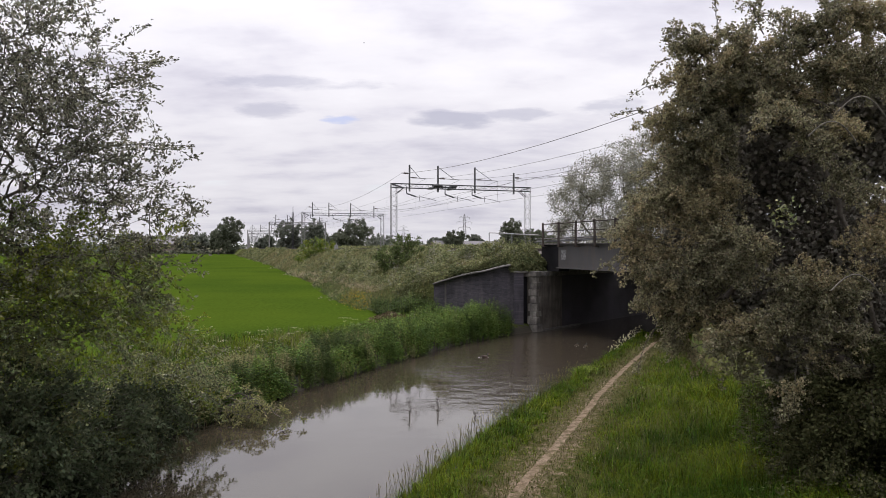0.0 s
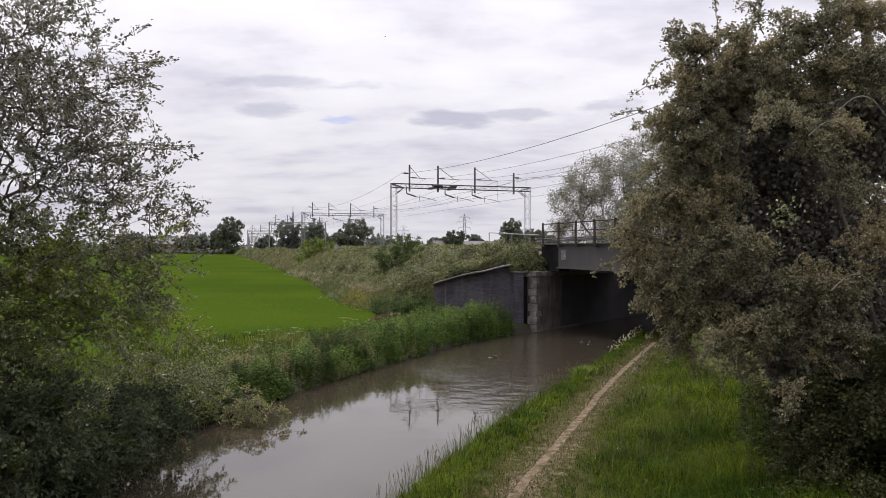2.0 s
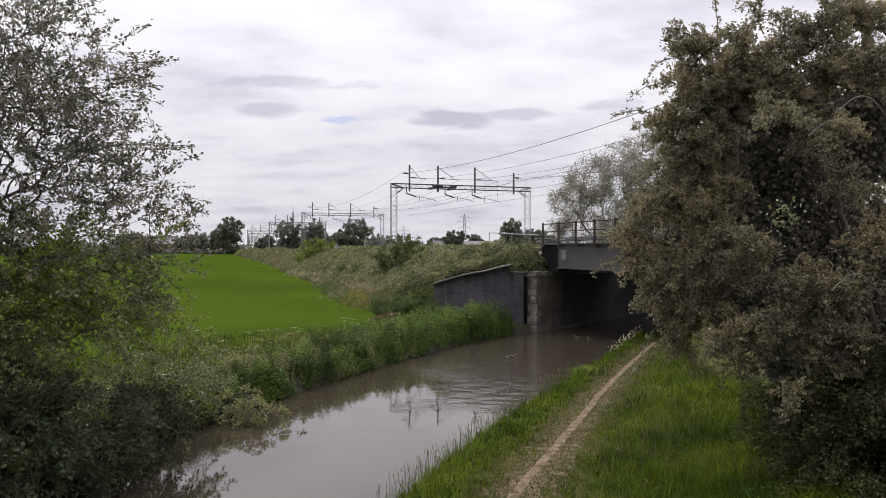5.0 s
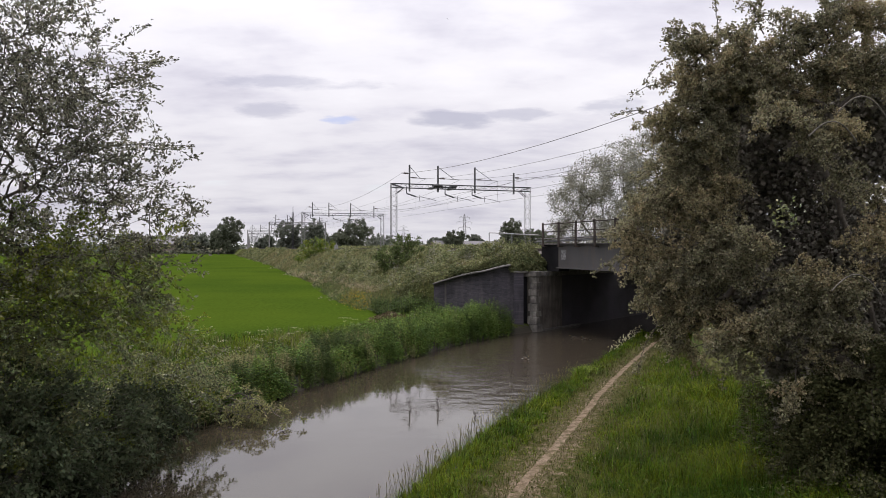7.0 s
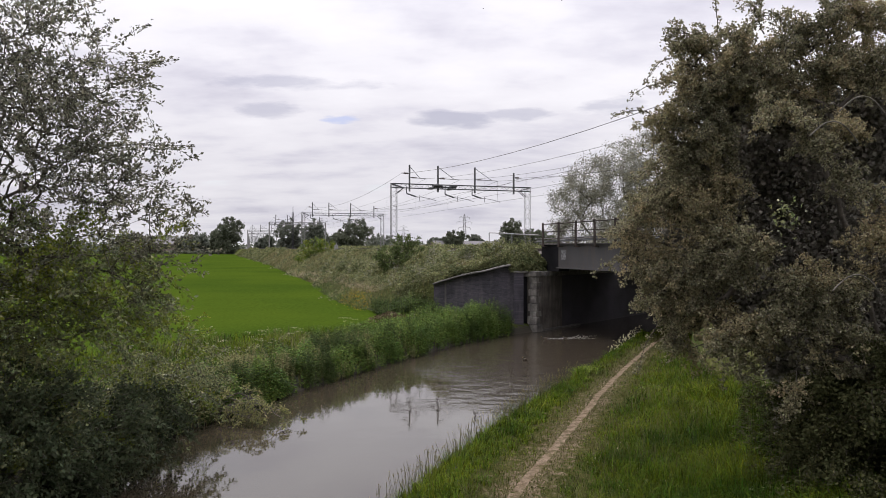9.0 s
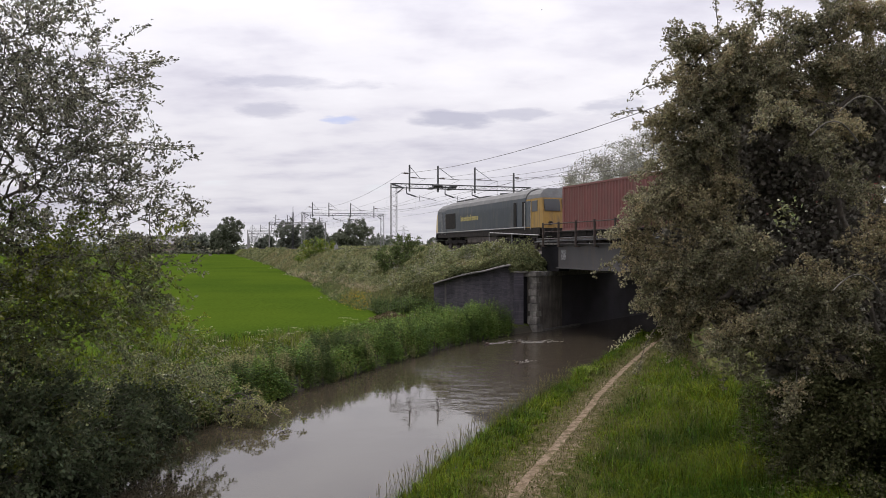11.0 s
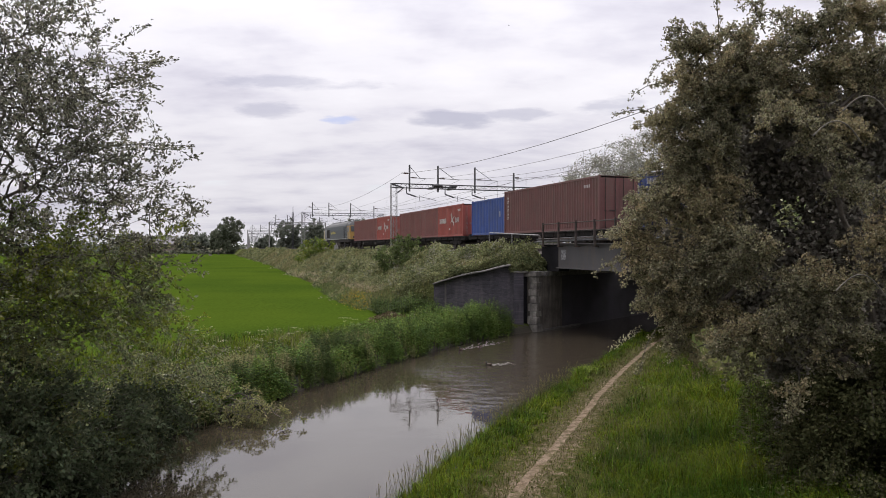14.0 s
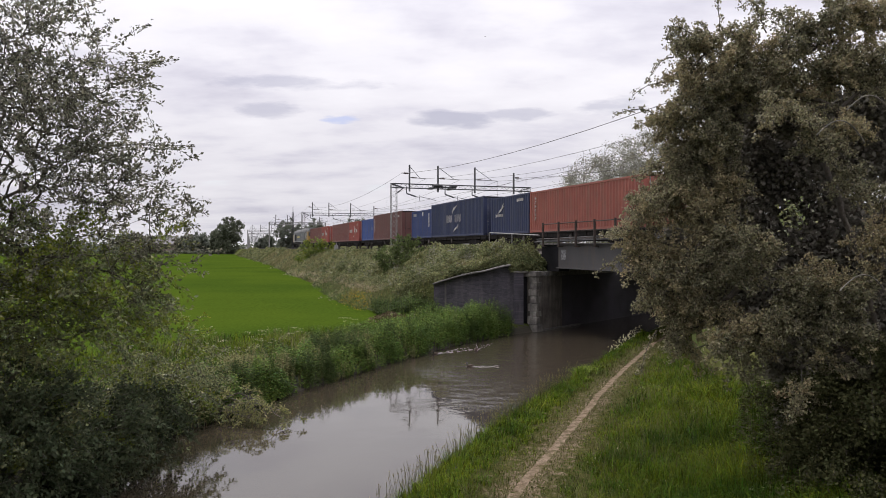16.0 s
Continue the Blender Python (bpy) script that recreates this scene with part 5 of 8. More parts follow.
def locomotive():
    lo = empty("locomotive")
    L = 20.6
    half = L / 2

    def hull(x0, x1, section, mat, name, label="", rake0=0.0, rake1=0.0):
        """A length of body with the given left-hand outline (y, z), mirrored."""
        bm = bmesh.new()
        pts = section + [(-y, z) for y, z in reversed(section)]
        zmin = min(z for _, z in pts)
        zmax = max(z for _, z in pts)
        a = [bm.verts.new((x0 + rake0 * (z - zmin) / (zmax - zmin), y, z)) for y, z in pts]
        b = [bm.verts.new((x1 - rake1 * (z - zmin) / (zmax - zmin), y, z)) for y, z in pts]
        n = len(pts)
        for i in range(n):
            j = (i + 1) % n
            bm.faces.new((a[i], a[j], b[j], b[i]))
        bm.faces.new(a[::-1])
        bm.faces.new(b)
        bmesh.ops.recalc_face_normals(bm, faces=bm.faces)
        return part(name, bm, mat, lo, label)

    side = [(1.30, 1.30), (1.32, 3.22)]
    roof = [(1.32, 3.223), (1.18, 3.50), (0.90, 3.74), (0.50, 3.86)]
    hull(-half + 2.6, half - 2.6, side, M_LOCO, "body", "grey-green louvred body side")
    hull(-half + 2.6, half - 2.6, roof, M_ROOF, "roof", "dusty pale grey roof")
    for k in (1, -1):
        x0, x1 = (half - 2.597, half - 0.1) if k == 1 else (-half + 0.1, -half + 2.597)
        r0, r1 = (0, 0.55) if k == 1 else (0.55, 0)
        cab = hull(x0, x1, [(1.25, 1.25), (1.31, 1.3), (1.31, 2.65), (1.29, 3.12)], M_YELLOW if k == -1 else M_LOCO, "cab", "yellow cab end" if k == -1 else "grey cab", r0 * 0.7, r1 * 0.7)
        xs = 0.385 if k == -1 else 0.0
        xt = 0.385 if k == 1 else 0.0
        hull(x0 + xs, x1 - xt, [(1.292, 3.123), (1.20, 3.38), (0.94, 3.62), (0.55, 3.76)], M_ROOF, "cab_roof", "", r0 * 0.9, r1 * 0.9)
        if k == 1:
            hull(half - 0.62, half - 0.07, [(1.26, 1.3), (1.322, 1.4), (1.322, 2.9)], M_CREAM, "nose", "cream and yellow nose edge", 0, 0.3)
        # windows and door of the cab
        for y in (-1.315, 1.315):
            bm = bmesh.new()
            xa, xb = (half - 1.75, half - 0.95) if k == 1 else (-half + 0.95, -half + 1.75)
            box(bm, xa, xb, y - 0.012, y + 0.012, 2.3, 2.98, 0.01)
            part("side_window", bm, M_GLASSDARK, cab)
            bm = bmesh.new()
            xa, xb = (half - 2.58, half - 1.9) if k == 1 else (-half + 1.9, -half + 2.58)
            box(bm, xa, xb, y - 0.01, y + 0.01, 1.35, 3.0, 0.008)
            part("cab_door", bm, M_LOCO, cab)
            bm = bmesh.new()
            for xx in (xa - 0.06, xb + 0.06):
                bar(bm, (xx, y * 1.04, 1.2), (xx, y * 1.04, 2.9), 0.02)
            part("grab_rail", bm, M_MARK, cab)
        bm = bmesh.new()
        xe = k * (half - 0.385)
        for y in (-0.62, 0.62):
            m = Matrix.Translation((xe + k * 0.03, y, 2.66)) @ Matrix.Rotation(-k * math.atan2(0.385, 1.87), 4, "Y")
            bmesh.ops.create_cube(bm, size=1, matrix=m @ Matrix.Diagonal((0.05, 1.06, 0.74, 1)))
        part("windscreen", bm, M_GLASSDARK, cab)
        for y in (-0.85, 0.85):
            bm = bmesh.new()
            bar(bm, (k * (half - 0.2), y, 1.55), (k * (half - 0.02), y, 1.55), 0.12, 10)
            part("lamp_cluster", bm, M_GLASSDARK, cab)
        bm = bmesh.new()
        box(bm, min(k * (half - 0.25), k * half), max(k * (half - 0.25), k * half), -1.3, 1.3, 0.75, 1.25)
        for y in (-0.86, 0.86):
            bar(bm, (k * half, y, 1.02), (k * (half + 0.5), y, 1.02), 0.1, 8)
            bar(bm, (k * (half + 0.5), y, 1.02), (k * (half + 0.56), y, 1.02), 0.24, 12)
        box(bm, min(k * (half - 0.1), k * (half + 0.15)), max(k * (half - 0.1), k * (half + 0.15)), -1.2, 1.2, 0.25, 0.7)
        part("buffer_beam", bm, M_BLACK, lo)
    # body side details: ribs, grilles, doors, white line, plain markings
    for y in (-1, 1):
        for z in np.arange(1.5, 2.9, 0.14):
            bm = bmesh.new()
            box(bm, -half + 4.7, half - 5.2, y * 1.318, y * 1.334, z, z + 0.05)
            part("louvre", bm, M_LOCO, lo)
        bm = bmesh.new()
        box(bm, half - 5.0, half - 2.7, y * 1.30, y * 1.345, 1.62, 2.86, 0.02)
        part("grille", bm, M_BLACK, lo, "black radiator grille")
        for xa in (2.7, 4.0):
            bm = bmesh.new()
            box(bm, -half + xa, -half + xa + 0.4, y * 1.30, y * 1.342, 1.4, 3.0)
            part("locker_door", bm, M_BLACK, lo)
        bm = bmesh.new()
        box(bm, -half + 2.6, half - 0.4, y * 1.30, y * 1.346, 1.34, 1.385)
        part("side_stripe", bm, M_MARK, lo, "thin white line along the sill")
        bm = bmesh.new()
        for i in range(11):
            x = half - 6.3 - i * 0.34
            tall = 0.44 if i in (0, 4, 6) else 0.30
            for dx, z0, z1 in ((0.0, 2.14, 2.14 + tall), (0.15, 2.14, 2.42)):
                box(bm, x - dx - 0.07, x - dx, y * 1.336, y * 1.350, z0, z1)
            box(bm, x - 0.148, x - 0.072, y * 1.336, y * 1.350, 2.38 if i % 2 else 2.14, 2.44 if i % 2 else 2.20)
        part("marking", bm, M_LOGO, lo, "plain pale yellow marking")
    bm = bmesh.new()
    for x in (half - 4.0, half - 6.0, 1.5):
        box(bm, x - 0.8, x + 0.8, -0.55, 0.55, 3.86, 3.97, 0.05)
    bar(bm, (-1.5, 0, 3.85), (-1.5, 0, 4.0), 0.35, 14)
    part("roof_vent", bm, M_ROOF, lo)
    bm = bmesh.new()
    box(bm, -half + 0.6, half - 0.6, -1.31, 1.31, 0.90, 1.297)
    part("sole_frame", bm, M_BLACK, lo)
    bm = bmesh.new()
    box(bm, -2.9, 2.9, -1.25, 1.25, 0.35, 0.95, 0.12)
    part("fuel_tank", bm, M_DUSTY, lo, "dusty grey-brown fuel tank")
    for x in (-6.0, 6.0):
        bogie(x, lo, 2.0, 0.53, axles=3)
    tagged(lo, "grey-green diesel freight locomotive with yellow cab ends", "locomotive")
    return lo


def build_train():
    TRAIN.append((locomotive(), -12.35, 0.0))
    first = wagon()
    spots = [-0.35, 21.7, 41.95, 63.75, 83.5]
    for i, o in enumerate(spots):
        TRAIN.append((first if i == 0 else copy_thing(first, Matrix.Identity(4)), o, 0.0))
    H, HC = 2.59, 2.896
    c40, c20 = 12.19, 6.06
    a = word(0.45, 1.12, 0.42, 7, 0.08, 0.50) + word(4.35, 1.12, 0.42, 3, 0.10, 0.56)
    sud = [(3.62, 1.36, 1.25, 0.16, -52), (3.66, 1.40, 1.15, 0.12, 28), (3.52, 1.62, 0.7, 0.12, -75), (3.78, 1.18, 0.6, 0.10, -15), (4.9, 5.6, 2.14, 2.19), (4.95, 5.5, 2.03, 2.07), (2.85, 3.05, 0.55, 0.72)]
    load = [("dull_red", c40, H, [], 0.0, "faded dull red corrugated forty-foot shipping container"),
            ("bright_red", c20, H, a + sud, 12.29, "bright red twenty-foot shipping container with white marking"),
            ("dull_red", c40, H, [], 22.05, "faded dull red corrugated forty-foot shipping container"),
            ("bright_red", c20, H, a + sud, 34.34, "bright red twenty-foot shipping container with white marking"),
            ("blue", c20, H, [(5.3, 5.38, 1.2, 1.6)], 42.33, "bright blue twenty-foot shipping container"),
            ("brown", c40, HC, stack(0.55, 2.5, 0.21, 6) + word(10.6, 2.3, 0.18, 4), 48.45, "brown-red high forty-foot shipping container with white marking"),
            ("mid_blue", c20, H, word(0.7, 2.05, 0.26, 5, 0.1) + [(3.4, 3.7, 2.05, 2.4), (5.3, 5.5, 1.0, 2.2)], 64.12, "blue twenty-foot shipping container with small white marking"),
            ("navy", c40, HC, word(4.1, 1.15, 0.62, 3, 0.12, 0.66) + word(6.1, 1.15, 0.62, 3, 0.12, 0.66) + [(6.0, 2.28, 1.3, 0.16, 24), (5.6, 2.12, 0.6, 0.12, 60), (6.2, 0.62, 1.2, 0.16, -158), (6.7, 0.78, 0.5, 0.1, -120)], 70.25, "navy blue high forty-foot shipping container with white marking"),
            ("navy", c20, H, word(0.8, 1.2, 0.20, 9, 0.1) + [(1.7, 1.68, 1.2, 0.16, 25), (1.9, 1.82, 0.8, 0.14, 50)] + word(4.3, 2.1, 0.2, 7, 0.1), 83.9, "navy blue twenty-foot shipping container with white marking"),
            ("orange_red", c40, H, stack(0.7, 2.25, 0.20, 6), 90.15, "orange-red forty-foot shipping container with white marking")]
    for paint, ln, hi, marks, o, label in load:
        TRAIN.append((container(paint, ln, hi, marks, label), o, 0.985))


build_train()

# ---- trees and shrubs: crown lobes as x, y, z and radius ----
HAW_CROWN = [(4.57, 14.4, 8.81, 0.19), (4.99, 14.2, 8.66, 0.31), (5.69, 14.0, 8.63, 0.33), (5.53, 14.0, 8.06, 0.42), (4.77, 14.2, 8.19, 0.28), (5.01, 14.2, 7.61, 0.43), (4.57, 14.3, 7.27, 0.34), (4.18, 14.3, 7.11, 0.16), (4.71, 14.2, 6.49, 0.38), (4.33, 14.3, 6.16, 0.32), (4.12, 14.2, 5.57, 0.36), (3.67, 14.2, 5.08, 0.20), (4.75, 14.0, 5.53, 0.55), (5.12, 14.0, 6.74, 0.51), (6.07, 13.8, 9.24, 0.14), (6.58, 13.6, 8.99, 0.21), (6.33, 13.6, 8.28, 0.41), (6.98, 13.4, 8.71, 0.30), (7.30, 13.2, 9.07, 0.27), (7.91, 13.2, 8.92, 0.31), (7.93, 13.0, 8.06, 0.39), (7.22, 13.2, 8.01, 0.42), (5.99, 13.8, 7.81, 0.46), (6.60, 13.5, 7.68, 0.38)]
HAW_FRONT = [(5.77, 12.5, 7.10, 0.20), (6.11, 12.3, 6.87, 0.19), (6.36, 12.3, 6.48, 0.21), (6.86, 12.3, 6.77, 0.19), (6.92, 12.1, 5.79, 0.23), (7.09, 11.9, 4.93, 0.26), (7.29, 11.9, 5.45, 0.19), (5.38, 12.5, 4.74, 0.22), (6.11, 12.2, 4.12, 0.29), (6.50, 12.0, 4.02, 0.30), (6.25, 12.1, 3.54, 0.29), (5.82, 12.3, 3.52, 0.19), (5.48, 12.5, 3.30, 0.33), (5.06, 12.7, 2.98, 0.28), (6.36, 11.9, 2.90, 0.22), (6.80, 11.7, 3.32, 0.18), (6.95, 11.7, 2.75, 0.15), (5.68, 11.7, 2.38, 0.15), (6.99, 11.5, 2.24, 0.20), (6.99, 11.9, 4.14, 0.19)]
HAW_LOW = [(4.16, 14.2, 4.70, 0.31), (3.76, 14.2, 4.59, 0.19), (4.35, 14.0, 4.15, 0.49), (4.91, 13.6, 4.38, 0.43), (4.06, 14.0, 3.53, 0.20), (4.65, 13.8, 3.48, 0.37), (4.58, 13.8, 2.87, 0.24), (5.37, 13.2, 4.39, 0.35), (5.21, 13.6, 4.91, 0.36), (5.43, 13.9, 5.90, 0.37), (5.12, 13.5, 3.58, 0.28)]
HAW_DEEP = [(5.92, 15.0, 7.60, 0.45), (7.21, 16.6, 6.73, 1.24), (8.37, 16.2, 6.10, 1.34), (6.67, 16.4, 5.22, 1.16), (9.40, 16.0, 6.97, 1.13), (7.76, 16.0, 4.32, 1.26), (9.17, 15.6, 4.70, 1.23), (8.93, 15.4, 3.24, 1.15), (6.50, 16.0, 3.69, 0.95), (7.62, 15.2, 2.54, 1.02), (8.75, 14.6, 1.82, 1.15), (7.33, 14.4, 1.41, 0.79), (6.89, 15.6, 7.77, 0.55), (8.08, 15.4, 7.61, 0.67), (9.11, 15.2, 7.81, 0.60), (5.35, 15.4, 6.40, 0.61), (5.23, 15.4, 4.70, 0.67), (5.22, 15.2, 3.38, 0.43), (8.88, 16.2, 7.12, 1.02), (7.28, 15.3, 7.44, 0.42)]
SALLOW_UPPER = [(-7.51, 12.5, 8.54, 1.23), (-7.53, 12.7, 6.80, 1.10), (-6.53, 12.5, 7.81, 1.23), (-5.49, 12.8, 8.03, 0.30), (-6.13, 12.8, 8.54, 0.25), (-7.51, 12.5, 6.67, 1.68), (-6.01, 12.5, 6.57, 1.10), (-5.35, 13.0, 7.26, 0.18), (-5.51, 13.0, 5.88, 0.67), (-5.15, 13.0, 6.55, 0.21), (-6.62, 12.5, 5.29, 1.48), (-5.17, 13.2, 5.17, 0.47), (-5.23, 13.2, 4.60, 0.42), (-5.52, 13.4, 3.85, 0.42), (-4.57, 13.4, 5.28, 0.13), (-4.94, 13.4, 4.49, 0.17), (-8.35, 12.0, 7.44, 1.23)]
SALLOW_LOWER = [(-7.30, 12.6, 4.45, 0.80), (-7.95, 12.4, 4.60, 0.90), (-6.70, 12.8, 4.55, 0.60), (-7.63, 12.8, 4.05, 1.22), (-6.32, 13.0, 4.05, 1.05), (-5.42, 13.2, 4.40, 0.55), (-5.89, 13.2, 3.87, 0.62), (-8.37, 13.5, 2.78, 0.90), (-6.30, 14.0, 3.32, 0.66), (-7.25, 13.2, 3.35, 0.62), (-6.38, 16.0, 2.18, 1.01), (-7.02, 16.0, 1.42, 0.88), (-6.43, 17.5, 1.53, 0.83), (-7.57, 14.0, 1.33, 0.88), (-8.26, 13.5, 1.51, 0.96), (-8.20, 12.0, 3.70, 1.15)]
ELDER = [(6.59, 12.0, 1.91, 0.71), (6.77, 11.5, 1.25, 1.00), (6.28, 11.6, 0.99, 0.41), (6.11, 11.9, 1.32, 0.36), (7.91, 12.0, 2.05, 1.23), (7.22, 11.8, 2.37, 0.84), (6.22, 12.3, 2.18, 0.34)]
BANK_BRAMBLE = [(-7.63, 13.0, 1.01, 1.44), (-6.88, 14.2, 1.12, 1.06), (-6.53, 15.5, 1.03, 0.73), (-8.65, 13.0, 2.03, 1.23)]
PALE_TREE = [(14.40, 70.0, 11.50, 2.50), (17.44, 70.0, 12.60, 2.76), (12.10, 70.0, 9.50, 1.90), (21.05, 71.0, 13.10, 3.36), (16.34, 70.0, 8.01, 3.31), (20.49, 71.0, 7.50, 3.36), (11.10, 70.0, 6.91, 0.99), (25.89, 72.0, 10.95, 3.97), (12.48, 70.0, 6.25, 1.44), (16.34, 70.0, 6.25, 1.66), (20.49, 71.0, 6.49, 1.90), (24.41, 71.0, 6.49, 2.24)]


def lobes(rows, deep=1.25, trim=1.0):
    return [(x, y, z, r * trim, r * deep * trim, r * trim) for x, y, z, r in rows]


SWAYING = []


def add_shoots(haw):
    """A bright young shoot and a few bare bent twigs that stand out from the dark crown."""
    rng = np.random.default_rng(61)
    base = np.array(haw.matrix_basis.translation)
    tip = np.array([5.35, 11.2, 5.2]) - base
    p = tip + rng.normal(size=(85, 3)) * np.array([[0.10, 0.08, 0.17]])
    ob = leaves("young_shoot", p, rng.normal(size=p.shape), 0.085, 0.5, L_SHRUB, rng, parent=haw)
    ob["label"] = "bright green young shoot"
    ob["kind"] = "stuff"
    for x, y, z in ((6.50, 11.0, 4.05), (6.60, 11.0, 6.80), (6.25, 11.2, 6.45)):
        a, b = [], []
        last = None
        for k in range(14):
            f = k / 13
            q = np.array([x - 0.55 + 0.85 * f, y + 0.15 * f, z + 0.32 * math.sin(f * 2.6) - 0.25 * f * f]) - base
            if last is not None:
                a.append(last), b.append(q)
            last = q
        w = tubes("bare_twig", np.array(a), np.array(b), np.full(13, 0.012), np.full(13, 0.010), M_TWIG, 5, haw)
        w["label"] = "pale bare bent twig"


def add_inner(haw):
    """Inner leaves that close the crown far behind the outer sprays, the hollows' shade in their colour."""
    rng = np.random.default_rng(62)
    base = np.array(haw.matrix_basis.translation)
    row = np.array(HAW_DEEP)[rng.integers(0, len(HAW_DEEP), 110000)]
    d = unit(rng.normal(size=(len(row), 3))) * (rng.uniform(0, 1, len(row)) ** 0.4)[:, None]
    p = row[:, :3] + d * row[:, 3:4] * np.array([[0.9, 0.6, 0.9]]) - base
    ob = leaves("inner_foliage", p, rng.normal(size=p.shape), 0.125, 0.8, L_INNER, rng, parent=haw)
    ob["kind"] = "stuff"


SPRIGS = [((4.57, 14.3, 7.99), (3.69, 14.2, 7.70)), ((4.12, 14.3, 7.38), (3.30, 14.2, 7.28)), ((4.52, 14.3, 8.47), (4.02, 14.2, 8.01)), ((5.42, 14.1, 8.88), (5.28, 14.0, 9.60)), ((3.78, 14.2, 4.68), (2.93, 14.0, 4.20)), ((4.12, 14.0, 3.10), (3.74, 13.8, 2.35)), ((6.15, 13.8, 8.83), (5.85, 13.8, 9.44)), ((4.93, 14.2, 8.86), (4.39, 14.2, 9.04)), ((5.27, 14.2, 8.84), (4.90, 14.1, 9.12)), ((5.69, 14.0, 8.78), (5.89, 14.0, 9.11)), ((3.82, 14.1, 4.53), (3.49, 14.0, 3.91)), ((3.67, 14.2, 5.04), (3.07, 14.1, 4.88))]


def add_sprigs(haw):
    """Lone leafy twigs that reach out past the crown."""
    rng = np.random.default_rng(63)
    base = np.array(haw.matrix_basis.translation)
    for start, end in SPRIGS:
        s, e = np.array(start) - base, np.array(end) - base
        n = 12
        f = np.linspace(0, 1, n + 1)[:, None]
        line = s + (e - s) * f + np.array([[0, 0, 0.10]]) * f * (1 - f) * 4 * rng.uniform(0.3, 1.3) + rng.normal(size=(n + 1, 3)) * 0.012
        twig = tubes("sprig", line[:-1], line[1:], np.linspace(0.013, 0.005, n), np.linspace(0.012, 0.004, n), M_BARK, 5, haw)
        m = int(120 * np.linalg.norm(e - s)) + 30
        k = rng.integers(1, n + 1, m // 7)
        knot = line[k] + rng.normal(size=(len(k), 3)) * 0.028
        p = knot[rng.integers(0, len(k), m)] + rng.normal(size=(m, 3)) * 0.022
        leaves("sprig_leaves", p, rng.normal(size=p.shape) + (e - s), 0.05, 0.75, L_HAW, rng, parent=twig)


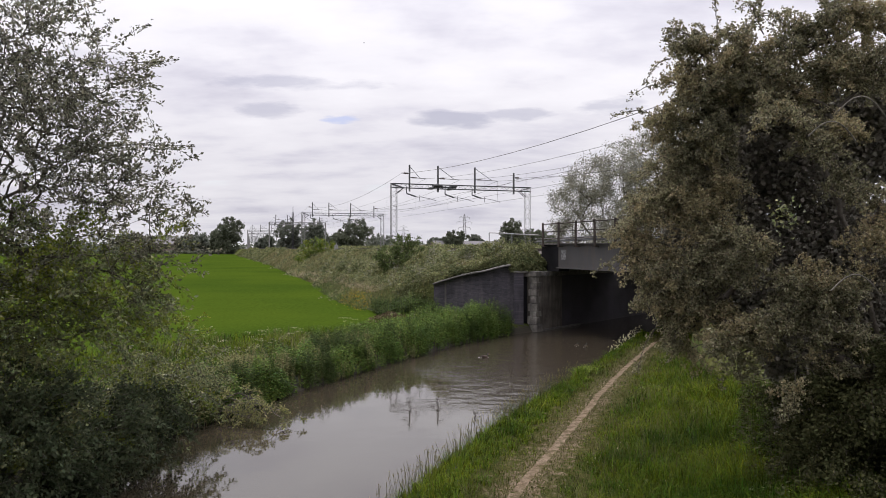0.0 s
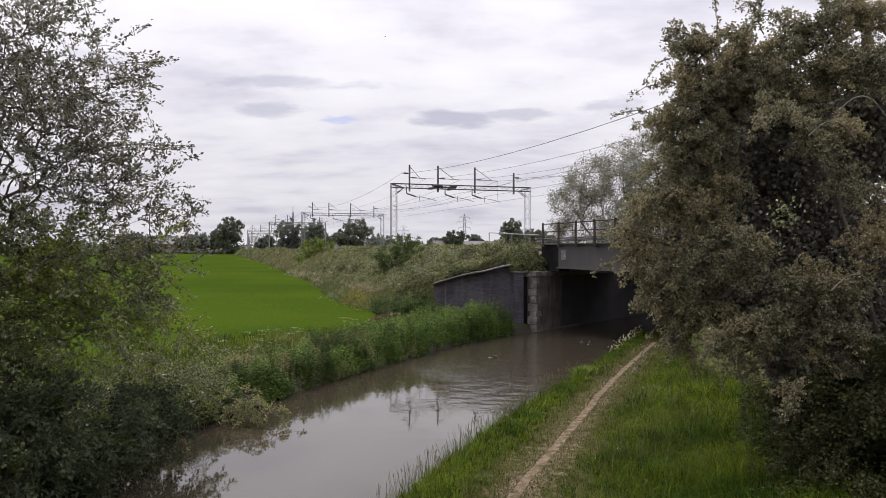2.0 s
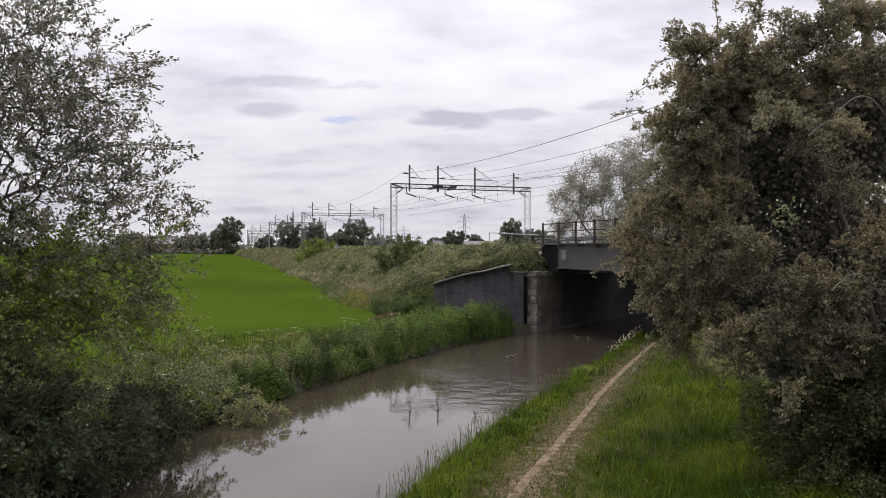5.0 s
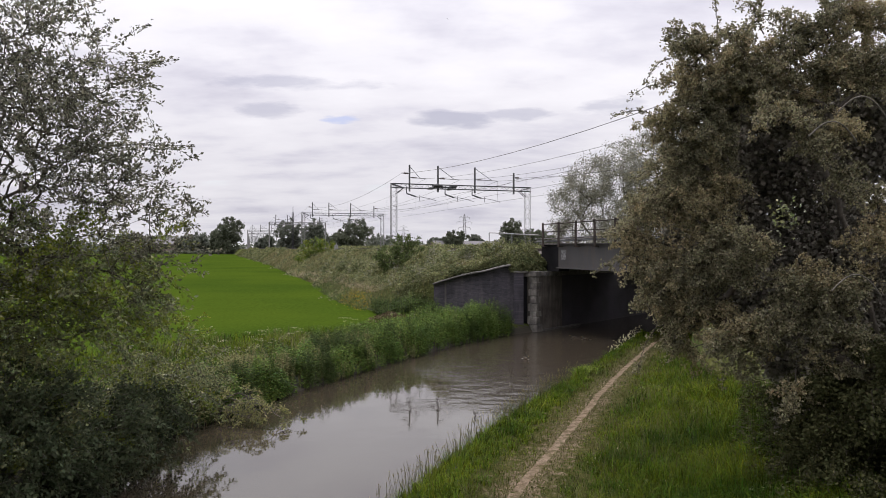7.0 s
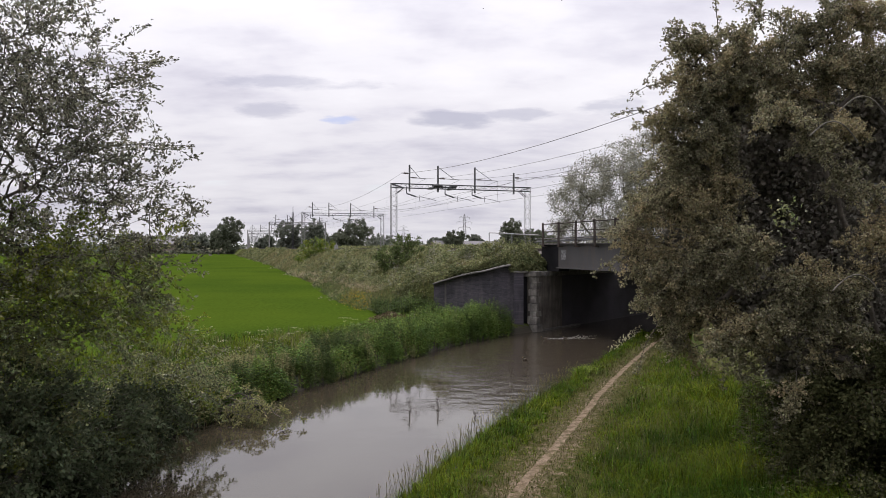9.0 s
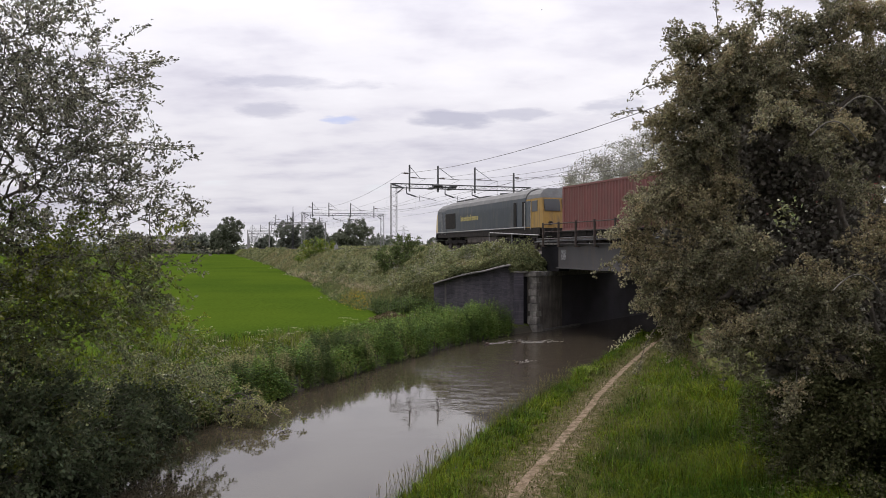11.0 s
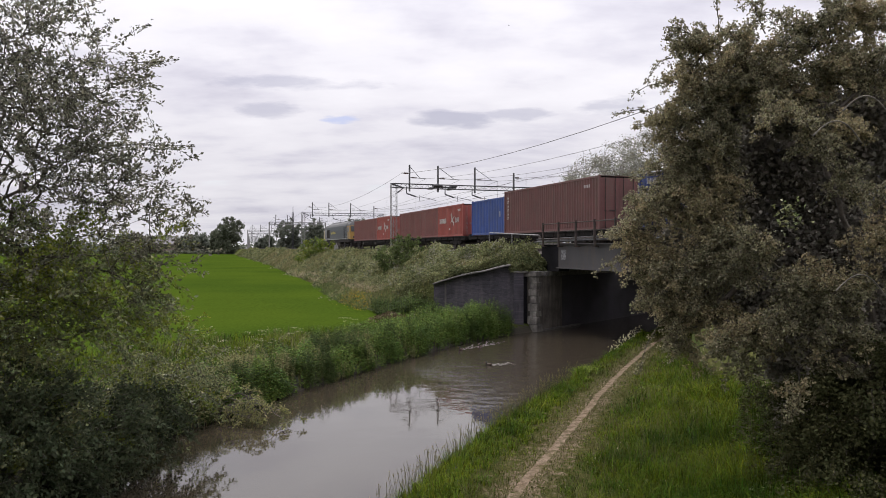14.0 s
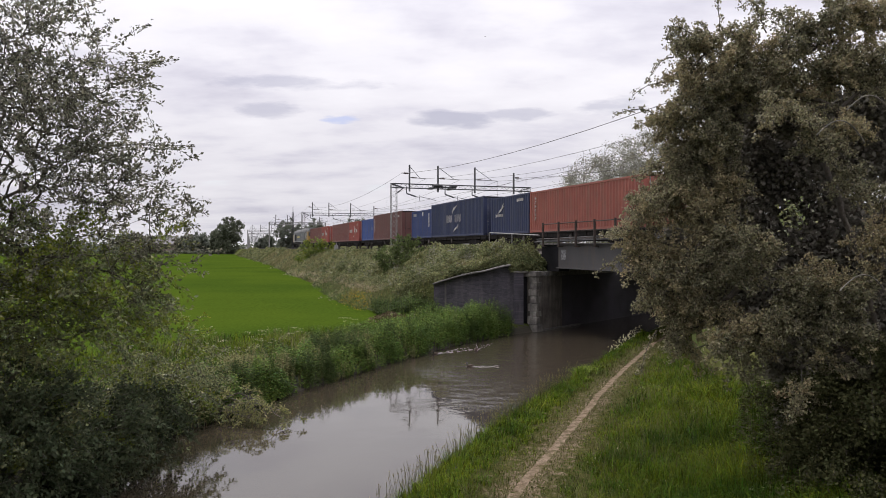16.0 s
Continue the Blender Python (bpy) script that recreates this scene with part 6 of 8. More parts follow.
def build_trees():
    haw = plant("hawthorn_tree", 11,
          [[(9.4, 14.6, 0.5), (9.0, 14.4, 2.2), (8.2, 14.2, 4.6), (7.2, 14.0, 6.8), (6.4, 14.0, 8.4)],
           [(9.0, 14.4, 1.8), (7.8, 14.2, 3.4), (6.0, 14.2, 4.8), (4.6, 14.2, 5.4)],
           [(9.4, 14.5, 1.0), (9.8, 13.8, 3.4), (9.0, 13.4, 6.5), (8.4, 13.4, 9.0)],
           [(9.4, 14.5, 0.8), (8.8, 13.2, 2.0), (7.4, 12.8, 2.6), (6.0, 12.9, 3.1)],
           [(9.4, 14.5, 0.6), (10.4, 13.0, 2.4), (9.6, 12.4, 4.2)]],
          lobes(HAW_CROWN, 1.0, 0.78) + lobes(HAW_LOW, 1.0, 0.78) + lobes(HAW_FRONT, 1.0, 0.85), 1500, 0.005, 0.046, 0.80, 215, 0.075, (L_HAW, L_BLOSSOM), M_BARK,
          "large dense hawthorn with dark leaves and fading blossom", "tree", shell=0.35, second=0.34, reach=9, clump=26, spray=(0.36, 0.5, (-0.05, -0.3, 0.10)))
    add_inner(haw)
    add_sprigs(haw)
    add_shoots(haw)
    SWAYING.append(haw)
    # out of view: coarse leaf mass added to shade the lower right
    plant("hawthorn_hedge", 18, [[(10.4, 9.5, 0.7), (10.3, 9.5, 2.5), (10.2, 9.4, 4.5)], [(10.4, 9.5, 0.9), (10.8, 11.2, 3.0)], [(10.4, 9.5, 0.9), (10.0, 7.4, 3.0)]],
          [(10.2, 10.6, 2.2, 1.5, 1.6, 1.6), (10.3, 10.2, 5.0, 1.6, 1.8, 1.8), (8.2, 8.0, 2.2, 1.6, 1.6, 1.6), (8.6, 8.2, 5.0, 1.6, 1.8, 1.8), (6.9, 5.6, 2.4, 1.7, 1.7, 2.0), (7.2, 5.6, 5.0, 1.6, 1.7, 1.8)], 700, 0.008, 0.11, 0.8, 36, 0.13, (L_HAW,), M_BARK,
          "unseen hawthorn mass added by the towpath to cast shade", "hedge", shell=0.5)
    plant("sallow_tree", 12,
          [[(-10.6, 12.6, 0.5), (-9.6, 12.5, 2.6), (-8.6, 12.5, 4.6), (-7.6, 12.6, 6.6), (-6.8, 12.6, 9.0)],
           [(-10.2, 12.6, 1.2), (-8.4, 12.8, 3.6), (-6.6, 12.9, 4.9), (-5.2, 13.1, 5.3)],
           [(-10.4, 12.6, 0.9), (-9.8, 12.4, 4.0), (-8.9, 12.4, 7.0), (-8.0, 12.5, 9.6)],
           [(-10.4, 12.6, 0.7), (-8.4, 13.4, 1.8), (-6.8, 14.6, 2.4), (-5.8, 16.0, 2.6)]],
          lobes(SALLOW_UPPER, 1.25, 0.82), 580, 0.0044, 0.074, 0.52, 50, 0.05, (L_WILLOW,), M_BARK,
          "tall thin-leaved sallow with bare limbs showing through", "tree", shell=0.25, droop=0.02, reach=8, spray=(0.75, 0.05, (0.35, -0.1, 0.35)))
    # the yellow second leaf colour stands for light on the inner leaves
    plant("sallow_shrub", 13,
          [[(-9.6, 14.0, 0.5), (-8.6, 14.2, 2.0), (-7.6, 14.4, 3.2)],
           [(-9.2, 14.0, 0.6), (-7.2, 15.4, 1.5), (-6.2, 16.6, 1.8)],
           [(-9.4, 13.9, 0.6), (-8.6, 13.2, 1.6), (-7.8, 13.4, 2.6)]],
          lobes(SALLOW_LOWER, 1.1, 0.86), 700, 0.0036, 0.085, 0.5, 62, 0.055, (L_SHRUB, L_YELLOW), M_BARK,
          "thick waterside sallow shrub, some leaves coloured yellow as if lit", "shrub", shell=0.4, second=0.36, reach=8, spray=(0.8, 0.2, (0.35, -0.1, 0.3)))
    # out of view: big-leaved lobes added to keep skylight off the lower left
    plant("sallow_hedge", 22, [[(-11.4, 12.4, 0.6), (-11.2, 12.4, 3.0), (-11.0, 12.2, 6.0)], [(-11.4, 12.4, 0.9), (-12.4, 15.0, 3.5)], [(-11.4, 12.4, 0.9), (-10.4, 9.6, 3.0)]],
          [(-11.2, 12.4, 2.4, 1.5, 1.8, 1.7), (-11.3, 12.3, 5.4, 1.6, 1.8, 1.9), (-12.9, 15.6, 3.0, 1.6, 1.8, 2.2), (-12.8, 15.4, 6.0, 1.5, 1.7, 1.8), (-9.9, 9.4, 2.4, 1.5, 1.6, 1.8), (-9.8, 9.0, 5.4, 1.4, 1.5, 1.8)], 500, 0.006, 0.14, 0.6, 36, 0.13, (L_WILLOW,), M_BARK,
          "unseen sallow mass added by the canal bank to cast shade", "hedge", shell=0.5)
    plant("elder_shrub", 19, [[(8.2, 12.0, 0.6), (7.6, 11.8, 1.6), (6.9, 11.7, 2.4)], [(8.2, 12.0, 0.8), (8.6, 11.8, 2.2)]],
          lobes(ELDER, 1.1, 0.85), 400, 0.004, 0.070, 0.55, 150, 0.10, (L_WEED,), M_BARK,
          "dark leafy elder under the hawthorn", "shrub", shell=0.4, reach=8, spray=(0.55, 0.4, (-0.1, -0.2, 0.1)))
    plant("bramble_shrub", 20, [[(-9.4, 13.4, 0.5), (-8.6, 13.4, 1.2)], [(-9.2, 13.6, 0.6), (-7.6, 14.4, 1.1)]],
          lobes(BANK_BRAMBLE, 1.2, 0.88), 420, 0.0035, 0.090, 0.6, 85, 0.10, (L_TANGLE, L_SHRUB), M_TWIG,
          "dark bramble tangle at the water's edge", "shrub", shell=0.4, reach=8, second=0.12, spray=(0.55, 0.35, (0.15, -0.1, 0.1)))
    plant("fallen_willow_spray", 14, [[(-6.4, 19.9, 0.3), (-5.6, 19.6, 0.75), (-4.8, 19.3, 0.5), (-4.1, 19.0, 0.1)], [(-6.3, 19.9, 0.3), (-5.7, 19.2, 0.35), (-4.9, 18.8, 0.15)]],
          [(-5.5, 19.5, 0.62, 0.45, 0.4, 0.2), (-4.8, 19.2, 0.42, 0.5, 0.35, 0.14), (-4.3, 19.0, 0.14, 0.4, 0.25, 0.06), (-5.3, 19.0, 0.2, 0.45, 0.3, 0.1), (-5.9, 19.7, 0.35, 0.4, 0.4, 0.25)], 85, 0.006, 0.085, 0.4, 26, 0.03, (L_SPRAY,), M_TWIG,
          "olive-green leafy willow branch trailing over the water", "branch", shell=0.3, step=0.2, reach=6, spray=(0.42, 0.35, (0.6, -0.3, 0.1)))
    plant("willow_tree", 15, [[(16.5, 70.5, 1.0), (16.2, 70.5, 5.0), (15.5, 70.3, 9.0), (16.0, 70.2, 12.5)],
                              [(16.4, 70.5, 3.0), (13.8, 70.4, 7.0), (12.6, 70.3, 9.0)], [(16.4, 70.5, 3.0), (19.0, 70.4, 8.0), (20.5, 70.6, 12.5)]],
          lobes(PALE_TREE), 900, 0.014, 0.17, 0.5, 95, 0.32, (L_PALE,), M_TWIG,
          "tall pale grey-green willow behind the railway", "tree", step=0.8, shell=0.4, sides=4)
    # scrub on the embankment
    p = at(14.4, 50.8)
    plant("embankment_shrub", 16, [[(p.x, p.y, 2.8), (p.x, p.y, 4.4)], [(p.x, p.y, 3.0), (p.x - 1.0, p.y, 4.0)]],
          [(p.x + 0.1, p.y, 4.75, 0.8, 0.8, 0.7), (p.x - 0.7, p.y, 4.1, 0.8, 0.8, 0.7), (p.x + 0.75, p.y - 0.4, 4.3, 0.7, 0.8, 0.7), (p.x - 0.2, p.y - 0.6, 3.5, 1.0, 0.8, 0.7), (p.x + 0.9, p.y, 5.0, 0.4, 0.4, 0.4)], 150, 0.01, 0.12, 0.6, 60, 0.09, (L_SHADE,), M_TWIG,
          "spreading green shrub near the top of the embankment", "shrub", group="embankment shrubs", reach=7, spray=(0.45, 0.1, (0, 0, 0.3)))
    p = at(15.6, 99.0)
    plant("embankment_shrub", 17, [[(p.x, p.y, 2.6), (p.x, p.y, 4.4)]],
          [(p.x, p.y, 4.9, 1.5, 1.4, 1.3), (p.x + 1.6, p.y + 1.0, 4.4, 1.3, 1.4, 1.2), (p.x - 1.0, p.y, 3.6, 1.2, 1.2, 1.1), (p.x - 0.6, p.y - 1.5, 2.6, 1.0, 1.0, 0.9)], 160, 0.01, 0.2, 0.6, 36, 0.22, (L_YELLOW, L_NETTLE), M_TWIG,
          "yellow-green shrub on the embankment slope", "shrub", group="embankment shrubs", second=0.35, clump=4, step=0.5)


build_trees()


def far_tree(seed, x, y, z0, top, wide, mat, label="dark leafy tree in the distance", leaf=0.0):
    rng = random.Random(seed)
    h = top - z0
    stems = [[(x, y, z0), (x + rng.uniform(-0.05, 0.05) * wide, y, z0 + h * 0.35), (x, y, z0 + h * 0.75)]]
    bl = []
    for k in range(7):
        f = (k + 0.5) / 7
        r = wide * 0.5 * (0.55 + 0.28 * math.sin(math.pi * (0.1 + 0.75 * f)))
        bl.append((x + rng.uniform(-1, 1) * (wide * 0.5 - r * 0.7), y + rng.uniform(-1, 1) * wide * 0.2, z0 + h * (0.08 + 0.78 * f), r, r, h * 0.14 + r * 0.12))
    size = leaf or max(0.35, y / 1268 * 2.6)
    plant("tree", seed, stems, bl, 190, 0.03, size * 1.0, 0.75, 55, wide * 0.04, (mat,), M_BARK, label, "tree", "distant trees", step=wide * 0.12, shell=0.5, sides=3, reach=7, spray=(wide * 0.13, 0.15, (0, 0, 0.25)))


FAR_TREES = [(-85.5, 285, 2.2, 16.8, 11.0), (-91.0, 292, 2.2, 12.0, 7.0), (-51.5, 245, 2.5, 14.6, 8.0), (-44.0, 240, 2.5, 14.2, 7.0), (-25.0, 205, 2.5, 13.0, 8.6), (-29.5, 206, 2.5, 10.0, 5.0),
             (-20.0, 240, 2.5, 9.0, 8.0), (5.2, 300, 2.5, 12.0, 8.0), (14.5, 330, 2.5, 10.5, 7.0), (18.4, 195, 2.5, 12.4, 6.5), (23.5, 198, 2.5, 10.2, 5.5)]
FAR_TREES_2 = [(-3.6, 340, 2.5, 9.5, 8.0), (-145, 430, 2.5, 13.0, 16.0), (-160, 440, 2.5, 11.5, 14.0), (-132, 425, 2.5, 11.0, 9.0), (-43.0, 262, 2.5, 9.5, 9.0), (-54, 300, 2.5, 11.0, 9.0), (-70, 380, 2.5, 14.0, 10.0), (36.0, 260, 2.5, 10.5, 10.0),
               (-205, 520, 2.5, 13, 16), (-235, 540, 2.5, 15, 18), (-82, 330, 2.5, 10, 8)]
# some distant trees take the leaf colour that carries painted haze
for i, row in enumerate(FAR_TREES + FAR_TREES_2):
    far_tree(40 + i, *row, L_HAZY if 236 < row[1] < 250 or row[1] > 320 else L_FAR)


def build_far_woods():
    rng = np.random.default_rng(8)
    x = rng.uniform(-900, 700, 26000)
    y = 620 + wavy(x, x * 0, 60) * 120 + rng.uniform(-40, 40, len(x))
    top = 6.5 + wavy(x, y, 9) * 1.6 + wavy(x, y, 33, 5) * 2.0
    z = 2.0 + top * rng.uniform(0, 1, len(x)) ** 0.7
    ob = leaves("far_woods", np.stack([x, y, z], 1), rng.normal(size=(len(x), 3)), 2.2, 0.8, L_FAR, rng)
    tagged(ob, "low line of far hedges and woods on the horizon", "woodland", kind="stuff")
    # hedge where the field ends
    x = rng.uniform(-220, -78, 9000)
    y = 293 + rng.uniform(-1, 1, len(x))
    z = 2.2 + rng.uniform(0, 1, len(x)) * (1.3 + wavy(x, y, 4) * 0.4)
    ob = leaves("field_hedge", np.stack([x, y, z], 1), rng.normal(size=(len(x), 3)), 0.7, 0.7, L_FAR, rng)
    tagged(ob, "clipped dark hedge at the end of the field", "hedge", kind="stuff")


build_far_woods()


def house(x, y, z, long, deep, wall, roof, turn, brick):
    h = empty("house", pose(x, y, z, 0, 0, turn))
    bm = bmesh.new()
    box(bm, -long / 2, long / 2, -deep / 2, deep / 2, 0, wall)
    v = [bm.verts.new(p) for p in ((-long / 2, -deep / 2, wall), (-long / 2, deep / 2, wall), (-long / 2, 0, roof), (long / 2, -deep / 2, wall), (long / 2, deep / 2, wall), (long / 2, 0, roof))]
    bm.faces.new((v[0], v[1], v[2])), bm.faces.new((v[3], v[5], v[4]))
    part("wall", bm, brick, h)
    for s in (-1, 1):
        bm = bmesh.new()
        q = [(-long / 2 - 0.4, s * (deep / 2 + 0.4), wall - 0.3), (long / 2 + 0.4, s * (deep / 2 + 0.4), wall - 0.3), (long / 2 + 0.4, 0, roof + 0.1), (-long / 2 - 0.4, 0, roof + 0.1)]
        a = [bm.verts.new(p) for p in q]
        b = [bm.verts.new((p[0], p[1], p[2] + 0.25)) for p in q]
        bm.faces.new(a), bm.faces.new(b)
        for i in range(4):
            bm.faces.new((a[i], a[(i + 1) % 4], b[(i + 1) % 4], b[i]))
        bmesh.ops.recalc_face_normals(bm, faces=bm.faces)
        part("roof", bm, M_ROOFTILE, h)
    for k in (-0.3, 0.0, 0.3):
        bm = bmesh.new()
        box(bm, k * long - 0.6, k * long + 0.6, -deep / 2 - 0.05, -deep / 2 + 0.05, wall * 0.45, wall * 0.8)
        part("window", bm, M_GLASSDARK, h)
    tagged(h, "far farm building with a grey pitched roof", "house", "far buildings")


M_ROOFTILE = material("grey_roof", (0.22, 0.21, 0.22), 0.7, scale=2, fine=20, second=(0.16, 0.15, 0.15))
M_HOUSE = material("far_house_brick", (0.24, 0.19, 0.165), 0.8, scale=2, fine=20, second=(0.19, 0.15, 0.13))
house(0.5, 300, 2.2, 12, 8, 2.6, 5.4, 40, M_HOUSE)
house(15.0, 320, 2.4, 16, 7, 3.0, 5.2, 5, M_ROOFTILE)
house(-172, 430, 2.4, 22, 9, 5.0, 8.5, 10, M_HOUSE)


def slope_place(n, s):
    """Places on the embankment's slope, by distance across and along."""
    x, y = 0.9442 * n - 0.3294 * s, 0.3294 * n + 0.9442 * s
    toe = toe_of(s)
    k = np.clip((n - toe) / (17.4 - toe), 0, 1)
    zg = field_level(y) - 0.2
    z = zg + (4.45 - zg) * k ** 0.92 + (wavy(x, y, 1.7) * 0.09 + wavy(x, y, 5.0, 3) * 0.14) * np.sin(np.pi * k)
    z = bank_trim(n, s - slope_start(n), z)
    return np.stack([x, y, z], 1)


def build_slope_growth():
    rng = np.random.default_rng(21)
    # tall rough grass
    m = 70000
    s = 38 + rng.uniform(0, 1, m) ** 1.8 * 230
    toe = toe_of(s)
    n = toe + rng.uniform(-0.02, 1.05, m) * (17.4 - toe)
    keep = s > slope_start(n) + 0.1
    p = slope_place(n[keep], s[keep])
    h = (0.26 + 0.16 * wavy(p[:, 0], p[:, 1], 2.5, 7)) * np.where(n[keep] > 16.3, 0.5, 1.0)
    far = np.clip(p[:, 1] / 50, 1, 3)
    tall = wavy(p[:, 0], p[:, 1], 3.0, 2) + rng.normal(size=len(p)) * 0.5 > 0.1
    tagged(blades("rough_grass", p[tall], h[tall], 0.035 * far[tall], 0.5, L_GRASSDRY, rng), "tall dry seeding grass on the embankment", "grass", kind="stuff")
    tagged(blades("green_grass", p[~tall], h[~tall], 0.04 * far[~tall], 0.6, L_BANKGRASS, rng), "rough green grass on the embankment", "grass", kind="stuff")
    # taller dry stalks in drifts
    m = 16000
    s = 38.5 + rng.uniform(0, 1, m) ** 1.5 * 120
    toe = toe_of(s)
    n = toe + rng.uniform(0.05, 0.95, m) * (17.0 - toe)
    ok = (s > slope_start(n) + 0.3) & (wavy(n, s, 2.2, 6) + rng.normal(size=m) * 0.3 > 0.2)
    p = slope_place(n[ok], s[ok])
    tagged(blades("dry_stalks", p, np.full(len(p), 0.55), 0.022 * np.clip(p[:, 1] / 50, 1, 3), 0.5, L_DRY, rng), "drifts of dry stalks on the embankment", "grass", kind="stuff")
    # a pale trodden line of dead grass along the bank
    m = 11000
    s = rng.uniform(46, 98, m)
    n = 11.6 + 0.012 * (s - 45) + rng.normal(size=m) * 0.22 + wavy(s, s * 0, 6) * 0.2
    p = slope_place(n, s)
    tagged(blades("dead_grass", p, np.full(m, 0.36), 0.05, 1.1, L_STRAW, rng), "pale line of dead grass along the bank", "grass", kind="stuff")
    # a crumbled heap of bare soil at the field's corner
    m = 900
    x, y = -2.75 + rng.normal(size=m) * 0.42, 37.3 + rng.normal(size=m) * 0.45
    z = 0.95 + np.maximum(0, 0.42 - 0.3 * np.hypot((x + 2.7) / 0.9, (y - 37.2) / 0.6)) + rng.uniform(0, 0.05, m)
    tagged(leaves("soil_heap", np.stack([x, y, z], 1), rng.normal(size=(m, 3)), 0.12, 0.8, M_PATH, rng, 0.3), "crumbled heap of bare soil and dead stalks", "soil", kind="stuff")
    # low scrub on the far edge of the railway
    m = 26000
    s = 36 + rng.uniform(0, 1, m) ** 1.5 * 240
    n = rng.uniform(33.6, 37.0, m)
    far_z = 4.25 + rng.uniform(0, 1, m) * (0.85 + 0.2 * wavy(s, n, 3.0))
    q = np.stack([0.9442 * n - 0.3294 * s, 0.3294 * n + 0.9442 * s, far_z], 1)
    tagged(leaves("lineside_scrub", q, rng.normal(size=q.shape), 0.16 + 0.0012 * s, 0.7, L_BRAMBLE, rng), "low scrub along the far edge of the railway", "scrub", kind="stuff")
    # bramble and ivy, thickest beside the bridge
    m = 150000
    s = 37.8 + rng.uniform(0, 1, m) ** 1.5 * 75
    n = 17.9 - rng.uniform(0, 1, m) ** 1.3 * 6.5
    keep = (s > slope_start(n) - 0.1) & (wavy(n, s, 1.1, 3) > -0.9 + (s - 38) * 0.030) & (n > toe_of(s))
    n, s = n[keep], s[keep]
    p = slope_place(n, s)
    mound = np.clip(0.50 + 0.65 * wavy(p[:, 0], p[:, 1], 1.9, 1) + 0.50 * wavy(p[:, 0], p[:, 1], 0.8, 4), 0.04, 1.6) * np.clip(1.2 - (s - 38) * 0.012, 0.4, 1) * np.where(n > 15.8, np.clip(1.25 - (s - 40) * 0.16, 0.22, 1), 1.0)
    p[:, 2] += mound * rng.uniform(0, 1, len(p)) ** 0.5
    way = rng.normal(size=p.shape)
    way[:, 2] = np.abs(way[:, 2]) * 0.5
    sprig = wavy(p[:, 0], p[:, 1], 0.8, 8) + rng.normal(size=len(p)) * 0.3 > 0.75
    tagged(leaves("bramble_shoots", p[sprig] + np.array([[0, 0, 0.06]]), way[sprig], 0.11, 0.7, L_PALE, rng), "pale young bramble shoots and flower heads over the thicket", "bramble", kind="stuff")
    p, way, s = p[~sprig], way[~sprig], s[~sprig]
    tagged(leaves("bramble_thicket", p, way, 0.105 + 0.0022 * (s - 38), 0.75, L_BRAMBLE, rng), "tangled bramble and ivy over the bank by the bridge", "bramble", kind="stuff")
    # separate bramble mounds out along the slope
    heaps = 120
    hs = 50 + rng.uniform(0, 1, heaps) ** 1.3 * 190
    hn = toe_of(hs) + rng.uniform(0.0, 1.0, heaps) * (17.6 - toe_of(hs))
    wide, tall = rng.uniform(0.6, 1.5, heaps), rng.uniform(0.3, 0.8, heaps)
    i = np.repeat(np.arange(heaps), 190)
    dn, ds = rng.normal(size=len(i)) * 0.5, rng.normal(size=len(i)) * 0.6
    p = slope_place(hn[i] + dn * wide[i], hs[i] + ds * wide[i] * 1.6)
    p[:, 2] += tall[i] * np.exp(-(dn ** 2 + ds ** 2)) * rng.uniform(0.3, 1, len(i))
    tagged(leaves("bramble_mounds", p, rng.normal(size=p.shape), 0.10 + 0.0011 * hs[i], 0.75, L_BRAMBLE, rng), "rounded bramble mounds along the embankment", "bramble", kind="stuff")
    # ivy heaped on the ledge between wing wall and girder
    m = 13000
    n = rng.uniform(16.9, 19.7, m)
    s = 36.6 + np.maximum(n - 18, 0) * 0.61 + np.abs(rng.normal(size=m)) * 0.75
    z = 3.36 + rng.uniform(0, 1, m) ** 0.7 * np.clip(0.25 + 1.0 * (s - 36.4), 0.15, 1.75) * np.clip(1.3 - (n - 18.0) * 0.6, 0.2, 1) * (0.95 + 0.3 * wavy(s, n, 0.5))
    p = np.stack([0.9442 * n - 0.3294 * s, 0.3294 * n + 0.9442 * s, z], 1)
    tagged(leaves("ivy", p, rng.normal(size=p.shape), 0.105, 0.8, L_BRAMBLE, rng), "ivy and bramble heaped on the bridge ledge", "ivy", kind="stuff")
    # trails that hang over the wing wall's coping
    m = 7000
    n = rng.uniform(13.2, 17.3, m)
    s = slope_start(n) + np.abs(rng.normal(size=m)) * 0.45 - 0.42
    p = slope_place(n, np.maximum(s, slope_start(n) + 0.02))
    p[:, 0], p[:, 1] = 0.9442 * n - 0.3294 * s, 0.3294 * n + 0.9442 * s
    p[:, 2] += 0.05 + rng.uniform(0, 1, m) * np.clip(0.34 + 0.35 * wavy(n, s, 0.5, 2), 0.02, 0.8)
    tagged(leaves("coping_bramble", p, rng.normal(size=p.shape), 0.10, 0.75, L_BRAMBLE, rng), "bramble trailing over the wing wall's coping", "bramble", kind="stuff")
    # low green herbs at the foot of the slope
    m = 9000
    s = 38.6 + rng.uniform(0, 1, m) ** 1.2 * 26
    n = toe_of(s) + np.abs(rng.normal(size=m)) * 1.5 - 0.3
    ok = (s > slope_start(n) + 0.2) & (wavy(n, s, 0.9, 5) > -0.35)
    p = slope_place(n[ok], s[ok])
    p[:, 2] += rng.uniform(0, 0.45, len(p)) * np.clip(0.6 + 0.6 * wavy(p[:, 0], p[:, 1], 0.7, 2), 0.1, 1.2)
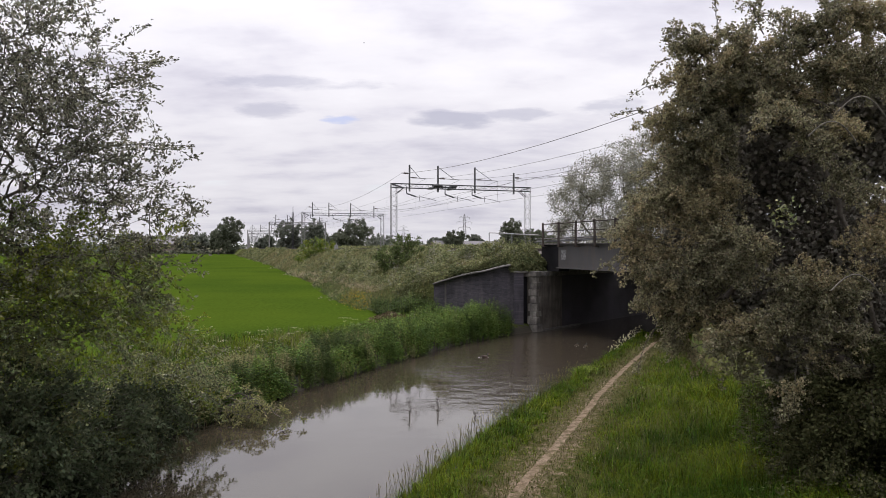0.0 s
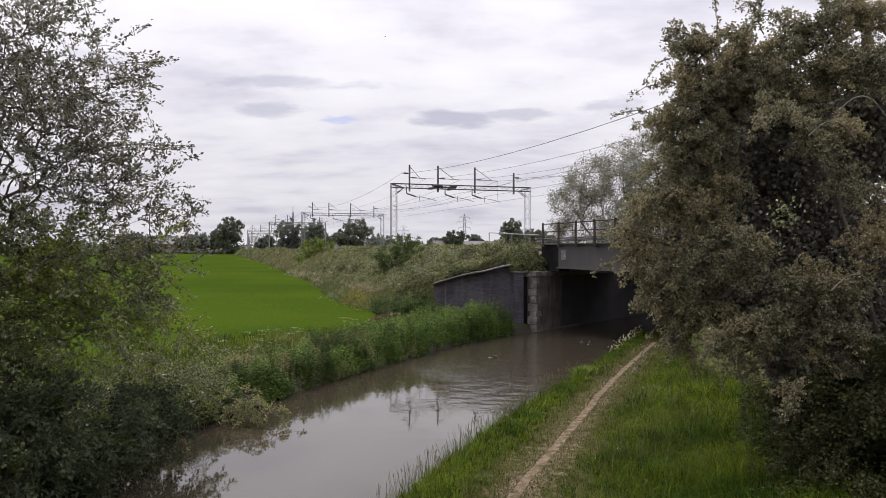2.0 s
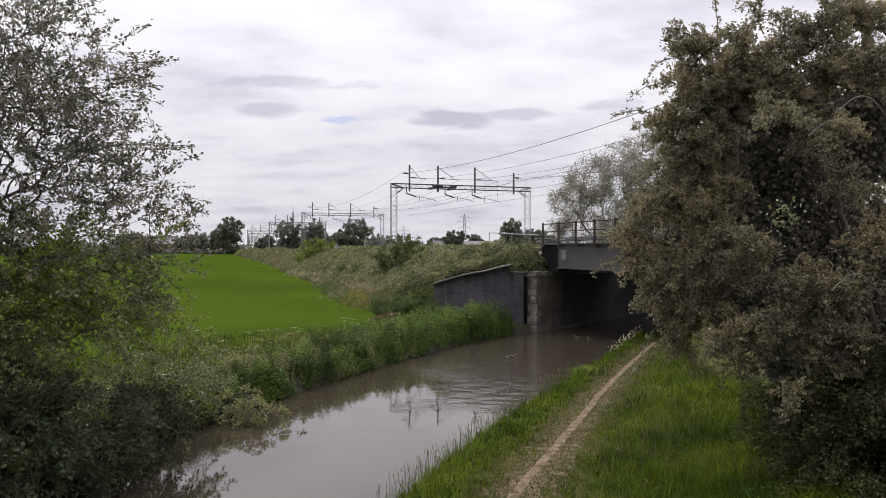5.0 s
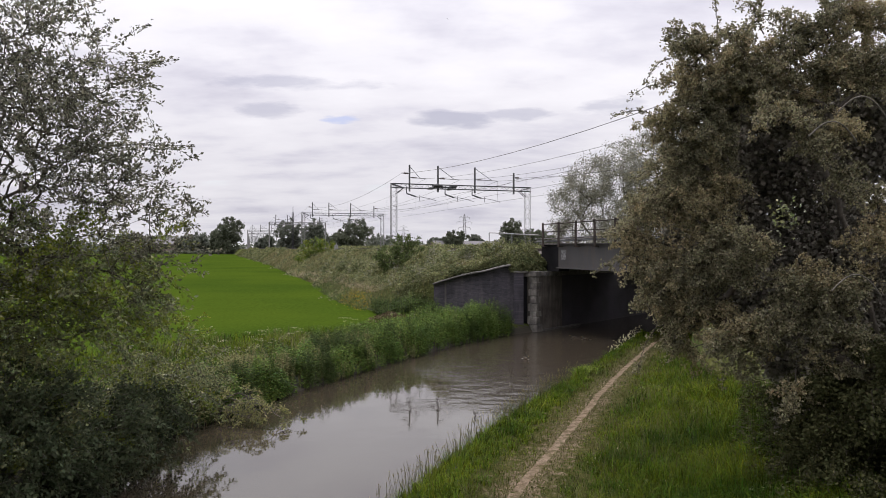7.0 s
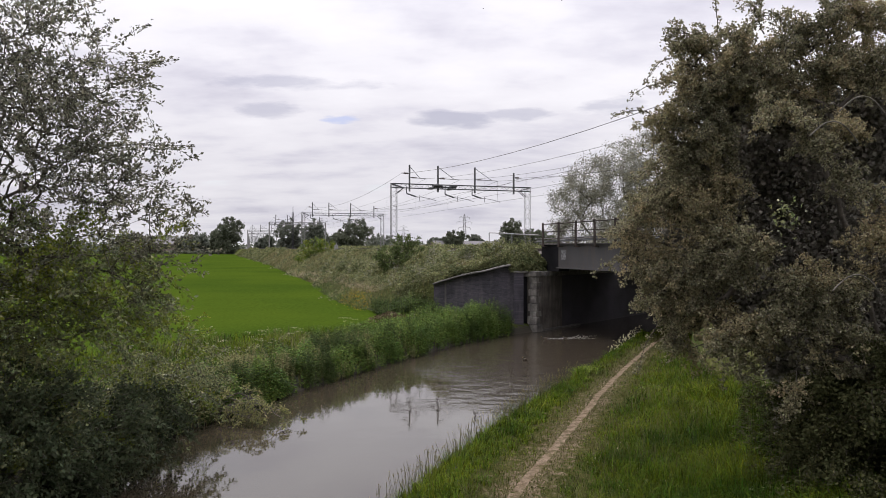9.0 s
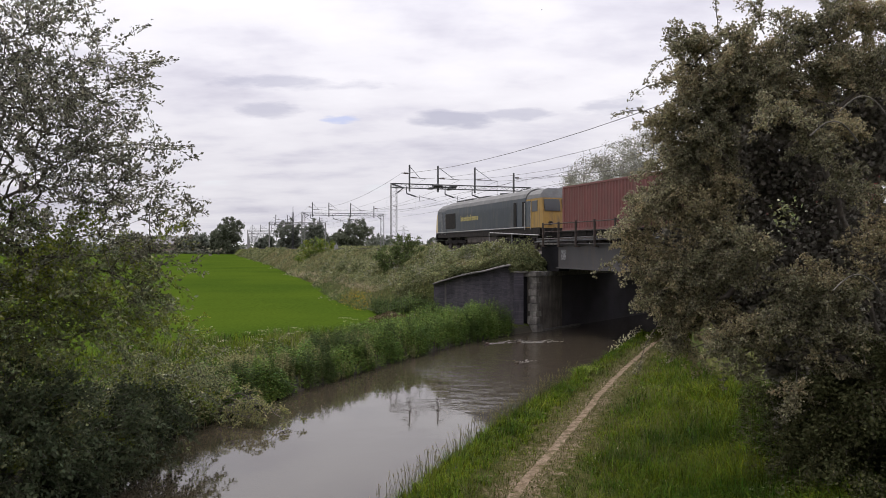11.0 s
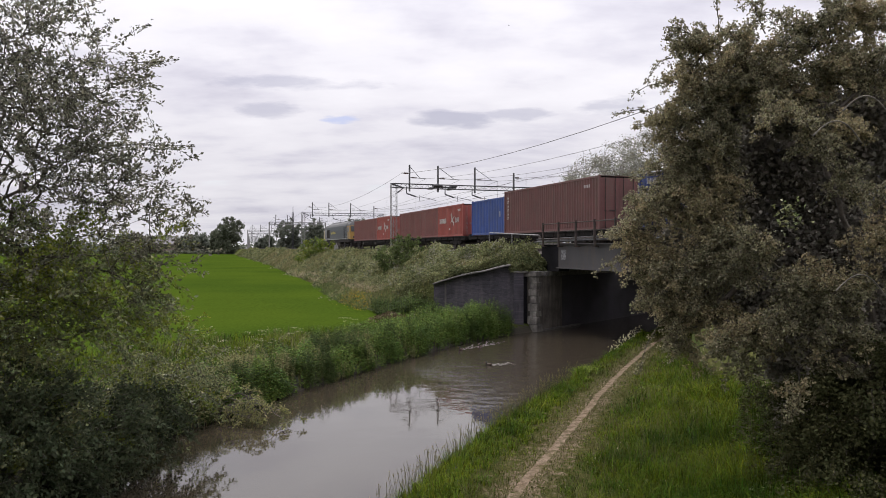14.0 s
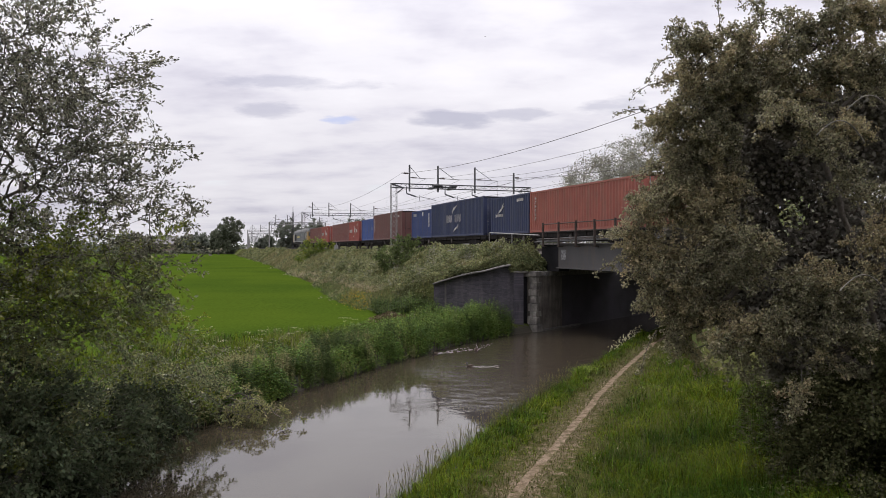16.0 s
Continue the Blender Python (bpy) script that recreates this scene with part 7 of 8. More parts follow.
    tagged(leaves("bank_herbs", p, rng.normal(size=p.shape), 0.13, 0.6, L_SHADE, rng), "low green herbs at the foot of the bank", "weeds", kind="stuff")
    # flowers at the foot of the slope
    m = 1000
    s = 40.5 + rng.uniform(0, 1, m) * 9
    n = toe_of(s) + rng.normal(size=m) * 0.5 + 0.5
    ok = wavy(s, n, 0.8, 3) + rng.normal(size=m) * 0.3 > 0.0
    s, n = s[ok], n[ok]
    p = slope_place(n, s)
    p[:, 2] += rng.uniform(0.15, 0.6, len(p))
    tagged(leaves("yellow_flowers", p, rng.normal(size=p.shape), 0.07, 0.9, L_GOLD, rng), "yellow flowering weeds at the foot of the bank", "flowers", kind="stuff")


build_slope_growth()


def stems_with_leaves(name, base, high, rng, leaf, slim, mat, rows, label, category, stem_mat):
    """Upright weeds: each a stem with drooping leaves in pairs up it, all one mass."""
    m = len(base)
    tip = base + np.stack([rng.normal(size=m) * 0.08, rng.normal(size=m) * 0.08, np.ones(m)], 1) * high[:, None]
    k = np.tile(np.arange(rows), m)
    i = np.repeat(np.arange(m), rows)
    f = 0.25 + 0.75 * (k + rng.uniform(0, 1, len(k))) / rows
    pos = base[i] + (tip - base)[i] * f[:, None]
    a = rng.uniform(0, 2 * np.pi, len(k))
    way = np.stack([np.cos(a), np.sin(a), -0.25 + 0.5 * (f - 0.5)], 1)
    top = empty(name)
    leaves("foliage", pos, way, leaf * (1.25 - 0.5 * f), slim, mat, rng, 0.1, top, face=np.tile(np.array([[0, 0, 1.0]]), (len(k), 1)))
    tubes("stems", base, tip, np.full(m, 0.006), np.full(m, 0.003), stem_mat, 3, top)
    tagged(top, label, category, kind="stuff")
    return top


def on_left_bank(rng, m, y0, y1, d0, d1, power=1.0):
    y = rng.uniform(y0, y1, m)
    d = d0 + (d1 - d0) * rng.uniform(0, 1, m) ** power
    x = left_edge(y) - d / 0.86
    return np.stack([x, y, ground_level(x, y)], 1), d


def build_bank_growth():
    rng = np.random.default_rng(31)
    # clumps: each tall in its middle, leaning out to its rim
    c, d = on_left_bank(rng, 560, 10, 39.5, -0.02, 2.1, 1.3)
    rad = rng.uniform(0.20, 0.52, len(c))
    top_h = np.clip(np.interp(c[:, 1], [10, 26, 31, 34, 40], [0.85, 0.85, 1.05, 1.2, 1.4]) - 0.10 * d, 0.4, 1.5) * rng.uniform(0.7, 1.22, len(c))
    tone = wavy(c[:, 0], c[:, 1], 1.6, 1) + rng.normal(size=len(c)) * 0.35 + np.interp(c[:, 1], [14, 22, 25, 28, 31], [-0.75, -0.55, -0.25, -0.02, 0.65])
    i = np.repeat(np.arange(len(c)), 17)
    off = rng.normal(size=(len(i), 2)) * 0.55
    x, y = c[i, 0] + off[:, 0] * rad[i], c[i, 1] + off[:, 1] * rad[i]
    x = np.minimum(x, left_edge(y) + 0.22)
    p = np.stack([x, y, np.maximum(ground_level(x, y) - 0.05, -0.05)], 1)
    h = top_h[i] * np.clip(1.0 - 0.30 * (off ** 2).sum(1), 0.3, 1) * rng.uniform(0.8, 1.1, len(i))
    kind = tone[i]
    drab, dark = kind < -0.6, (kind > -0.6) & (kind < -0.1)
    rest = ~(drab | dark)
    stems_with_leaves("nettle_bed", p[rest], h[rest], rng, 0.125, 0.42, L_NETTLE, 18, "tall green nettles and weeds along the canal bank", "nettles", L_NETTLE)
    stems_with_leaves("willowherb_bed", p[dark], h[dark] * 1.1, rng, 0.12, 0.26, L_DOCK, 22, "dark narrow-leaved willowherb clumps on the canal bank", "willowherb", L_DOCK)
    stems_with_leaves("drab_weeds", p[drab], h[drab], rng, 0.10, 0.35, L_SPRAY, 16, "drab olive weeds along the canal bank", "weeds", L_DRY)
    # a few dead stalks leaning over the water
    p, d = on_left_bank(rng, 260, 18, 39, -0.05, 0.25)
    p[:, 2] = np.maximum(p[:, 2], 0.02)
    tagged(blades("sedge_fringe", p, np.full(len(p), 0.45), 0.02, 1.3, L_GRASSDRY, rng), "dead sedge stalks hanging at the water's edge", "sedge", kind="stuff")
    # nettles at the foot of the embankment beside the wing wall
    m = 620
    s, n = rng.uniform(37.6, 40.4, m), rng.uniform(9.6, 13.0, m)
    x, y = 0.9442 * n - 0.3294 * s, 0.3294 * n + 0.9442 * s
    q = np.stack([x, y, ground_level(x, y)], 1)
    stems_with_leaves("foot_nettles", q, (0.75 + 0.35 * wavy(x, y, 0.8, 3)) * rng.uniform(0.6, 1.2, m), rng, 0.13, 0.42, L_DOCK, 16, "dark green nettles by the wing wall", "nettles", L_NETTLE)
    # rough grass behind the nettles
    p, d = on_left_bank(rng, 26000, 16, 41, 1.8, 9.5)
    n = 0.9442 * p[:, 0] + 0.3294 * p[:, 1]
    keep = (d < 3.7 + np.clip(33.5 - p[:, 1], 0, 60) * 0.5) & ~((0.9442 * p[:, 1] - 0.3294 * p[:, 0] > 37.0) & (n > 12))
    p = p[keep]
    dry = wavy(p[:, 0], p[:, 1], 1.2, 9) + rng.normal(size=len(p)) * 0.4 > 0.55
    tagged(blades("verge_grass", p[~dry], np.full((~dry).sum(), 0.36), 0.022, 0.9, L_GRASS, rng), "long green grass on the field verge", "grass", kind="stuff")
    tagged(blades("seeding_verge_grass", p[dry], np.full(dry.sum(), 0.46), 0.018, 0.7, L_GRASSDRY, rng), "long seeding grass on the field verge", "grass", kind="stuff")
    # cow parsley: stalks with flat white heads
    p, d = on_left_bank(rng, 90, 24, 37, 1.8, 3.9)
    p = p[wavy(p[:, 0], p[:, 1], 1.6, 2) > -0.1]
    top = empty("cow_parsley")
    hi = rng.uniform(0.45, 0.8, len(p))
    tip = p + np.stack([hi * 0, hi * 0, hi], 1)
    tubes("stems", p, tip, np.full(len(p), 0.006), np.full(len(p), 0.004), L_GRASS, 3, top)
    i = np.repeat(np.arange(len(p)), 11)
    q = tip[i] + rng.normal(size=(len(i), 3)) * np.array([[0.09, 0.09, 0.015]])
    leaves("flower_heads", q, rng.normal(size=q.shape) * np.array([[1, 1, 0.2]]), 0.04, 0.9, L_WHITE, rng, 0.05, top)
    tagged(top, "cow parsley with flat white flower heads", "cow parsley", kind="stuff")


build_bank_growth()


def build_towpath_growth():
    rng = np.random.default_rng(41)
    tufts = 15500
    ty = 10.5 + 26 * rng.uniform(0, 1, tufts) ** 1.7
    tx = right_edge(ty) - 0.02 + 8.6 * rng.uniform(0, 1, tufts)
    m = tufts * 11
    pick = np.repeat(np.arange(tufts), 11)
    tall = (0.4 + 1.5 * rng.uniform(0, 1, tufts) ** 1.6)[pick]
    y = ty[pick] + rng.normal(size=m) * 0.065
    x = np.maximum(tx[pick] + rng.normal(size=m) * 0.065, right_edge(y) - 0.03)
    pc = np.interp(y, PATH_Y, PATH_X)
    dp = np.abs(x - pc) * 0.92
    bare = rng.uniform(0, 1, m) < np.clip((dp - 0.14) / 0.6, 0.0, 1)
    x, y, dp, tall = x[bare], y[bare], dp[bare], tall[bare]
    z = ground_level(x, y)
    d = (x - right_edge(y)) * 0.9
    h = np.where(x < np.interp(y, PATH_Y, PATH_X), np.interp(d, [0, 0.5, 1.0], [0.24, 0.20, 0.12]), np.interp(dp, [0.3, 0.9, 1.6, 4], [0.06, 0.13, 0.22, 0.36]))
    h = h * (0.85 + 0.12 * wavy(x, y, 1.3, 3)) * tall
    wide = np.clip(y / 14, 1, 2.2)
    p = np.stack([x, y, z - 0.01], 1)
    worn = (dp < 0.8 + 0.35 * wavy(x, y, 0.8)) & (rng.uniform(0, 1, len(x)) < 0.72)
    tagged(blades("towpath_grass", p[~worn], h[~worn], 0.0150 * wide[~worn], 1.0, L_GRASS, rng), "lush green towpath grass", "grass", kind="stuff")
    tagged(blades("worn_grass", p[worn], h[worn], 0.010 * wide[worn], 0.9, L_WORN, rng), "short worn yellowing grass beside the path", "grass", kind="stuff")
    # short worn turf that frays over the path's edges
    m = 26000
    y = 10.5 + 26 * rng.uniform(0, 1, m) ** 1.6
    off = rng.choice([-1, 1], m) * (0.10 + np.abs(rng.normal(size=m)) * 0.32)
    x = np.interp(y, PATH_Y, PATH_X) + off
    p = np.stack([x, y, ground_level(x, y)], 1)
    tagged(blades("path_edge_turf", p, np.full(m, 0.05), 0.009 * np.clip(y / 14, 1, 2.2), 1.0, L_WORN, rng), "short frayed turf along the path's edges", "grass", kind="stuff")
    # paler stalks all through the long grass
    m = 9000
    y = 10.8 + 22 * rng.uniform(0, 1, m) ** 1.5
    x = np.interp(y, PATH_Y, PATH_X) + 0.8 + rng.uniform(0, 1, m) * 4.2
    p = np.stack([x, y, ground_level(x, y)], 1)
    tagged(blades("grass_stalks", p, np.full(m, 0.42) * (0.7 + 0.5 * wavy(x, y, 1.4)), 0.007 * np.clip(y / 14, 1, 2), 0.6, L_GRASSDRY, rng), "pale stalks through the long grass", "grass", kind="stuff")
    # seed heads on the water's edge
    m = 420
    y = rng.uniform(11.8, 24, m)
    x = right_edge(y) + rng.normal(size=m) * 0.16 + 0.12
    base = np.stack([x, y, np.maximum(ground_level(x, y), 0)], 1)
    hi = rng.uniform(0.3, 0.68, m)
    tip = base + np.stack([rng.normal(size=m) * 0.09, rng.normal(size=m) * 0.09, hi], 1)
    top = empty("seed_head_grass")
    tubes("stems", base, tip, np.full(m, 0.0035), np.full(m, 0.0025), L_GRASSDRY, 3, top)
    i = np.repeat(np.arange(m), 7)
    q = tip[i] - (tip - base)[i] * rng.uniform(0, 0.16, len(i))[:, None]
    leaves("seed_heads", q, (tip - base)[i] + rng.normal(size=q.shape) * 0.25, 0.032, 0.4, L_DRY, rng, 0.1, top)
    tagged(top, "tall grass stalks with feathery seed heads at the water's edge", "grass", kind="stuff")
    # coarse tussocks that stand out of the turf
    tuss = 300
    ty = 10.8 + 22 * rng.uniform(0, 1, tuss) ** 1.5
    tx = np.interp(ty, PATH_Y, PATH_X) + np.where(rng.uniform(0, 1, tuss) < 0.25, -0.75 - rng.uniform(0, 1, tuss) * 0.5, 0.9 + rng.uniform(0, 1, tuss) ** 0.8 * 4.4)
    pick = np.repeat(np.arange(tuss), 40)
    x, y = tx[pick] + rng.normal(size=len(pick)) * 0.09, ty[pick] + rng.normal(size=len(pick)) * 0.09
    ok = x > right_edge(y) + 0.05
    p = np.stack([x, y, ground_level(x, y)], 1)[ok]
    hi = (0.10 + 0.14 * rng.uniform(0, 1, tuss))[pick][ok]
    tagged(blades("grass_tussocks", p, hi, 0.014 * np.clip(p[:, 1] / 14, 1, 2.2), 1.1, L_GRASS, rng), "coarse green grass tussocks in the towpath turf", "grass", kind="stuff")
    # small pale flower heads in the turf
    m = 150
    y = 10.8 + 14 * rng.uniform(0, 1, m)
    x = np.interp(y, PATH_Y, PATH_X) + 0.9 + rng.uniform(0, 1, m) * 3.4
    p = np.stack([x, y, ground_level(x, y) + rng.uniform(0.12, 0.3, m)], 1)
    tagged(leaves("turf_flowers", p, rng.normal(size=p.shape), 0.028, 0.9, L_WHITE, rng), "small pale flower heads in the turf", "flowers", kind="stuff")
    # one bright tussock on the brink
    m = 420
    x, y = 4.75 + rng.normal(size=m) * 0.20, 24.8 + rng.normal(size=m) * 0.22
    p = np.stack([x, y, ground_level(x, y)], 1)
    tagged(blades("bright_tussock", p, np.full(m, 0.36), 0.03, 1.2, L_BRIGHT, rng), "bright green rounded grass tussock at the water's edge", "grass", kind="stuff")
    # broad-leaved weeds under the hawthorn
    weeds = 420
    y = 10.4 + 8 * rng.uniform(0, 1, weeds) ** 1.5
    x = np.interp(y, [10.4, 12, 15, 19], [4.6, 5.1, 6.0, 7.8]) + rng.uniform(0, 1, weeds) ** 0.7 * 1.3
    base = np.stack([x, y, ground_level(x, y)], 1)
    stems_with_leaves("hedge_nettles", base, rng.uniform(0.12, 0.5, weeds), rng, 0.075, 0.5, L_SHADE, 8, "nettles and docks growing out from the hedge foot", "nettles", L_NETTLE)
    weeds = 900
    y = rng.uniform(11, 30, weeds)
    x = np.interp(y, [11, 15, 20, 30], [5.0, 6.1, 8.4, 12.5]) + np.abs(rng.normal(size=weeds)) * 0.9
    base = np.stack([x, y, ground_level(x, y)], 1)
    # scrub on the bank behind the hawthorn
    m = 16000
    s, n = rng.uniform(-8, 21, m), rng.uniform(12.4, 17.6, m)
    toe = np.interp(s, [-20, 5, 15, 21.6], [12.0, 12.6, 14.6, 17.0])
    ok = n > toe - 0.2
    s, n, toe = s[ok], n[ok], toe[ok]
    q = np.stack([0.9442 * n - 0.3294 * s, 0.3294 * n + 0.9442 * s, 0.45 + 4.0 * np.clip((n - toe) / (17.4 - toe), 0, 1) + rng.uniform(0, 0.9, len(n))], 1)
    tagged(leaves("bank_scrub", q, rng.normal(size=q.shape), 0.13, 0.7, L_HAW, rng), "dark scrub on the bank behind the hawthorn", "scrub", kind="stuff")
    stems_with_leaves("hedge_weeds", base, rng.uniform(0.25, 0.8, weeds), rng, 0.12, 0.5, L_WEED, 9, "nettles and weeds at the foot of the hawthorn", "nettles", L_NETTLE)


build_towpath_growth()

# ---- ducks on the canal, floating scraps, birds far off ----
M_DRAKE = material("brown_duck_plumage", (0.10, 0.075, 0.052), 0.8, vary=0.4, scale=9, fine=60, bump=0.2, second=(0.05, 0.038, 0.028))
M_HEAD = material("dark_duck_head", (0.022, 0.030, 0.022), 0.5, vary=0.2, scale=20, fine=80, bump=0.1)
M_BILL = material("ochre_bill", (0.35, 0.24, 0.06), 0.5, vary=0.1, bump=0)
M_FOAM = material("white_ripple", (0.50, 0.48, 0.46), 0.35, vary=0.2, scale=8, fine=40, bump=0.2, second=(0.33, 0.32, 0.29))
M_SCRAP = material("pale_petals", (0.34, 0.31, 0.24), 0.8, vary=0.2, bump=0, spec=0.1)
DUCKS = []
RIPPLES = []


def ball(bm, place, size, turn=0.0):
    bmesh.ops.create_uvsphere(bm, u_segments=14, v_segments=9, radius=1.0, matrix=Matrix.Translation(place) @ Matrix.Rotation(turn, 4, "Y") @ Matrix.Diagonal((*size, 1)))


def duck(wake, label):
    """A swimming duck, bill towards +x, and the ripples that it draws."""
    d = empty("duck")
    bm = bmesh.new()
    ball(bm, (0, 0, 0.045), (0.20, 0.105, 0.085), -0.08)
    ball(bm, (-0.19, 0, 0.085), (0.07, 0.05, 0.025), 0.5)
    part("body", bm, M_DRAKE, d, smooth=True)
    for y in (-0.075, 0.075):
        bm = bmesh.new()
        ball(bm, (-0.04, y, 0.085), (0.14, 0.035, 0.045), 0.06)
        part("wing", bm, M_DRAKE, d, smooth=True)
    bm = bmesh.new()
    bar(bm, (0.13, 0, 0.07), (0.185, 0, 0.20), 0.042, 10, 0.034)
    ball(bm, (0.20, 0, 0.225), (0.058, 0.042, 0.044))
    head = part("head", bm, M_HEAD, d, smooth=True)
    bm = bmesh.new()
    bar(bm, (0.245, 0, 0.218), (0.315, 0, 0.205), 0.022, 8, 0.014)
    part("bill", bm, M_BILL, head, smooth=True)
    rng = np.random.default_rng(77)
    # broken ripples in a narrow V behind
    for side in (-1, 1):
        v, f = [], []
        k = int(wake / 0.09)
        for i in range(k):
            if rng.uniform() < 0.35:
                continue
            x = -0.12 - i * 0.09
            y = side * (0.06 + i * 0.012) + rng.normal() * (0.03 + 0.006 * i)
            ln, w = rng.uniform(0.10, 0.38), rng.uniform(0.004, 0.012)
            o = len(v)
            v += [(x - ln, y + side * ln * 0.1 - w, 0.004), (x, y - w, 0.004), (x + 0.01, y, 0.014), (x, y + w, 0.004), (x - ln, y + side * ln * 0.1 + w, 0.004), (x - ln, y + side * ln * 0.1, 0.012)]
            f += [(o, o + 1, o + 2, o + 5), (o + 5, o + 2, o + 3, o + 4)]
        w = new("ripple", mesh_of("ripple", v, f, M_FOAM))
        w.parent = d
        w["kind"] = "stuff"
        RIPPLES.append((w, wake))
    # water stirred close round the bird
    v, f = [], []
    for i in range(7):
        a, ln = rng.uniform(0, 6.28), rng.uniform(0.06, 0.16)
        x, y, o = -0.10 + math.cos(a) * 0.28, math.sin(a) * 0.16, len(v)
        v += [(x - ln, y, 0.004), (x, y - 0.016, 0.005), (x + ln, y, 0.004), (x, y + 0.016, 0.012)]
        f += [(o, o + 1, o + 2, o + 3)]
    w = new("splash", mesh_of("splash", v, f, M_FOAM))
    w.parent = d
    w["kind"] = "stuff"
    for ob in d.children_recursive:
        ob.data.transform(Matrix.Scale(0.68, 4))
    tagged(d, label, "duck", "ducks on the canal")
    return d


DUCKS.append(duck(1.5, "small dark duck swimming with ripples behind it"))
DUCKS.append(duck(3.6, "dark duck racing over the water with white ripples"))
DUCKS.append(duck(3.2, "dark duck racing over the water with white ripples"))


def build_scraps():
    rng = np.random.default_rng(51)
    m = 900
    y = rng.uniform(19, 40, m)
    f = rng.uniform(0.04, 0.96, m)
    x = left_edge(y) + (right_edge(y) - left_edge(y)) * f
    keep = (wavy(x, y, 1.7, 3) > -0.2)
    p = np.stack([x, y, np.full(m, 0.004)], 1)[keep]
    way = rng.normal(size=p.shape) * np.array([[1, 1, 0.02]])
    tagged(leaves("floating_scraps", p, way, 0.030, 0.6, M_SCRAP, rng, 0.03, face=np.tile(np.array([[0, 0, 9.0]]), (len(p), 1))), "petals and scraps floating on the water", "debris", kind="stuff")
    # white flowers on the near bank by the bridge
    m = 160
    y = rng.uniform(30, 36.5, m)
    x = right_edge(y) + rng.uniform(-0.15, 0.25, m)
    p = np.stack([x, y, np.maximum(ground_level(x, y), 0) + rng.uniform(0.15, 0.6, m)], 1)
    tagged(leaves("bank_flowers", p, rng.normal(size=p.shape), 0.10, 0.8, L_WHITE, rng), "small white flowers at the water's edge", "flowers", kind="stuff")


build_scraps()
BIRDS = []


def bird():
    b = empty("bird")
    bm = bmesh.new()
    ball(bm, (0, 0, 0), (0.16, 0.05, 0.05))
    bar(bm, (-0.12, 0, 0), (-0.26, 0, 0.0), 0.03, 6, 0.05)
    part("body", bm, M_HEAD, b)
    for s in (-1, 1):
        bm = bmesh.new()
        v = [bm.verts.new(p) for p in ((0.08, s * 0.03, 0.02), (0.02, s * 0.22, 0.09), (-0.10, s * 0.40, 0.05), (-0.08, s * 0.18, 0.06), (-0.07, s * 0.03, 0.02))]
        bm.faces.new(v)
        bmesh.ops.solidify(bm, geom=list(bm.faces), thickness=0.012)
        part("wing", bm, M_HEAD, b)
    tagged(b, "small dark bird flying far off", "bird", "birds in the sky")
    return b


BIRDS.append(bird())
BIRDS.append(bird())

# ---- what moves ----


def rail_pose(behind, z, t):
    s = HEAD_S + SPEED * (t - 12.5) - behind
    p = at(TRACKS[0] - 0.08, s, RAIL + z)
    return pose(p.x, p.y, p.z, 0, 0, HEADING)


def swim(points):
    """Rows for a duck along x, y at given seconds, heading where it goes."""
    rows, last = [], None
    for i, (t, x, y) in enumerate(points):
        a, b = points[max(0, i - 1)], points[min(len(points) - 1, i + 1)]
        turn = math.degrees(math.atan2(b[2] - a[2], b[1] - a[1]))
        if last is not None:
            while turn - last > 180:
                turn -= 360
            while turn - last < -180:
                turn += 360
            turn = last + max(-80, min(80, turn - last))
        last = turn
        rows.append((t, pose(x, y, 0.0, 0, 0, turn)))
    return rows


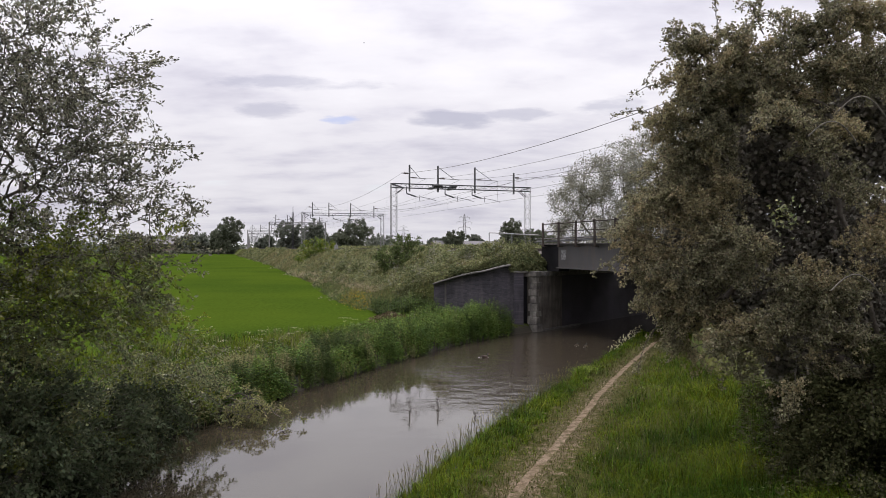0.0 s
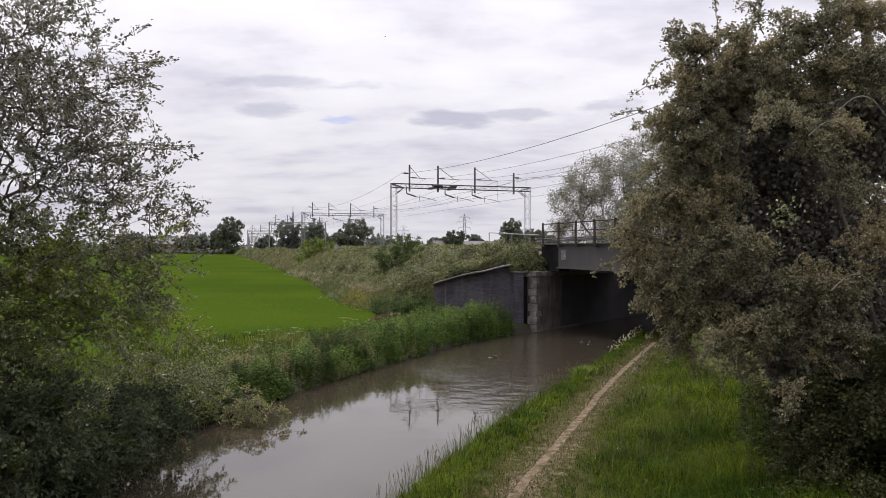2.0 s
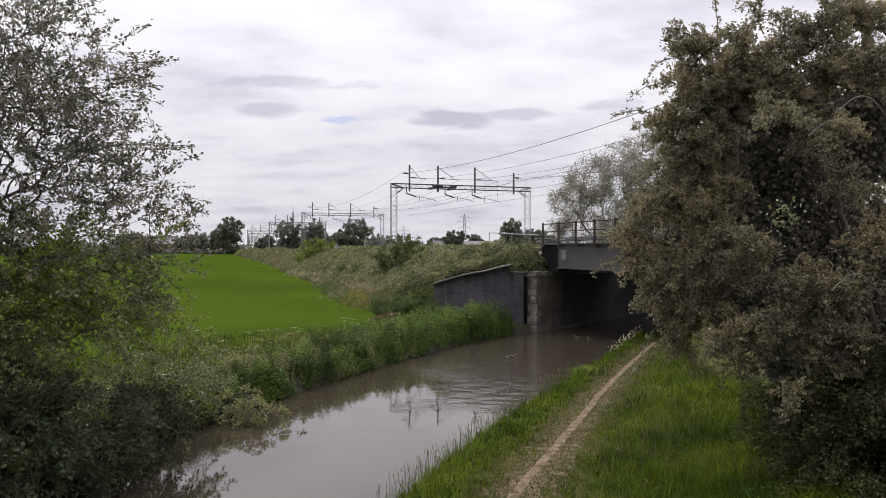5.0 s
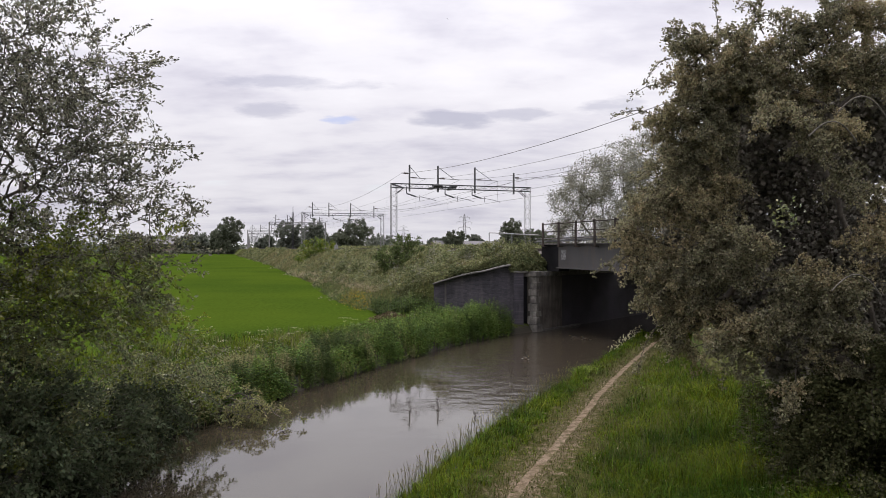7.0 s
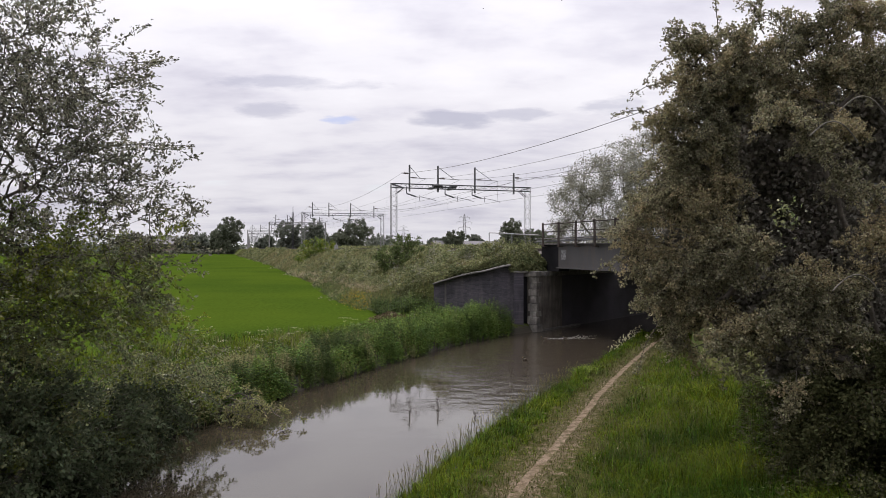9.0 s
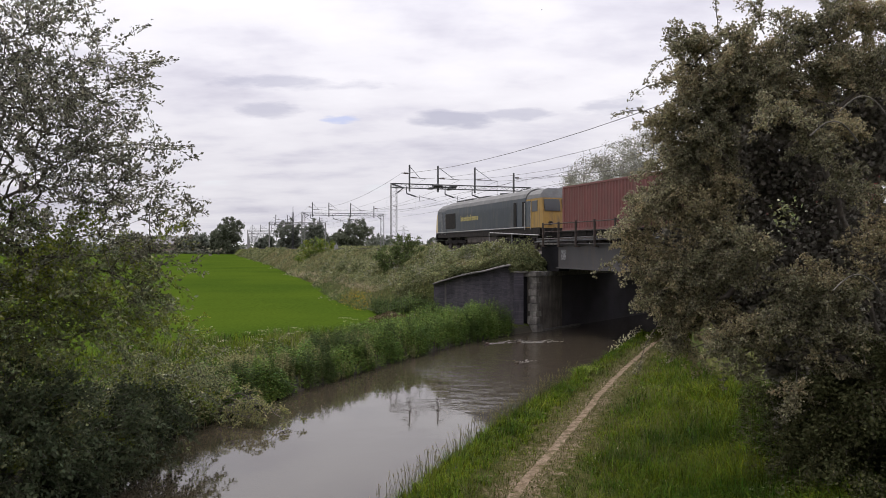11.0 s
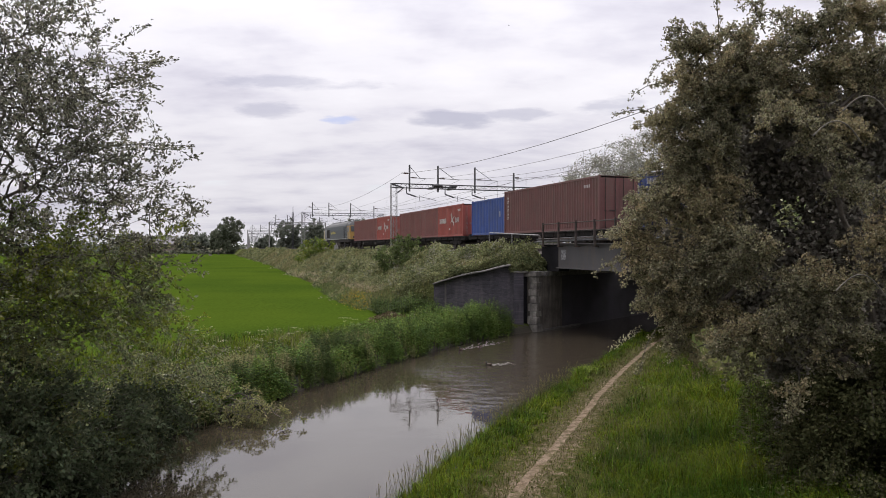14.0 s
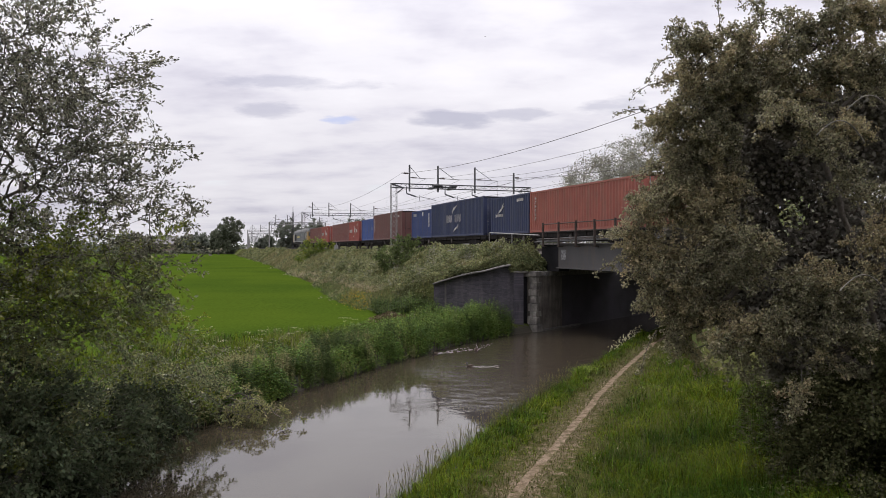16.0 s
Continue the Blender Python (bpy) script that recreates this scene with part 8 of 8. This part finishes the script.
def motions():
    for thing, behind, z in TRAIN:
        walk(thing, [(0.0, rail_pose(behind, z, 0.0)), (16.0, rail_pose(behind, z, 16.0))])
    # the wind leans the hawthorn round a little
    haw = SWAYING[0]
    p = haw.matrix_basis.translation.copy()
    walk(haw, [(t, pose(p.x, p.y, p.z, 0, 0, a)) for t, a in ((0.0, 0.0), (2.5, 0.08), (4.2, 0.12), (6.5, 0.10), (8.0, 0.12), (9.0, 0.25), (11.4, 0.35), (12.4, 0.7), (13.5, 0.8), (14.4, 0.9), (15.0, 1.3), (15.5, 1.35), (16.0, 1.4))])
    walk(DUCKS[0], swim([(0.0, 1.80, 30.9), (1.5, 2.14, 30.9), (3.0, 2.50, 31.0), (4.2, 2.77, 31.0), (6.3, 3.38, 30.7), (7.2, 3.54, 30.4), (7.8, 3.52, 30.2), (8.4, 3.45, 30.1),
                         (9.2, 3.41, 30.1), (11.3, 2.90, 29.2), (12.5, 2.43, 29.1), (13.8, 1.94, 28.9), (15.2, 1.31, 28.5), (16.0, 1.08, 28.5)]))
    walk(DUCKS[1], swim([(0.0, 6.83, 34.3), (1.5, 7.10, 34.9), (3.0, 7.40, 36.1), (4.2, 7.57, 36.8), (5.4, 7.50, 37.1), (6.3, 7.44, 37.0), (7.3, 7.26, 37.0), (8.2, 6.60, 37.1), (9.0, 5.30, 37.2),
                         (10.0, 3.8, 36.4), (11.3, 1.76, 34.9), (12.5, 1.16, 34.2), (14.5, 0.62, 32.9), (16.0, -0.35, 31.9)]))
    walk(DUCKS[2], swim([(0.0, 6.46, 34.6), (1.5, 6.80, 35.3), (3.0, 7.05, 36.6), (4.2, 7.05, 37.5), (5.4, 7.0, 37.6), (6.3, 6.9, 37.5), (7.3, 6.8, 37.5), (8.2, 6.65, 37.6), (9.0, 6.34, 37.2),
                         (10.0, 5.4, 36.3), (11.3, 3.3, 35.5), (12.5, 2.25, 35.0), (14.5, 1.7, 33.9), (16.0, 1.55, 33.2)]))
    # ripples: under the surface while the birds idle, up while they race
    for w, wake in RIPPLES:
        rise = (8.0, 8.8) if wake > 2 else (9.2, 10.5)
        walk(w, [(0.0, pose(0, 0, -0.05)), (rise[0], pose(0, 0, -0.05)), (rise[1], pose(0, 0, 0)), (16.0, pose(0, 0, 0))])
    walk(BIRDS[0], [(0.0, pose(-22.0, 200, 62, 0, 0, 10)), (3.5, pose(-11.4, 200, 65.1, 0, 0, 10)), (8.0, pose(6, 200, 70, 0, 0, 10)), (16.0, pose(60, 205, 88, 0, 0, 10))])
    walk(BIRDS[1], [(0.0, pose(60, 215, 90, 0, 0, 170)), (13.0, pose(22, 205, 70, 0, 0, 170)), (16.0, pose(11.7, 200, 63.7, 0, 0, 170))])


motions()
